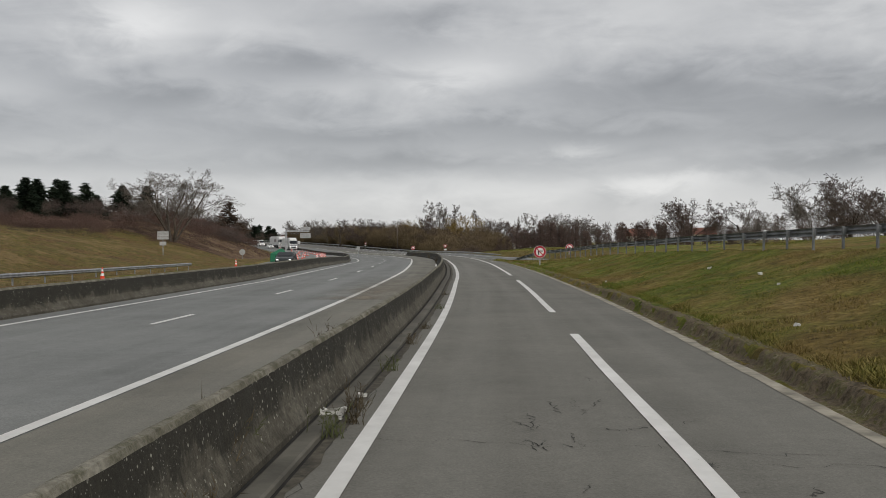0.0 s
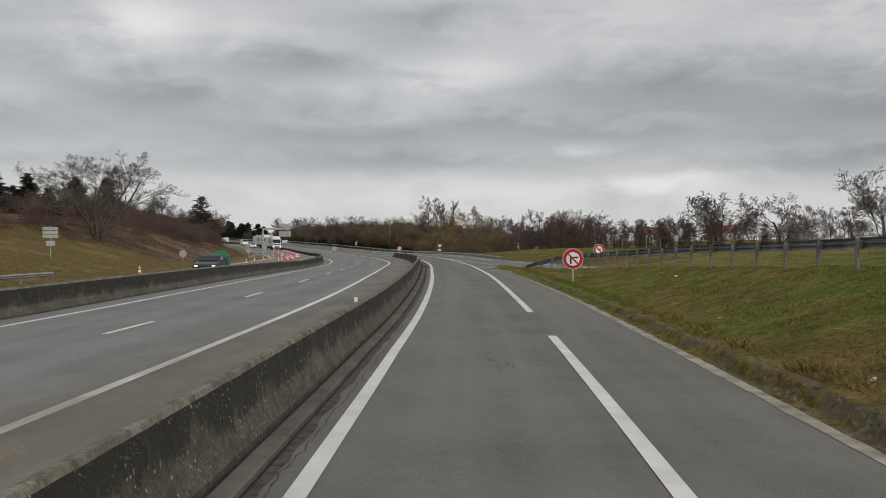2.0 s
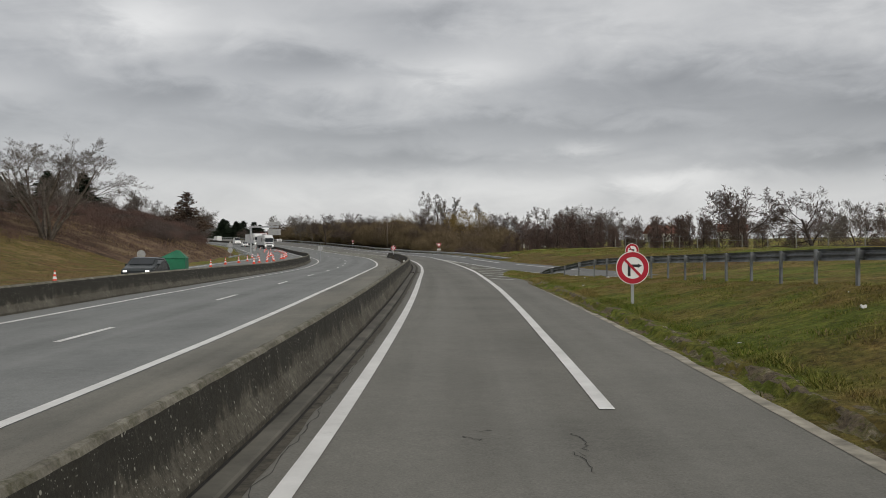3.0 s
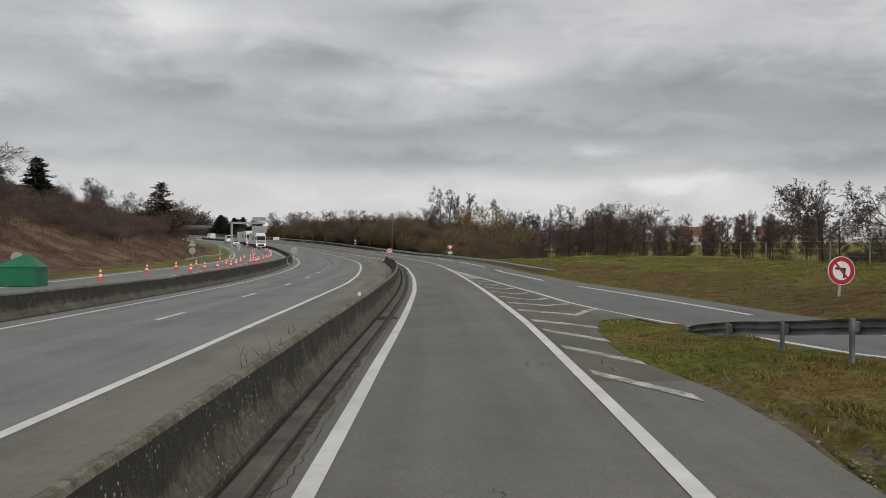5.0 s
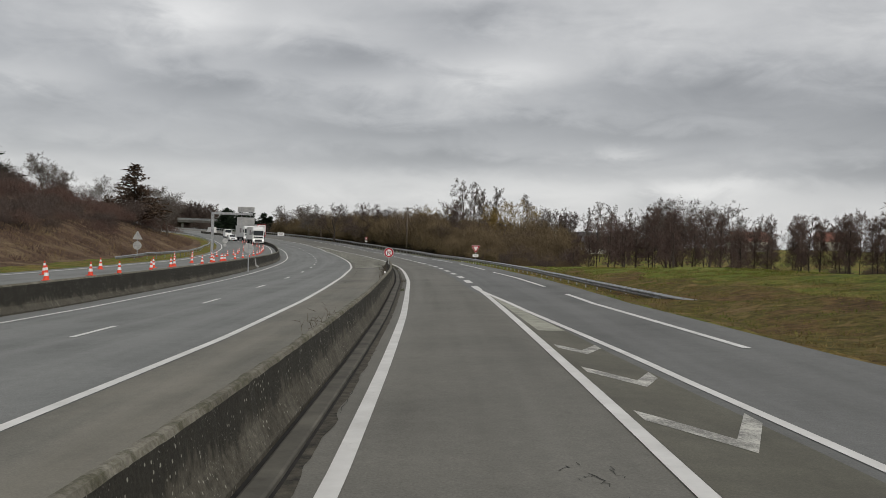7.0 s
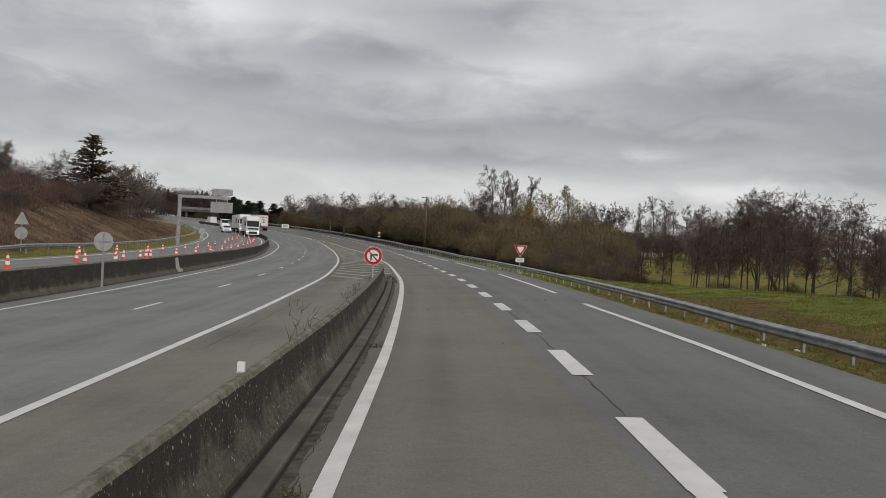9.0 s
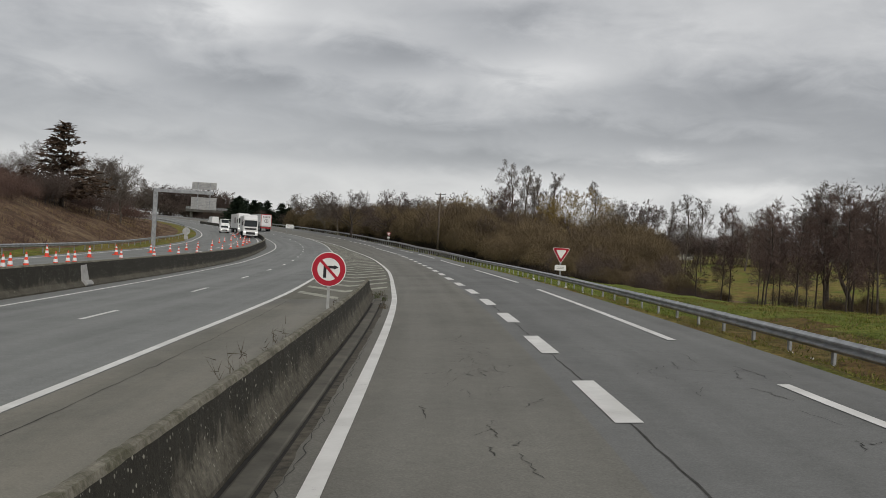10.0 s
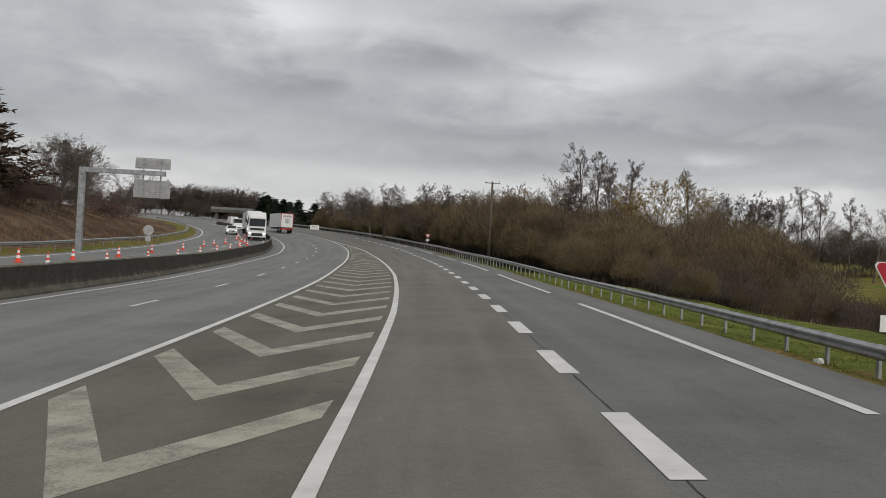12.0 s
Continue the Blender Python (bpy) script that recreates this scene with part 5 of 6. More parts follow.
FAR = Kind([bare_tree(61 + i, 10.0, dict(ROUND, kids=(8, 5, 4, 5), least=0.028), 4.2, 0.16, BARK_DARK, TWIG_DARK, "distant bare tree on the skyline", side=3, twig_r=0.025) for i in range(3)], "skyline trees")
FIR = Kind([conifer(111 + i, 10.0, 3.0, NEEDLE, "dark green conifer with ragged tiers") for i in range(3)], "conifers")
LARCH = Kind([conifer(121, 10.0, 3.9, NEEDLE_BROWN, "bronze-brown open conifer on the bank", 0.3, -0.05, 0.9, 0.038)], "conifers")
WILLOW = Kind([thicket(131 + i, 8.0, 3.8, 26, TWIG_BROWN, "dense leafless brown brush in rounded clumps", 13000, 0.015, 9, 0.8, 0.7) for i in range(4)], "brush")
SCRUB = Kind([thicket(141 + i, 3.0, 2.6, 12, TWIG_RED, "low reddish-brown leafless scrub", 1500, 0.016, 6) for i in range(3)], "scrub")
DARKB = Kind([thicket(151 + i, 8.0, 4.0, 20, TWIG_DARK, "dark leafless woodland brush", 4200, 0.018, 9, 0.8, 0.6) for i in range(3)], "dark brush")


def tree_at(kind, x, y, top, turn=None, which=None, flat=1.0, native=10.0):
    g = ground_xy(x, y)
    return kind.put(g, (top - g.z) / native, random.uniform(0, 360) if turn is None else turn, which, flat)


random.seed(12)
# the mound and bank
big = bare_tree(7, 10.5, dict(ROUND, kids=(6, 5, 5, 6), up=(0.02, 0.05, 0.04, 0.02), ratio=(0.62, 0.52, 0.5, 0.6)), 6.5, 0.12, BARK, TWIG_GREY, "large many-stemmed bare tree on the mound", 8, 0.55, 3)
g = ground_xy(-40.2, 140.5)
big.matrix_basis = pose(*g)
big.scale = (1.30 * (14.4 - g.z) / 10.5, 1.30 * (14.4 - g.z) / 10.5, (14.4 - g.z) / 10.5)
for x, y, top in ((-77, 167, 13.5), (-77, 175, 15.6), (-77, 190, 16.4), (-78, 207, 16.8), (-77, 228, 17.6), (-76, 244, 18.6), (-84, 214, 15), (-84, 182, 14.5), (-86, 236, 16), (-72, 181, 15.4), (-80, 187, 16.2), (-78, 156, 14), (-82, 148, 14.5)):
    tree_at(FIR, x, y, top, flat=2.2)
tree_at(ASH, -59, 229, 14.2, which=1, flat=1.15)
tree_at(LARCH, -59.3, 263.5, 15.4, flat=1.8)
tree_at(ASH, -63, 205, 12.0)
for x, y, top in ((-66, 250, 14.0), (-59.5, 277.5, 12.6), (-60, 283, 13.2), (-60, 289, 13.6), (-60, 294, 13.8), (-60, 300, 13.4), (-72, 262, 14), (-70, 280, 14.5), (-68, 292, 14), (-74, 303, 14.2), (-79, 320, 13.2), (-82, 340, 13.2), (-82, 356, 12.6), (-83, 366, 13.7), (-82, 372, 13.5), (-83, 382, 14.8), (-84, 392, 15.4), (-85, 403, 15.3), (-87, 418, 14.3), (-89, 428, 13.4), (-95, 350, 14), (-97, 385, 15.5), (-100, 410, 16)):
    if to_su(x, y)[1] < -35:
        tree_at(ASH if random.random() < 0.7 else OAK, x, y, top)
# woodland edge along the bank's top
for i in range(60):
    s = random.uniform(120, 420)
    u = float(tab(s, (120, -58), (150, -54), (240, -51), (420, -54))) - random.uniform(0, 22)
    DARKB.put(ground_at(s, u), random.uniform(0.45, 0.85) * float(tab(s, (120, 0.6), (190, 0.8), (260, 1.0), (420, 1.15))), random.uniform(0, 360))
for i in range(46):
    s = random.uniform(235, 440)
    g = ground_at(s, float(tab(s, (235, -52), (440, -52))) - random.uniform(0, 26))
    DARKB.put(g, random.uniform(0.55, 0.75), random.uniform(0, 360), None, 1.25)
# scrub over the bank's slope
for i in range(150):
    s = random.uniform(100, 345)
    t = random.uniform(0, 1) ** 0.8
    u = float(u_opp(s)) - 8.5 - t * 17
    if s < 170:
        u = float(u_opp(s)) - 8.5 - (170 - s) * 0.17 - t * (17 - (170 - s) * 0.09)
    SCRUB.put(ground_at(s, u), random.uniform(0.5, 1.0), random.uniform(0, 360), None, random.uniform(1.0, 1.3))
for i in range(46):
    s = random.uniform(176, 232)
    DARKB.put(ground_at(s, -33.5 - 11 * random.uniform(0, 1) ** 0.8), random.uniform(0.20, 0.34), random.uniform(0, 360), None, 1.7)
for i in range(12):
    s = random.uniform(262, 312)
    DARKB.put(ground_at(s, -36.5 - random.uniform(0, 10)), random.uniform(0.35, 0.62), random.uniform(0, 360), None, 1.3)
for i in range(60):
    SCRUB.put(ground_at(random.uniform(40, 130), -47.5 - random.uniform(0, 8)), random.uniform(0.5, 0.8), random.uniform(0, 360))
# brush behind the long guard rail
for i in range(215):
    s = random.uniform(226, 430)
    d = random.uniform(0, 1) ** 1.5
    u = float(tab(s, (226, 15.5), (240, 15.5), (260, 14.5), (290, 13.5), (320, 12.8), (430, 13))) + d * float(tab(s, (226, 9), (245, 14), (290, 30), (430, 26)))
    top = float(tab(s, (226, 1.6), (245, 2.2), (255, 3.6), (266, 5.2), (277, 7.3), (290, 9.6), (305, 10.8), (340, 11.4), (430, 13.5)))
    g = ground_at(s, u)
    size = (top * random.uniform(0.74, 1.04) - g.z) / 8.0
    (WILLOW if random.random() < float(tab(s, (226, 0.2), (250, 0.5), (275, 0.92))) else DARKB).put(g, max(size, 0.28), random.uniform(0, 360), None, 1.15)
for x, y, top, k in ((-29, 342, 13.4, OAK), (-38, 350, 13.6, OAK), (-22, 338, 12.6, OAK), (-15, 325, 12.4, OAK), (-7.3, 312, 13.3, OAK), (-3.0, 322, 18.7, POPLAR), (-1.4, 327, 18.3, POPLAR), (4, 331.5, 17.5, POPLAR), (2, 332, 16.9, POPLAR), (0, 318, 15.5, POPLAR), (7.7, 311, 13.9, GOLD), (11.1, 316, 15.1, POPLAR), (13, 312, 12.6, ASH), (17, 310, 12.0, OAK), (-45, 372, 14.0, ASH),
                     (-33, 362, 14, OAK), (-52, 390, 15, ASH), (-10, 316, 12.4, GOLD), (-60, 410, 15, OAK), (-68, 430, 16, ASH), (25.4, 329, 13.4, POPLAR), (28.8, 328, 14.5, POPLAR), (31.5, 327, 13.8, POPLAR), (35, 326, 13.2, POPLAR), (40, 330, 12.5, ASH)):
    tree_at(k, x, y, top, native=12.0 if k is POPLAR else 10.0)
# alders along the stream, with a hedge beneath
for x0, x1, n, top in ((13.5, 16.5, 2, 5.6), (16.5, 22.0, 9, 7.6), (22.6, 28.5, 8, 9.0), (28.5, 32.3, 5, 8.6), (32.6, 35.0, 4, 7.4), (37.0, 40.0, 4, 6.8), (40.6, 44.5, 8, 8.4), (44.8, 49.5, 8, 8.9), (50, 58, 9, 8.3), (60, 70, 5, 8.6), (73, 84, 5, 8.4)):
    for i in range(n):
        x = x0 + (x1 - x0) * (i + random.uniform(0, 1)) / n
        tree_at(ALDERS, x, 226 + random.uniform(-7, 12) - 0.05 * x, top * random.uniform(0.80, 1.06), flat=random.uniform(0.65, 0.95))
for x, y, top, k in ((35, 245, 10.7, ASH), (31.3, 245.6, 11.6, ASH), (28.9, 246, 11.0, ASH), (57.5, 215.5, 13.8, OAK), (68, 212, 12.8, OAK), (36, 236, 10.5, ASH), (56.5, 146, 12.6, ASH), (64, 150, 13.6, OAK), (73, 158, 11.0, ASH), (78, 140, 12, ASH), (82, 175, 13.5, OAK), (90, 190, 12, ASH), (60, 176, 9, ASH), (52, 205, 9.5, ALDERS), (70, 196, 9.5, ALDERS), (78, 205, 10.0, ALDERS)):
    tree_at(k, x, y, top, flat=1.15)
for i in range(60):
    k = WILLOW if i % 3 == 0 else DARKB
    k.put(ground_xy(random.uniform(13, 95), 238 + random.uniform(-5, 12)), random.uniform(0.20, 0.42), random.uniform(0, 360), None, 1.5)
for i in range(30):
    DARKB.put(ground_xy(random.uniform(30, 190), 330 + random.uniform(0, 50)), random.uniform(0.2, 0.42), random.uniform(0, 360), None, 1.5)
for i in range(7):
    DARKB.put(ground_xy(random.uniform(44, 110), 160 + random.uniform(0, 50)), random.uniform(0.16, 0.3), random.uniform(0, 360), None, 1.4)
for i in range(20):
    SCRUB.put(ground_xy(random.uniform(20, 85), random.uniform(196, 222)), random.uniform(0.5, 0.9), random.uniform(0, 360))
# woods on the skyline
for i in range(110):
    a = radians(random.uniform(-36, 40))
    r = random.uniform(380, 620)
    x, y = r * math.sin(a), 60 + r * math.cos(a)
    s, u = to_su(x, y)
    if -32 < u < 45 and s < 560:
        continue
    k = random.choice([FAR, FAR, DARKB, DARKB, DARKB])
    g = ground_xy(x, y)
    k.put(g, random.uniform(0.8, 1.25) if k is FAR else random.uniform(1.0, 1.6), random.uniform(0, 360))
for x, y, top in ((-99.5, 466.6, 14.7), (-101, 476.6, 15.7), (-102, 487, 15), (-93.5, 468.6, 14.2), (-94.5, 478.7, 14), (-94.5, 489, 15.1), (-92, 500, 14.7), (-89.5, 501, 13.5)):
    g = ground_xy(x, y)
    FIR.put(g, (top - g.z) / 10, random.uniform(0, 360), None, 2.3)
for i in range(60):
    s = random.uniform(410, 560)
    u = random.uniform(-60, -30) if i % 2 else random.uniform(16, 60)
    if i % 5 == 0:
        s, u = random.uniform(520, 600), random.uniform(-28, 16)
    DARKB.put(ground_at(s, u), random.uniform(0.6, 1.0), random.uniform(0, 360))

# dark belts of wood round the far bend

def belt(a, b, n, deep, flat):
    """A row of dark brush between two places with given tops."""
    for i in range(n):
        t = (i + random.uniform(0, 1)) / n
        x, y, top = (a[k] + (b[k] - a[k]) * t for k in range(3))
        away = Vector((x + 28.0, y - 181.0)).normalized() * random.uniform(0, deep)
        g = ground_xy(x + away.x, y + away.y)
        DARKB.put(g, max(0.3, (top * random.uniform(0.88, 1.06) - g.z) / 8.0), random.uniform(0, 360), None, flat)


belt((-162.2, 505.7, 17.5), (-136.7, 533.0, 23.3), 18, 20, 1.3)
belt((-136.7, 533.0, 23.3), (-126.0, 542.1, 18.5), 8, 14, 1.3)
belt((-108.5, 479.4, 10.9), (-75.6, 509.3, 12.6), 24, 14, 1.5)
belt((28.8, 368.8, 8.0), (48.3, 343.2, 9.1), 16, 10, 1.4)
for i in range(9):
    t = i / 8
    tree_at(FAR, -163 + 38 * t + random.uniform(-3, 3), 505 + 33 * t, 20.5 + random.uniform(-1.5, 1.0), flat=1.1)

# ---------------------------------------------------------------- poles and fences


def utility_pole():
    g = ground_xy(-13.9, 288)
    base = empty("utility_pole", pose(*g, 0, 0, 12), "weathered wooden utility pole with a crossarm", "utility pole")
    h = 10.1 - g.z
    part("pole", bm_cyl(0.17, 0.11, h, seg=10), WOOD_POLE, base, smooth_shade=True)
    part("crossarm", bm_box((1.7, 0.1, 0.1), (0, 0, h - 0.15), 0.01), STEEL_OLD, base)
    for x in (-0.75, 0, 0.75):
        part("insulator", bm_cyl(0.05, 0.03, 0.2, (x, 0, h - 0.1), 8), SIGN_BACK, base)


utility_pole()


FENCE_GREY = plain("weathered_fence_concrete", (0.22, 0.21, 0.19), 0.9, 0, 0.2)


def post_fence(a, b, off, n, label, h=1.3, mat=None):
    base = empty("fence", pose(*ground_at(a, off(a))), label, "fence")
    inv = base.matrix_basis.inverted()
    me = from_bm("post", bm_box((0.055, 0.055, h + 0.3), (0, 0, h / 2 - 0.15), 0.006), mat or SIGN_BACK)
    prev = None
    for s in steps(a, b, (b - a) / n):
        p = ground_at(s, off(s))
        obj("post", me, base, m=inv @ pose(*p, 0, 0, heading(s)))
        if prev:
            segs = [(*(inv @ (prev + Vector((0, 0, z)))), *(inv @ (p + Vector((0, 0, z)))), 0.006, 0.006) for z in (0.35, 0.75, 1.15)]
            tv, tf = tubes(segs, 3)
            obj("wire", fast_mesh("wire", tv, tf, STEEL_OLD), base)
        prev = p


post_fence(84, 140, lambda s: float(u_r2r(s)) + 1.15 + float(tab(s, (40, 15), (100, 15), (190, 14))), 15, "line of thin grey concrete fence posts with wire behind the bank", 1.15, FENCE_GREY)
post_fence(150, 262, lambda s: float(tab(s, (150, -50), (262, -48.5))), 26, "weathered post and wire fence along the bank top", 1.2, WOOD_POLE)

# ---------------------------------------------------------------- vehicles
TRUCK_WHITE = plain("truck_white_paint", (0.74, 0.74, 0.73), 0.35, 0, 0.05, 1.0)
TRUCK_RED = plain("truck_red_paint", (0.40, 0.03, 0.035), 0.4, 0, 0.1)
TRUCK_GREY = plain("truck_grey_graphic", (0.30, 0.27, 0.27), 0.5, 0, 0.15)
DARK_PLASTIC = plain("dark_plastic", (0.025, 0.025, 0.027), 0.6, 0, 0.2)
CAR_PAINT = plain("car_dark_paint", (0.030, 0.036, 0.036), 0.25, 0.2, 0.1)
GLASS = plain("dark_window_glass", (0.02, 0.024, 0.027), 0.08, 0, 0.1)
LAMP_RED = plain("tail_lamp_red", (0.45, 0.02, 0.02), 0.3, 0, 0.05)
m_ = Mat("headlamp_lit", 0.2)
m_.colour((0.9, 0.9, 0.88))
m_.bsdf.inputs["Emission Color"].default_value = (1, 0.97, 0.9, 1)
m_.bsdf.inputs["Emission Strength"].default_value = 1.0
HEADLAMP = m_.mat


def wheel(base, x, y, r, w, z=None):
    z = r if z is None else z
    turn = Matrix.Rotation(radians(90), 4, "Y")
    t = part("wheel", bm_cyl(r, r, w, (x - w / 2, y, z), 24, turn=turn), RUBBER, base, "black tyre")
    part("rim", bm_cyl(r * 0.58, r * 0.5, w + 0.03, (x - w / 2 - 0.015, y, z), 16, turn=turn), STEEL, t, "grey steel rim")


def trailer(base, y0, y1, w=2.5, z0=1.05, z1=3.9, graphic=None):
    part("box", bm_box((w, y1 - y0, z1 - z0), (0, (y0 + y1) / 2, (z0 + z1) / 2), 0.04), TRUCK_WHITE, base, "white box body")
    part("chassis", bm_box((w * 0.8, y1 - y0 - 0.4, 0.25), (0, (y0 + y1) / 2, z0 - 0.14), 0.02), DARK_PLASTIC, base)
    for y in (y0 + 1.2, y0 + 2.5, y0 + 3.8):
        for x in (-w / 2 + 0.2, w / 2 - 0.2):
            wheel(base, x, y, 0.5, 0.36)


def truck_rear():
    p = at(386, float(u_mr(386)) - 3.3)
    base = empty("lorry", pose(*p, 0, 0, heading(386)), "white and red box lorry seen from behind on the main road", "lorry")
    trailer(base, -6.5, 6.5)
    w = 2.5
    for x in (-w / 4, w / 4):
        part("rear_door", bm_box((w / 2 - 0.05, 0.04, 2.7), (x, -6.53, 2.45), 0.01), TRUCK_WHITE, base)
    part("red_edge", bm_box((w, 0.05, 0.12), (0, -6.56, 3.86), 0), TRUCK_RED, base)
    for x in (-w / 2 + 0.05, w / 2 - 0.05):
        part("red_edge", bm_box((0.1, 0.05, 2.8), (x, -6.56, 2.45), 0), TRUCK_RED, base)
    part("bumper", bm_box((w, 0.15, 0.28), (0, -6.5, 0.75), 0.02), TRUCK_RED, base)
    for x in (-0.9, 0.9):
        part("tail_lamp", bm_box((0.35, 0.05, 0.14), (x, -6.6, 0.78), 0.01), LAMP_RED, base)
    for i, (x, ww) in enumerate(((-0.7, 0.22), (-0.35, 0.24), (0.0, 0.24), (0.35, 0.24), (0.7, 0.22))):
        part("writing_bar", bm_box((ww, 0.01, 0.36), (x, -6.565, 3.3), 0), TRUCK_GREY, base)
    part("emblem", disc(bmesh.new(), 0.48, 0, inner=0.34, thick=0.01), TRUCK_GREY, base, m=Matrix.Translation((0, -6.565, 2.35)))
    part("emblem_bar", bm_box((0.24, 0.01, 0.62), (0, -6.566, 2.25), 0), TRUCK_GREY, base)


truck_rear()


def truck_front(s, u, label, scale=1.0, turn_off=180):
    x, y = xy(s, u)
    base = empty("lorry", pose(float(x), float(y), float(z_opp(s)), 0, 0, heading(s) + turn_off), label, "lorry", "oncoming lorries")
    w = 2.5
    # the cab looks along +y of the thing
    bm = bm_box((w, 2.3, 2.75), (0, 6.4, 2.0), 0.0)
    for v in bm.verts:
        if v.co.y > 6.5 and v.co.z > 2:
            v.co.y -= 0.35
    bmesh.ops.bevel(bm, geom=list(bm.edges), offset=0.12, segments=3, affect="EDGES")
    part("cab", bm, TRUCK_WHITE, base)
    bm = bm_box((w * 0.92, 1.8, 0.75), (0, 6.0, 3.6), 0.0)
    for v in bm.verts:
        if v.co.y > 6 and v.co.z > 3.5:
            v.co.y -= 0.8
    bmesh.ops.bevel(bm, geom=list(bm.edges), offset=0.08, segments=2, affect="EDGES")
    part("roof_fairing", bm, TRUCK_WHITE, base)
    part("windscreen", bm_box((w * 0.90, 0.06, 1.05), (0, 7.37, 2.45), 0.03, turn=Matrix.Rotation(radians(7.5), 4, "X")), GLASS, base, "dark windscreen")
    part("sun_visor", bm_box((w * 0.85, 0.22, 0.08), (0, 7.36, 3.06), 0.02), TRUCK_WHITE, base)
    part("grille", bm_box((w * 0.80, 0.08, 0.26), (0, 7.56, 1.52), 0.03), DARK_PLASTIC, base, "black upper grille")
    part("lower_grille", bm_box((w * 0.62, 0.08, 0.42), (0, 7.63, 0.72), 0.03), DARK_PLASTIC, base, "black lower grille")
    part("bumper", bm_box((w, 0.3, 0.5), (0, 7.48, 0.6), 0.06), TRUCK_WHITE, base)
    for k in (-1, 1):
        part("headlamp", bm_box((0.38, 0.08, 0.18), (k * 1.02, 7.63, 0.92), 0.03), HEADLAMP, base, "lit headlamp")
        part("mirror", bm_box((0.18, 0.15, 0.7), (k * 1.42, 7.2, 2.4), 0.03), DARK_PLASTIC, base)
        wheel(base, k * 1.05, 6.2, 0.5, 0.34)
        wheel(base, k * 1.05, 3.2, 0.5, 0.34)
        part("side_window", bm_box((0.03, 0.8, 0.75), (k * 1.245, 6.7, 2.5), 0.01), GLASS, base)
    trailer(base, -8.5, 4.7)
    part("graphic", bm_box((0.01, 3.2, 1.1), (-1.256, 1.0, 2.6), 0), TRUCK_GREY, base)
    part("graphic", bm_box((0.01, 3.2, 1.1), (1.256, 1.0, 2.6), 0), TRUCK_GREY, base)
    return base


truck_front(330, float(u_lbar(330)) - 2.3, "white articulated lorry with dark windscreen in the opposite lane")
truck_front(351, float(u_lbar(351)) - 2.3, "second white articulated lorry queuing behind")


def car(place, turn, mat, label, kind="car", lit=True):
    base = empty(kind, pose(*place, 0, 0, turn), label, kind)
    van = kind == "van"
    L, W, H = (5.2, 1.95, 2.3) if van else (4.35, 1.78, 1.45)
    if van:
        prof = [(-L / 2, 0.35), (-L / 2, H - 0.1), (-L / 2 + 0.2, H), (L / 2 - 1.9, H), (L / 2 - 1.0, 1.25), (L / 2 - 0.15, 1.0), (L / 2, 0.55), (L / 2 - 0.05, 0.3)]
    else:
        prof = [(-L / 2, 0.4), (-L / 2, 0.8), (-L / 2 + 0.15, 0.98), (-L / 2 + 0.75, 1.38), (-0.55, H), (0.35, H - 0.03), (1.1, 1.0), (L / 2 - 0.25, 0.80), (L / 2, 0.62), (L / 2 - 0.03, 0.25), (-L / 2 + 0.05, 0.25)]
    bm = bmesh.new()
    vs = [[bm.verts.new((sx * W / 2 * (0.88 if z > 1.1 else 1.0), y, z)) for y, z in prof] for sx in (-1, 1)]
    n = len(prof)
    bm.faces.new(vs[0])
    bm.faces.new(list(reversed(vs[1])))
    for i in range(n):
        j = (i + 1) % n
        bm.faces.new((vs[0][j], vs[0][i], vs[1][i], vs[1][j]))
    bmesh.ops.recalc_face_normals(bm, faces=list(bm.faces))
    bmesh.ops.bevel(bm, geom=list(bm.edges), offset=0.06, segments=2, affect="EDGES")
    part("body", bm, mat, base, smooth_shade=False)
    if van:
        part("windscreen", bm_box((W * 0.82, 0.04, 1.0), (0, L / 2 - 1.42, 1.78), 0.02, turn=Matrix.Rotation(radians(40), 4, "X")), GLASS, base)
    else:
        part("windscreen", bm_box((W * 0.76, 0.04, 0.72), (0, 0.76, 1.23), 0.02, turn=Matrix.Rotation(radians(59), 4, "X")), GLASS, base)
        for k in (-1, 1):
            part("side_window", bm_box((0.03, 1.5, 0.32), (k * W * 0.452, -0.3, 1.18), 0.01), GLASS, base)
    for k in (-1, 1):
        if lit:
            part("headlamp", bm_box((0.24, 0.06, 0.10), (k * W * 0.36, L / 2 - 0.02, 0.66), 0.02), HEADLAMP, base, "lit headlamp")
        part("mirror", bm_box((0.16, 0.1, 0.12), (k * W * 0.54, 0.75, 1.02), 0.02), mat, base)
        for y in (-L * 0.3, L * 0.3):
            wheel(base, k * (W / 2 - 0.1), y, 0.32, 0.21)
    part("grille", bm_box((W * 0.5, 0.05, 0.2), (0, L / 2 - 0.01, 0.5), 0.02), DARK_PLASTIC, base)
    part("number_plate", bm_box((0.5, 0.02, 0.11), (0, L / 2 + 0.03, 0.4), 0), SIGN_WHITE, base, "plain white plate")
    return base


def on_opp(s, u):
    x, y = xy(s, u)
    return (float(x), float(y), float(z_opp(s)))


car(on_opp(99, -17.4), heading(105) + 180, CAR_PAINT, "dark estate car with lit headlamps beside the cones")
car(on_opp(348, float(u_lbar(348)) - 5.8), heading(348) + 180, TRUCK_WHITE, "white car queuing in the opposite lane")
car(on_opp(376, float(u_lbar(376)) - 2.8), heading(352) + 180, TRUCK_WHITE, "white van in the opposite lane", "van")
car(tuple(at(425, float(u_mid(425)) - 2.0)), heading(425), TRUCK_WHITE, "white van far ahead on the main road", "van", False)

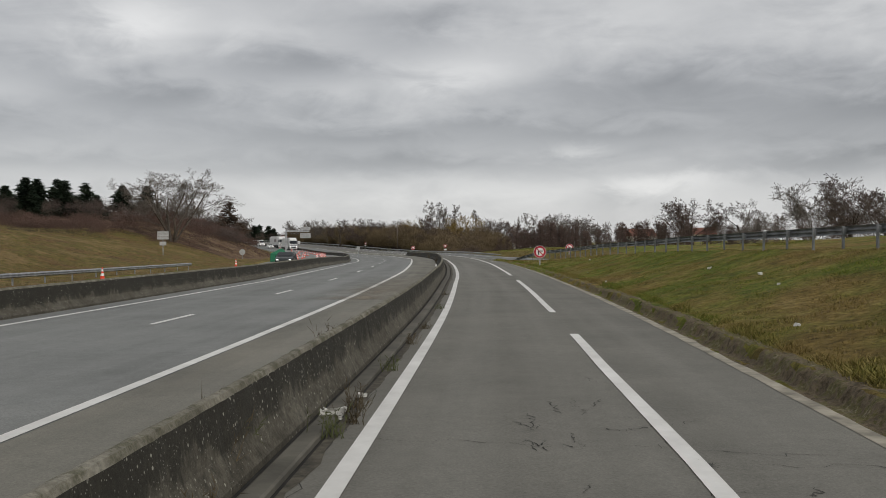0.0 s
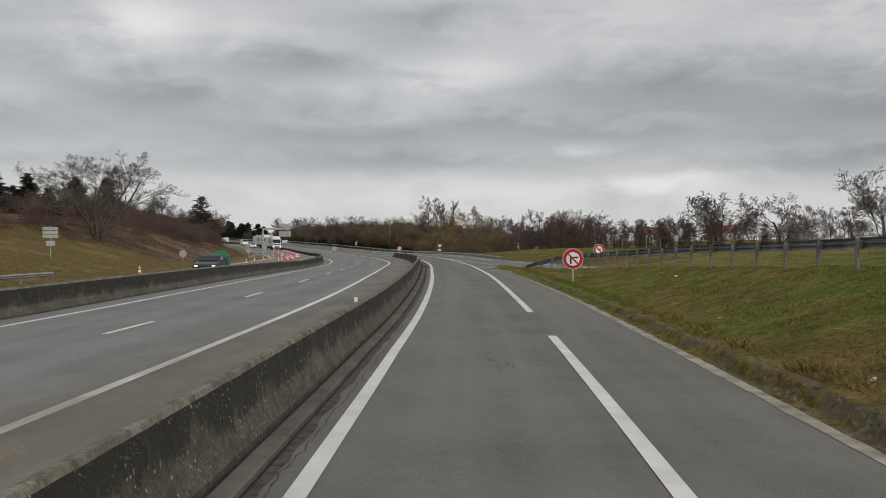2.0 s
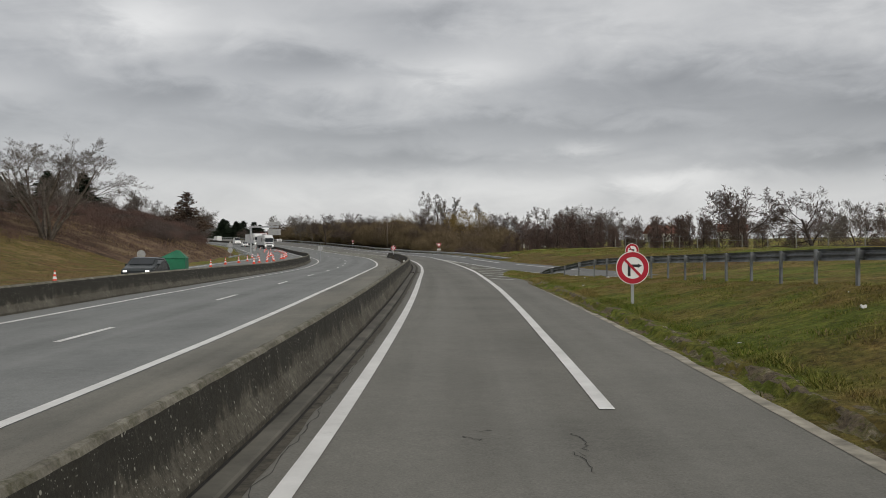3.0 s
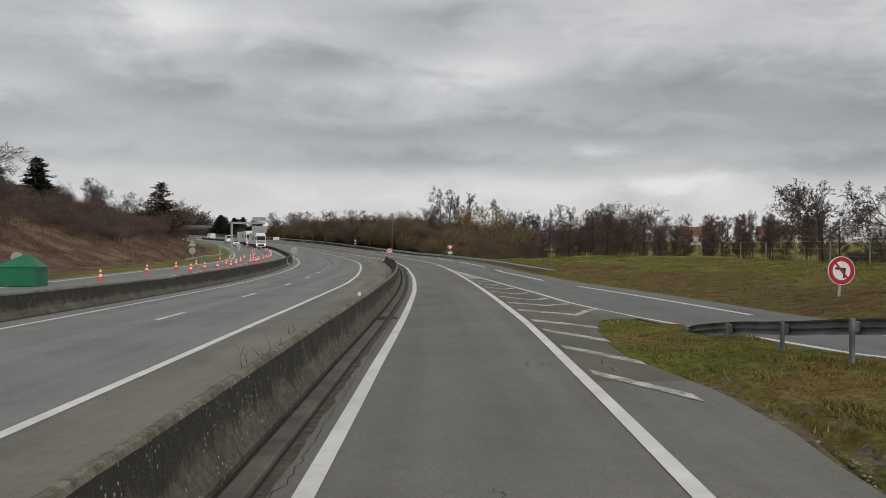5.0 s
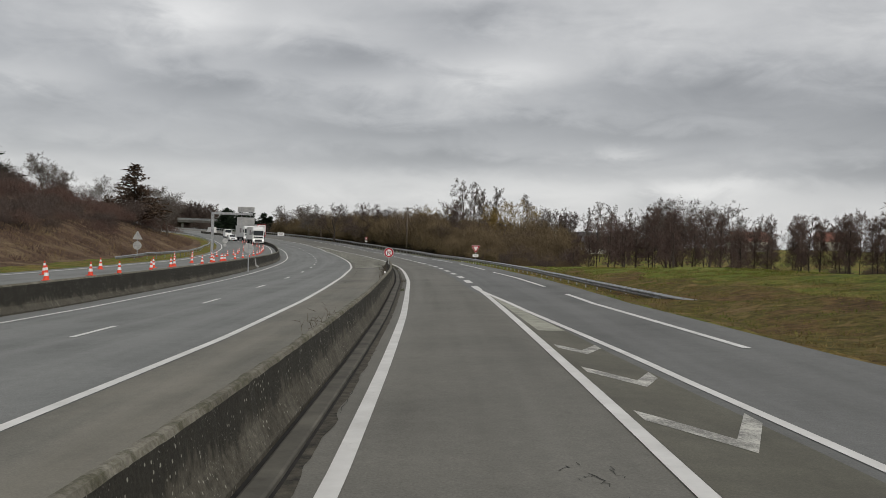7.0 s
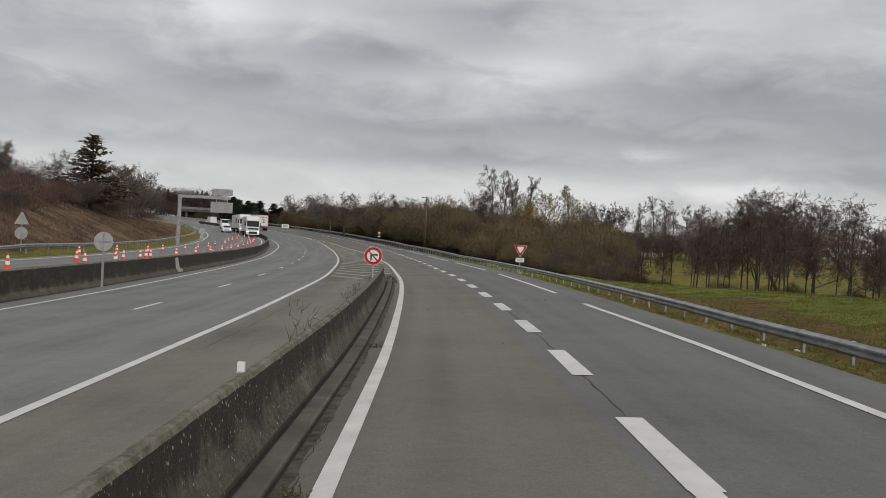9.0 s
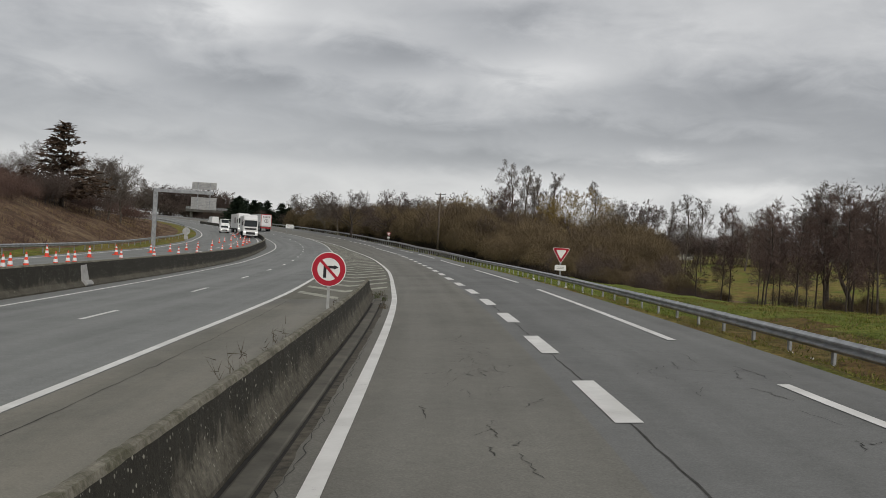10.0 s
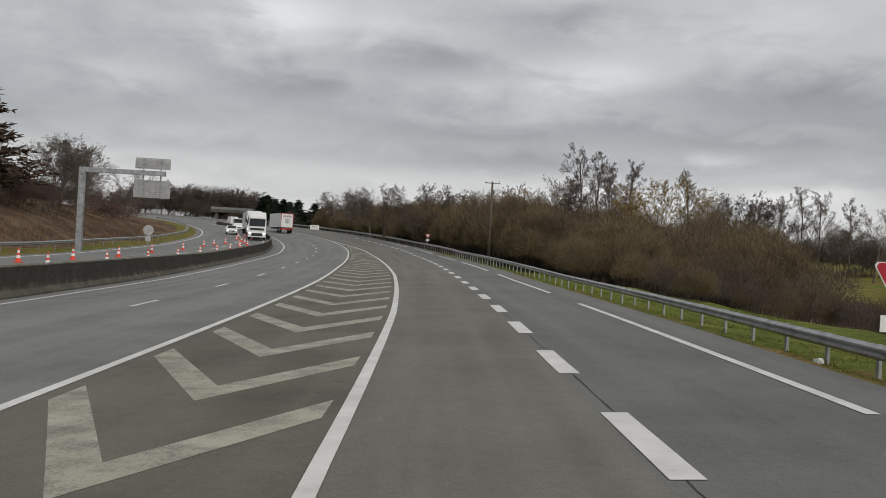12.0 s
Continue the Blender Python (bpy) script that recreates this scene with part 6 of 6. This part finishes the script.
# ---------------------------------------------------------------- houses and bridge
RENDER_WALL = plain("pale_house_render", (0.44, 0.42, 0.36), 0.85, 0, 0.1, 0.8)
ROOF_SLATE = plain("dark_slate_roof", (0.065, 0.062, 0.065), 0.7, 0, 0.25, 2.0, 0.3)
ROOF_TILE = plain("red_tile_roof", (0.165, 0.068, 0.048), 0.8, 0, 0.25, 2.0, 0.3)
SHUTTER = plain("house_window_dark", (0.05, 0.052, 0.055), 0.3, 0, 0.1)
PALE_CONCRETE = plain("pale_new_concrete", (0.36, 0.355, 0.34), 0.85, 0, 0.12, 4.0, 0.3)
DECK = plain("bridge_concrete", (0.10, 0.097, 0.090), 0.85, 0, 0.2, 0.6)


def house(x, y, turn, L, W, wall_h, roof_h, roof_mat, label):
    g = ground_xy(x, y)
    base = empty("house", pose(x, y, g.z - 0.1, 0, 0, turn), label, "house")
    wall = part("wall", bm_box((L, W, wall_h), (0, 0, wall_h / 2), 0.0), RENDER_WALL, base)
    bm = bmesh.new()
    o = 0.45
    a = [bm.verts.new(c) for c in ((-L / 2 - o, -W / 2 - o, wall_h - 0.1), (L / 2 + o, -W / 2 - o, wall_h - 0.1), (L / 2 + o, W / 2 + o, wall_h - 0.1), (-L / 2 - o, W / 2 + o, wall_h - 0.1), (-L / 2 - o, 0, wall_h + roof_h), (L / 2 + o, 0, wall_h + roof_h))]
    for fc in ((0, 1, 5, 4), (2, 3, 4, 5), (1, 2, 5), (3, 0, 4), (3, 2, 1, 0)):
        bm.faces.new([a[i] for i in fc])
    part("roof", bm, roof_mat, base)
    part("chimney", bm_box((0.7, 0.7, 1.3), (L * 0.28, 0, wall_h + roof_h), 0.03), RENDER_WALL, base)
    n = max(2, int(L / 2.6))
    for i in range(n):
        for side in (-1, 1):
            wdw = part("window", bm_box((1.1, 0.12, 1.3), (-L / 2 + L * (i + 0.5) / n, side * W / 2, 1.7), 0.02), SIGN_WHITE, base, "white window frame")
            part("pane", bm_box((0.9, 0.14, 1.1), (-L / 2 + L * (i + 0.5) / n, side * W / 2, 1.7), 0.01), SHUTTER, wdw)
    part("gable_door", bm_box((0.1, 1.0, 2.1), (-L / 2, 0, 1.05), 0.02), SHUTTER, base)


house(33, 392, 15, 15, 8, 2.8, 2.8, ROOF_SLATE, "white single-storey house with dark slate roof behind trees")
house(81, 392, 15, 11, 8, 3.2, 3.0, ROOF_TILE, "cream house with red tile roof behind trees")
house(108, 396, -10, 10, 8, 3.0, 2.8, ROOF_TILE, "cream house with orange-red roof behind the stream")
house(40, 470, 8, 14, 8, 3.0, 3.0, ROOF_SLATE, "distant white house on the rise")


def bridge():
    base = empty("road_bridge", pose(-117, 499.5, -2.2, 0, 0, 18), "grey concrete road bridge over the far cutting", "bridge")
    part("deck", bm_box((26, 8, 1.0), (2, 0, 12.4), 0.05), DECK, base)
    for yy in (-3.9, 3.9):
        part("parapet", bm_box((26, 0.15, 0.8), (2, yy, 13.3), 0.02), STEEL_OLD, base)
    for xx in (-9, 9):
        part("pier", bm_box((1.0, 6, 9.5), (xx, 0, 7.4), 0.1), DECK, base)
    return base


bridge()

# ---------------------------------------------------------------- small roadside things


def crack(s, u, ds, du, n, seed, width=0.012, rag=1.0):
    """A ragged crack in the asphalt, filled with dark dirt."""
    rng = np.random.default_rng(seed)
    pts = [(s, u)]
    for i in range(n):
        t = (i + 1) / n
        pts.append((s + ds * t + rag * rng.normal(0, 0.06), u + du * t + rag * rng.normal(0, 0.05)))
    vs, fs = [], []
    for i, (a, b) in enumerate(pts):
        w = 0.55 * width * rng.uniform(0.4, 1.3) * (0.3 if i in (0, len(pts) - 1) else 1)
        vs += [at(a, b - w, 0.004), at(a + w * 0.7, b + w, 0.004)]
    for i in range(len(pts) - 1):
        fs.append((2 * i, 2 * i + 1, 2 * i + 3, 2 * i + 2))
    return obj("asphalt_crack", mesh_of("asphalt_crack", vs, fs, [TAR]), None, "ragged dark crack in the asphalt", "crack", "", "structure")


TAR = plain("crack_dirt", (0.042, 0.040, 0.035), 0.9, 0, 0.4, 9.0)
rng0 = np.random.default_rng(3)
k = 0
for s0, u0, n, spread in ((9.0, 0.45, 7, 0.5), (9.3, 1.5, 4, 0.4), (7.8, 1.9, 3, 0.4), (11, 0.9, 3, 0.5), (41.5, 0.55, 6, 0.5), (43.5, 0.5, 7, 0.5), (46, 0.45, 5, 0.5), (50, 0.5, 3, 0.6), (86, 1.35, 5, 0.4), (88.5, 1.1, 4, 0.5), (92, 1.2, 3, 0.5), (77.5, 0.6, 4, 0.4),
                          (163.0, 0.55, 10, 0.6), (165, 0.8, 8, 0.6), (167, 0.45, 6, 0.6), (161.5, 0.9, 6, 0.6), (158, 0.4, 4, 0.6), (150, 0.5, 3, 0.6), (163, 3.5, 5, 0.9), (161, 3.9, 5, 0.9), (158, 4.1, 4, 0.8), (166, 3.2, 4, 0.8), (184, 0.9, 3, 0.5), (109, 1.4, 4, 0.4), (99, 1.3, 3, 0.4)):
    for i in range(n + 2):
        k += 1
        a = rng0.uniform(0, 2 * math.pi)
        l = rng0.uniform(0.2, 0.8) * spread * 1.6
        crack(s0 + rng0.normal(0, spread * 1.2), u0 + rng0.normal(0, spread * 0.5), l * math.cos(a) * 1.4, l * math.sin(a) * 0.6, 9, k, rng0.uniform(0.006, 0.014), 0.5)
crack(8.85, -1.5, -0.5, 4.4, 26, 900, 0.012)
crack(7.95, 1.7, -0.1, 1.7, 12, 901, 0.010)
for a in range(139, 230, 13):
    crack(a, float(u_rl(a)) - 0.02, 13, float(u_rl(a + 13) - u_rl(a)), 30, 902 + a, 0.022, 0.2)
for i, (a, b) in enumerate(((0, 30), (32, 66), (68, 110), (112, 150), (152, 182))):
    crack(a, u_bar(a) + 0.72, b - a, u_bar(b) - u_bar(a) - 0.03, int((b - a) * 5), 910 + i, 0.010, 0.4)
crack(181, -1.50, 44, -0.35, 190, 920, 0.035, 0.5)
crack(150, float(u_mr(150)) + 0.62, 90, float(u_mr(240)) - float(u_mr(150)), 260, 922, 0.016, 0.3)
crack(84, 2.5, 18, 0.3, 40, 921, 0.018)

WEED = plain("dry_weed", (0.085, 0.066, 0.038), 0.95, 0, 0.3)
WEED_GREEN = plain("verge_weed_green", (0.075, 0.085, 0.032), 0.95, 0, 0.3)


def weed(place, h, seed, mat, label, n=26, spread=0.35):
    rng = np.random.default_rng(seed)
    sp = []
    for _ in range(n):
        a = rng.uniform(0, 2 * math.pi)
        e = norm(np.array([math.cos(a) * spread, math.sin(a) * spread, 1]) + rng.normal(0, 0.2, 3))
        l = h * rng.uniform(0.4, 1.0)
        p = np.array([rng.normal(0, 0.06), rng.normal(0, 0.06), -0.02])
        q = p + e * l
        sp.append((*p, *q, 0.006))
        for _k in range(4):
            b = p + (q - p) * rng.uniform(0.3, 1)
            sp.append((*b, *(b + norm(e + rng.normal(0, 0.7, 3)) * l * 0.25), 0.005))
    v, f = spikes(sp)
    return obj("weed", fast_mesh("weed", v, f, mat, False), None, label, "weed", "verge weeds", "stuff", pose(*place))


random.seed(21)
for i, (s, du, h) in enumerate(((8.9, 0.75, 0.35), (9.6, 0.85, 0.3), (10.4, 0.8, 0.35), (13.5, 0.8, 0.3), (17, 0.8, 0.25), (7.2, 0.15, 0.75), (7.8, 0.1, 0.6), (5.9, 0.5, 0.4), (20, 0.85, 0.2), (26, 0.9, 0.2), (33, 0.85, 0.15), (95, 0.9, 0.12), (180.5, 0.5, 0.35), (181, 0.3, 0.3), (182, 0.6, 0.25), (179.6, 0.8, 0.2), (176, 0.85, 0.2), (150, 0.9, 0.15), (140, 0.9, 0.15))):
    weed(at(s, u_bar(s) + du - 0.12), h, i, WEED if i % 3 else WEED_GREEN, "dry weed tuft growing from the barrier gutter")
for i, (s, du, h) in enumerate(((14.5, -0.45, 0.9), (15.2, -0.4, 0.8), (82.5, -0.3, 1.05), (84.3, -0.3, 1.1), (118, -0.35, 0.9), (119.5, -0.4, 0.85), (121, -0.35, 0.8), (147.5, -0.3, 1.2), (160, -0.35, 0.95), (162, -0.4, 0.85), (163.2, -0.35, 0.9), (171, -0.3, 0.8))):
    weed(at(s, u_bar(s) + du), 0.85 * h, 50 + i, WEED, "tall dry weed plume behind the concrete barrier", 12, 0.05)


def sand_spill():
    """Dust and grit washed over the main road's edge line."""
    m = Mat("spilled_sand", 0.95, 0, 0.2)
    n = m.noise(0.9, 6, 0.65, m.uvn, (0.35, 1.0, 1.0))
    m.colour(m.ramp(m.noise(14, 5, 0.7), (0.3, (0.21, 0.18, 0.14)), (0.7, (0.33, 0.29, 0.23))))
    sep = m.nd.new("ShaderNodeSeparateXYZ")
    m.ln.new(m.uvn, sep.inputs[0])
    along = m.ramp(m.math("DIVIDE", m.math("SUBTRACT", sep.outputs[0], 29.0), 32.0), (0.0, 0.0), (0.06, 1.0), (0.35, 0.7), (0.7, 0.0))
    across = m.ramp(m.math("DIVIDE", m.math("ADD", sep.outputs[1], 6.9), 3.7), (0.15, 0.0), (0.45, 0.55), (0.75, 1.0), (1.0, 0.3))
    cover = m.math("MULTIPLY", m.math("MULTIPLY", along, across), m.ramp(n, (0.34, 0.0), (0.60, 0.75)))
    m.ln.new(cover, m.bsdf.inputs["Alpha"])
    strip("sand_spill", steps(30, 62, 0.8), lambda s: -6.9, lambda s: -3.2, LINE_H + 0.005, m.mat, 8, label="pale sand and grit washed over the road's edge line", category="sand")


sand_spill()
# reflectors on the barrier's top
for s in (45.6, 93.6, 141.8):
    base = empty("barrier_reflector", pose(*at(s, u_bar(s), 0.675), 0, 0, heading(s)), "small white plastic reflector on the barrier top", "reflector", "barrier reflectors")
    part("body", bm_box((0.07, 0.045, 0.10), (0, 0, 0.05), 0.008), SIGN_WHITE, base)
    part("foot", bm_box((0.08, 0.07, 0.015), (0, 0, 0.008), 0.003), SIGN_BACK, base)
# drain grate and joints in the gutter
# near-black: dirt plus the shade inside the slots, put into one colour
SLOT = plain("slot_shadow_dirt", (0.02, 0.018, 0.016), 0.95, 0, 0.3)
RUST = plain("rusty_iron", (0.075, 0.050, 0.035), 0.8, 0.3, 0.3, 8.0)
base = empty("gutter_drain", pose(*at(94.8, u_bar(94.8) + 0.45, -0.012), 0, 0, heading(94.8)), "rusty dark drain box in the concrete gutter", "drain")
# solid dark plate paints the shaded drain opening under the bars
part("frame", bm_box((0.20, 0.75, 0.02), (0, 0, 0.058), 0.004), SLOT, base)
for i in range(5):
    part("bar", bm_box((0.19, 0.03, 0.012), (0, -0.3 + 0.15 * i, 0.070), 0), RUST, base)
# flat strips: joint dirt, with the slots' shade painted in
for off, w in ((0.31, 0.09), (0.575, 0.05)):
    strip("gutter_joint", steps(-78, BAR_END, 1.5), lambda s: u_bar(s) + off - w / 2, lambda s: u_bar(s) + off + w / 2, -0.012, SLOT, 1, label="dark gutter joint with dirt and painted-in shade", category="joint")
# pale concrete joint piece standing on the central barrier
s_ = 188.0
cb = float(u_lbar(s_))
x, y = xy(s_, cb - 0.05)
base = empty("barrier_joint", pose(float(x), float(y), float(road_z(s_, cb)), 0, 0, heading(s_)), "pale concrete joint piece set in the central barrier", "barrier joint")
part("block", bm_box((0.34, 0.80, 0.86), (-0.22, 0, 0.43), 0.03, turn=Matrix.Rotation(radians(-12), 4, "Y")), PALE_CONCRETE, base)
part("foot", bm_box((0.30, 0.84, 0.22), (0.02, 0, 0.10), 0.05, turn=Matrix.Rotation(radians(-35), 4, "Y")), PALE_CONCRETE, base)
part("strap", bm_box((0.05, 0.5, 0.05), (0.12, 0, 0.16), 0.01), STEEL, base)
# white board far ahead beside the main road
base = empty("road_board", pose(*at(381, -2.2), 0, 0, heading(381)), "plain white board on two posts beside the far road", "road sign")
part("panel", bm_box((1.9, 0.05, 0.9), (0, 0, 1.35), 0.02), SIGN_WHITE, base)
for k in (-0.7, 0.7):
    part("post", bm_box((0.07, 0.05, 1.2), (k, 0.05, 0.6), 0.005), STEEL, base)
for i in range(2):
    part("writing_bar", bm_box((1.3, 0.01, 0.12), (0, -0.03, 1.5 - 0.28 * i), 0), TRUCK_GREY, base)
# litter
LITTER = plain("pale_litter", (0.62, 0.61, 0.58), 0.7, 0, 0.1)
random.seed(5)
litter_spots = [(9.9, u_bar(9.9) + 0.48, 0.2), (11.2, u_bar(11) + 0.6, 0.1)] + [(random.uniform(12, 84), random.uniform(4.1, 7.6), random.uniform(0.05, 0.12)) for _ in range(16)] + [(random.uniform(150, 200), random.uniform(6.0, 6.8), random.uniform(0.06, 0.14)) for _ in range(8)]
for i, (s, u, r) in enumerate(litter_spots):
    bm = bm_box((r, r * 0.8, r * 0.6), (0, 0, r * 0.2), 0.0)
    bmesh.ops.subdivide_edges(bm, edges=list(bm.edges), cuts=2)
    for v in bm.verts:
        v.co += 0.35 * r * Vector(noise.noise_vector(v.co * (9 / max(r, 0.05)) * 0.2 + Vector((i, 0, 0))))
    p = at(s, u) if u < 3 else ground_at(s, u)
    obj("litter", from_bm("litter", bm, LITTER), None, "crumpled pale litter lying on the verge", "litter", "roadside litter", "", pose(*p, 0, 0, i * 40))


# ---------------------------------------------------------------- grass
def grass(name, rows, mat, label, lie=0.9):
    """Many upright blades; rows: (s, u, height)."""
    sp = np.array(rows, float)
    v = np.zeros((len(sp), 3, 3))
    rng = np.random.default_rng(9)
    x, y = xy(sp[:, 0], sp[:, 1])
    k = breaks(sp[:, 0])
    us = np.stack([a + 0 * sp[:, 0] for a, _ in k], 1)
    zs = np.stack([b + 0 * sp[:, 0] for _, b in k], 1)
    z = np.array([np.interp(u, us[i], zs[i]) for i, u in enumerate(sp[:, 1])])
    z += [0.10 * noise.noise((a * 0.5, b * 0.5, 0)) + 0.07 * noise.noise((a * 1.7, b * 1.7, 3)) for a, b in zip(x, y)]
    a = rng.uniform(0, 2 * math.pi, len(sp))
    w = 0.006 + 0.009 * rng.uniform(size=len(sp))
    lean = rng.normal(0, lie, (len(sp), 2)) * sp[:, 2:3]
    base = np.stack([x, y, z - 0.03], 1)
    side = np.stack([np.cos(a) * w, np.sin(a) * w, 0 * a], 1)
    v[:, 0], v[:, 1] = base - side, base + side
    v[:, 2] = base + np.concatenate([lean, sp[:, 2:3] + 0.03], 1)
    f = np.arange(len(sp) * 3).reshape(-1, 3)
    me = fast_mesh(name, v.reshape(-1, 3), f, mat, False)
    obj(name, me, None, label, "grass", "", "stuff")


rng1 = np.random.default_rng(17)


def field(n, s0, s1, ulo, uhi, hmin, hmax, near=1.0):
    s = s0 + (s1 - s0) * rng1.uniform(size=n) ** near
    t = rng1.uniform(size=n)
    u = ulo(s) + (uhi(s) - ulo(s)) * t
    clump = np.array([noise.noise((a * 0.9, b * 0.9, 1)) for a, b in zip(s, u)])
    h = (hmin + (hmax - hmin) * rng1.uniform(size=n)) * (0.75 + 0.9 * np.clip(clump, -0.4, 0.8))
    return np.stack([s, u, np.maximum(h, 0.02)], 1)


grass("grass", field(240000, -4, 97, lambda s: u_edge(s) + 0.85, lambda s: np.maximum(u_rail(s) + 0.8, u_edge(s) + 0.9), 0.015, 0.042, 1.25), BLADE, "rough green and yellow grass blades on the bank")
grass("grass", field(26000, -4, 97, lambda s: u_edge(s) + 0.8, lambda s: np.maximum(u_rail(s) + 0.8, u_edge(s) + 0.9), 0.02, 0.05), STRAW, "dry straw stalks among the grass")
grass("grass", field(110000, 60, 190, lambda s: u_r2r(s) + 1.3, lambda s: u_r2r(s) + 12, 0.03, 0.09), BLADE, "grass blades on the bank behind the joining road", 1.0)
grass("grass", field(30000, 60, 190, lambda s: u_r2r(s) + 1.3, lambda s: u_r2r(s) + 12, 0.03, 0.09), STRAW, "dry straw on the bank behind the joining road", 1.0)
grass("grass", field(90000, 140, 260, lambda s: u_r2r(s) + 1.4, lambda s: u_r2r(s) + 16, 0.03, 0.08), BLADE_LUSH, "green grass blades beyond the guard rail")
grass("grass", field(40000, 20, 145, lambda s: u_opp(s) - 18, lambda s: u_opp(s) - 1.5, 0.05, 0.16), STRAW, "dry grass on the mound")


def bracken(name, n, mat, label, s0, s1, seed):
    """Dead fern and bramble stalks over the bank."""
    rng = np.random.default_rng(seed)
    s = rng.uniform(s0, s1, n)
    t = rng.uniform(0, 1, n)
    lo = u_opp(s) - 5.0 - np.clip((170 - s) * 0.24, 0, 9)
    u = lo - t * 21
    k = breaks(s)
    us = np.stack([a + 0 * s for a, _ in k], 1)
    zs = np.stack([b + 0 * s for _, b in k], 1)
    z = np.array([np.interp(u[i], us[i], zs[i]) for i in range(n)])
    x, y = xy(s, u)
    clump = np.array([noise.noise((a * 0.35, b * 0.35, seed)) for a, b in zip(s, u)])
    h = np.clip(0.35 + 0.6 * clump, 0.12, 0.9) * rng.uniform(0.5, 1.2, n)
    e = rng.normal(0, 0.6, (n, 3)) + [0, 0, 1.0]
    e /= np.linalg.norm(e, axis=1, keepdims=True)
    p = np.stack([x, y, z - 0.1], 1)
    v, f = twigs(np.concatenate([p, p + e * (h + 0.1)[:, None], (0.014 + 0.02 * rng.uniform(size=n))[:, None]], 1), seed)
    obj(name, fast_mesh(name, v, f, mat, False), None, label, "bracken", "", "stuff")


bracken("bracken", 70000, TWIG_RED, "dead reddish-brown bracken covering the bank", 138, 345, 3)
bracken("bracken", 26000, STRAW, "pale dead grass among the bracken on the bank", 150, 345, 4)


# ---------------------------------------------------------------- soil clods along the ramp's edge
def clods(n, s0, s1, lo, hi, mat, label, rmin, rmax, seed):
    rng = np.random.default_rng(seed)
    s = rng.uniform(s0, s1, n)
    u = u_edge(s) + lo + (hi - lo) * rng.uniform(0, 1, n)
    x, y = xy(s, u)
    k = breaks(s)
    us = np.stack([a + 0 * s for a, _ in k], 1)
    zs = np.stack([b + 0 * s for _, b in k], 1)
    z = np.array([np.interp(u[i], us[i], zs[i]) for i in range(n)])
    r = rng.uniform(rmin, rmax, n) * rng.uniform(0.4, 1.0, n)
    unit = np.array([(1, 0, 0), (-1, 0, 0), (0, 1, 0), (0, -1, 0), (0, 0, 1), (0, 0, -1)], float)
    v = unit[None] * r[:, None, None] * rng.uniform(0.5, 1.3, (n, 6, 1)) * [1.2, 1.2, 0.7]
    a = rng.uniform(0, 6.28, n)
    c, d = np.cos(a)[:, None], np.sin(a)[:, None]
    vx, vy = v[..., 0] * c - v[..., 1] * d, v[..., 0] * d + v[..., 1] * c
    v = np.stack([vx + x[:, None], vy + y[:, None], v[..., 2] + z[:, None] + 0.02], -1)
    tri = np.array([(0, 2, 4), (2, 1, 4), (1, 3, 4), (3, 0, 4), (2, 0, 5), (1, 2, 5), (3, 1, 5), (0, 3, 5)])
    f = (np.arange(n)[:, None, None] * 6 + tri[None]).reshape(-1, 3)
    obj("soil_clods", fast_mesh("soil_clods", v.reshape(-1, 3), f, mat, False), None, label, "soil", "", "stuff")


def earth_ledge():
    """The crumbling step of bare soil between the sandy rim and the turf."""
    ss, nu = steps(-6, 84, 0.09), 16
    verts = []
    for s in ss:
        d, h = float(u_edge(s)), float(ledge_h(s))
        cut = 0.50 + 0.16 * noise.noise((s * 0.55, 1, 0)) + 0.10 * noise.noise((s * 2.1, 5, 0))
        for k in range(nu + 1):
            o = 0.13 + 0.95 * k / nu
            rise = float(smooth(cut - 0.09, cut + 0.12, o))
            x, y = xy(s, d + o)
            z = float(road_z(s, d + o)) - 0.03 * (1 - rise) + (h + 0.03) * rise - 0.02
            rough = 0.03 + 0.07 * rise * (1 - rise) * 4
            z += rough * noise.noise((s * 4.3, o * 9.0, 2)) + 0.6 * rough * noise.noise((s * 11.0, o * 21.0, 6))
            z -= 0.16 * max(0.0, o - 0.93) / 0.15 + (0.06 if k == 0 else 0)
            verts.append((float(x), float(y), z))
    n = nu + 1
    faces, idx = [], []
    for a in range(len(ss) - 1):
        for i in range(nu):
            faces.append((a * n + i, a * n + i + 1, (a + 1) * n + i + 1, (a + 1) * n + i))
            idx.append(1 if i > 11 or noise.noise((ss[a] * 0.9, i * 0.35, 3)) > float(tab(ss[a], (0, 0.35), (30, 0.2), (42, -0.1), (84, -0.2))) else 0)
    obj("earth_ledge", mesh_of("earth_ledge", verts, faces, [SOIL["mud"], SOIL["grass"]], idx, smooth_shade=True), None, "crumbling step of bare brown soil along the road edge", "soil", "", "structure")


earth_ledge()
clods(2600, -5, 84, 0.15, 0.5, SOIL["mud"], "lumps of dark bare soil along the road edge", 0.02, 0.05, 8)
clods(2300, -5, 84, 0.05, 0.35, SAND, "sandy gravel along the asphalt edge", 0.008, 0.03, 9)
grass("grass", field(30000, -5, 84, lambda s: u_edge(s) + 0.72, lambda s: u_edge(s) + 1.15, 0.05, 0.13), BLADE, "ragged turf hanging over the soil step", 0.9)
grass("grass", field(9000, 40, 97, lambda s: u_edge(s) + 0.2, lambda s: u_edge(s) + 0.9, 0.03, 0.09), BLADE, "ragged grass along the road edge", 0.8)
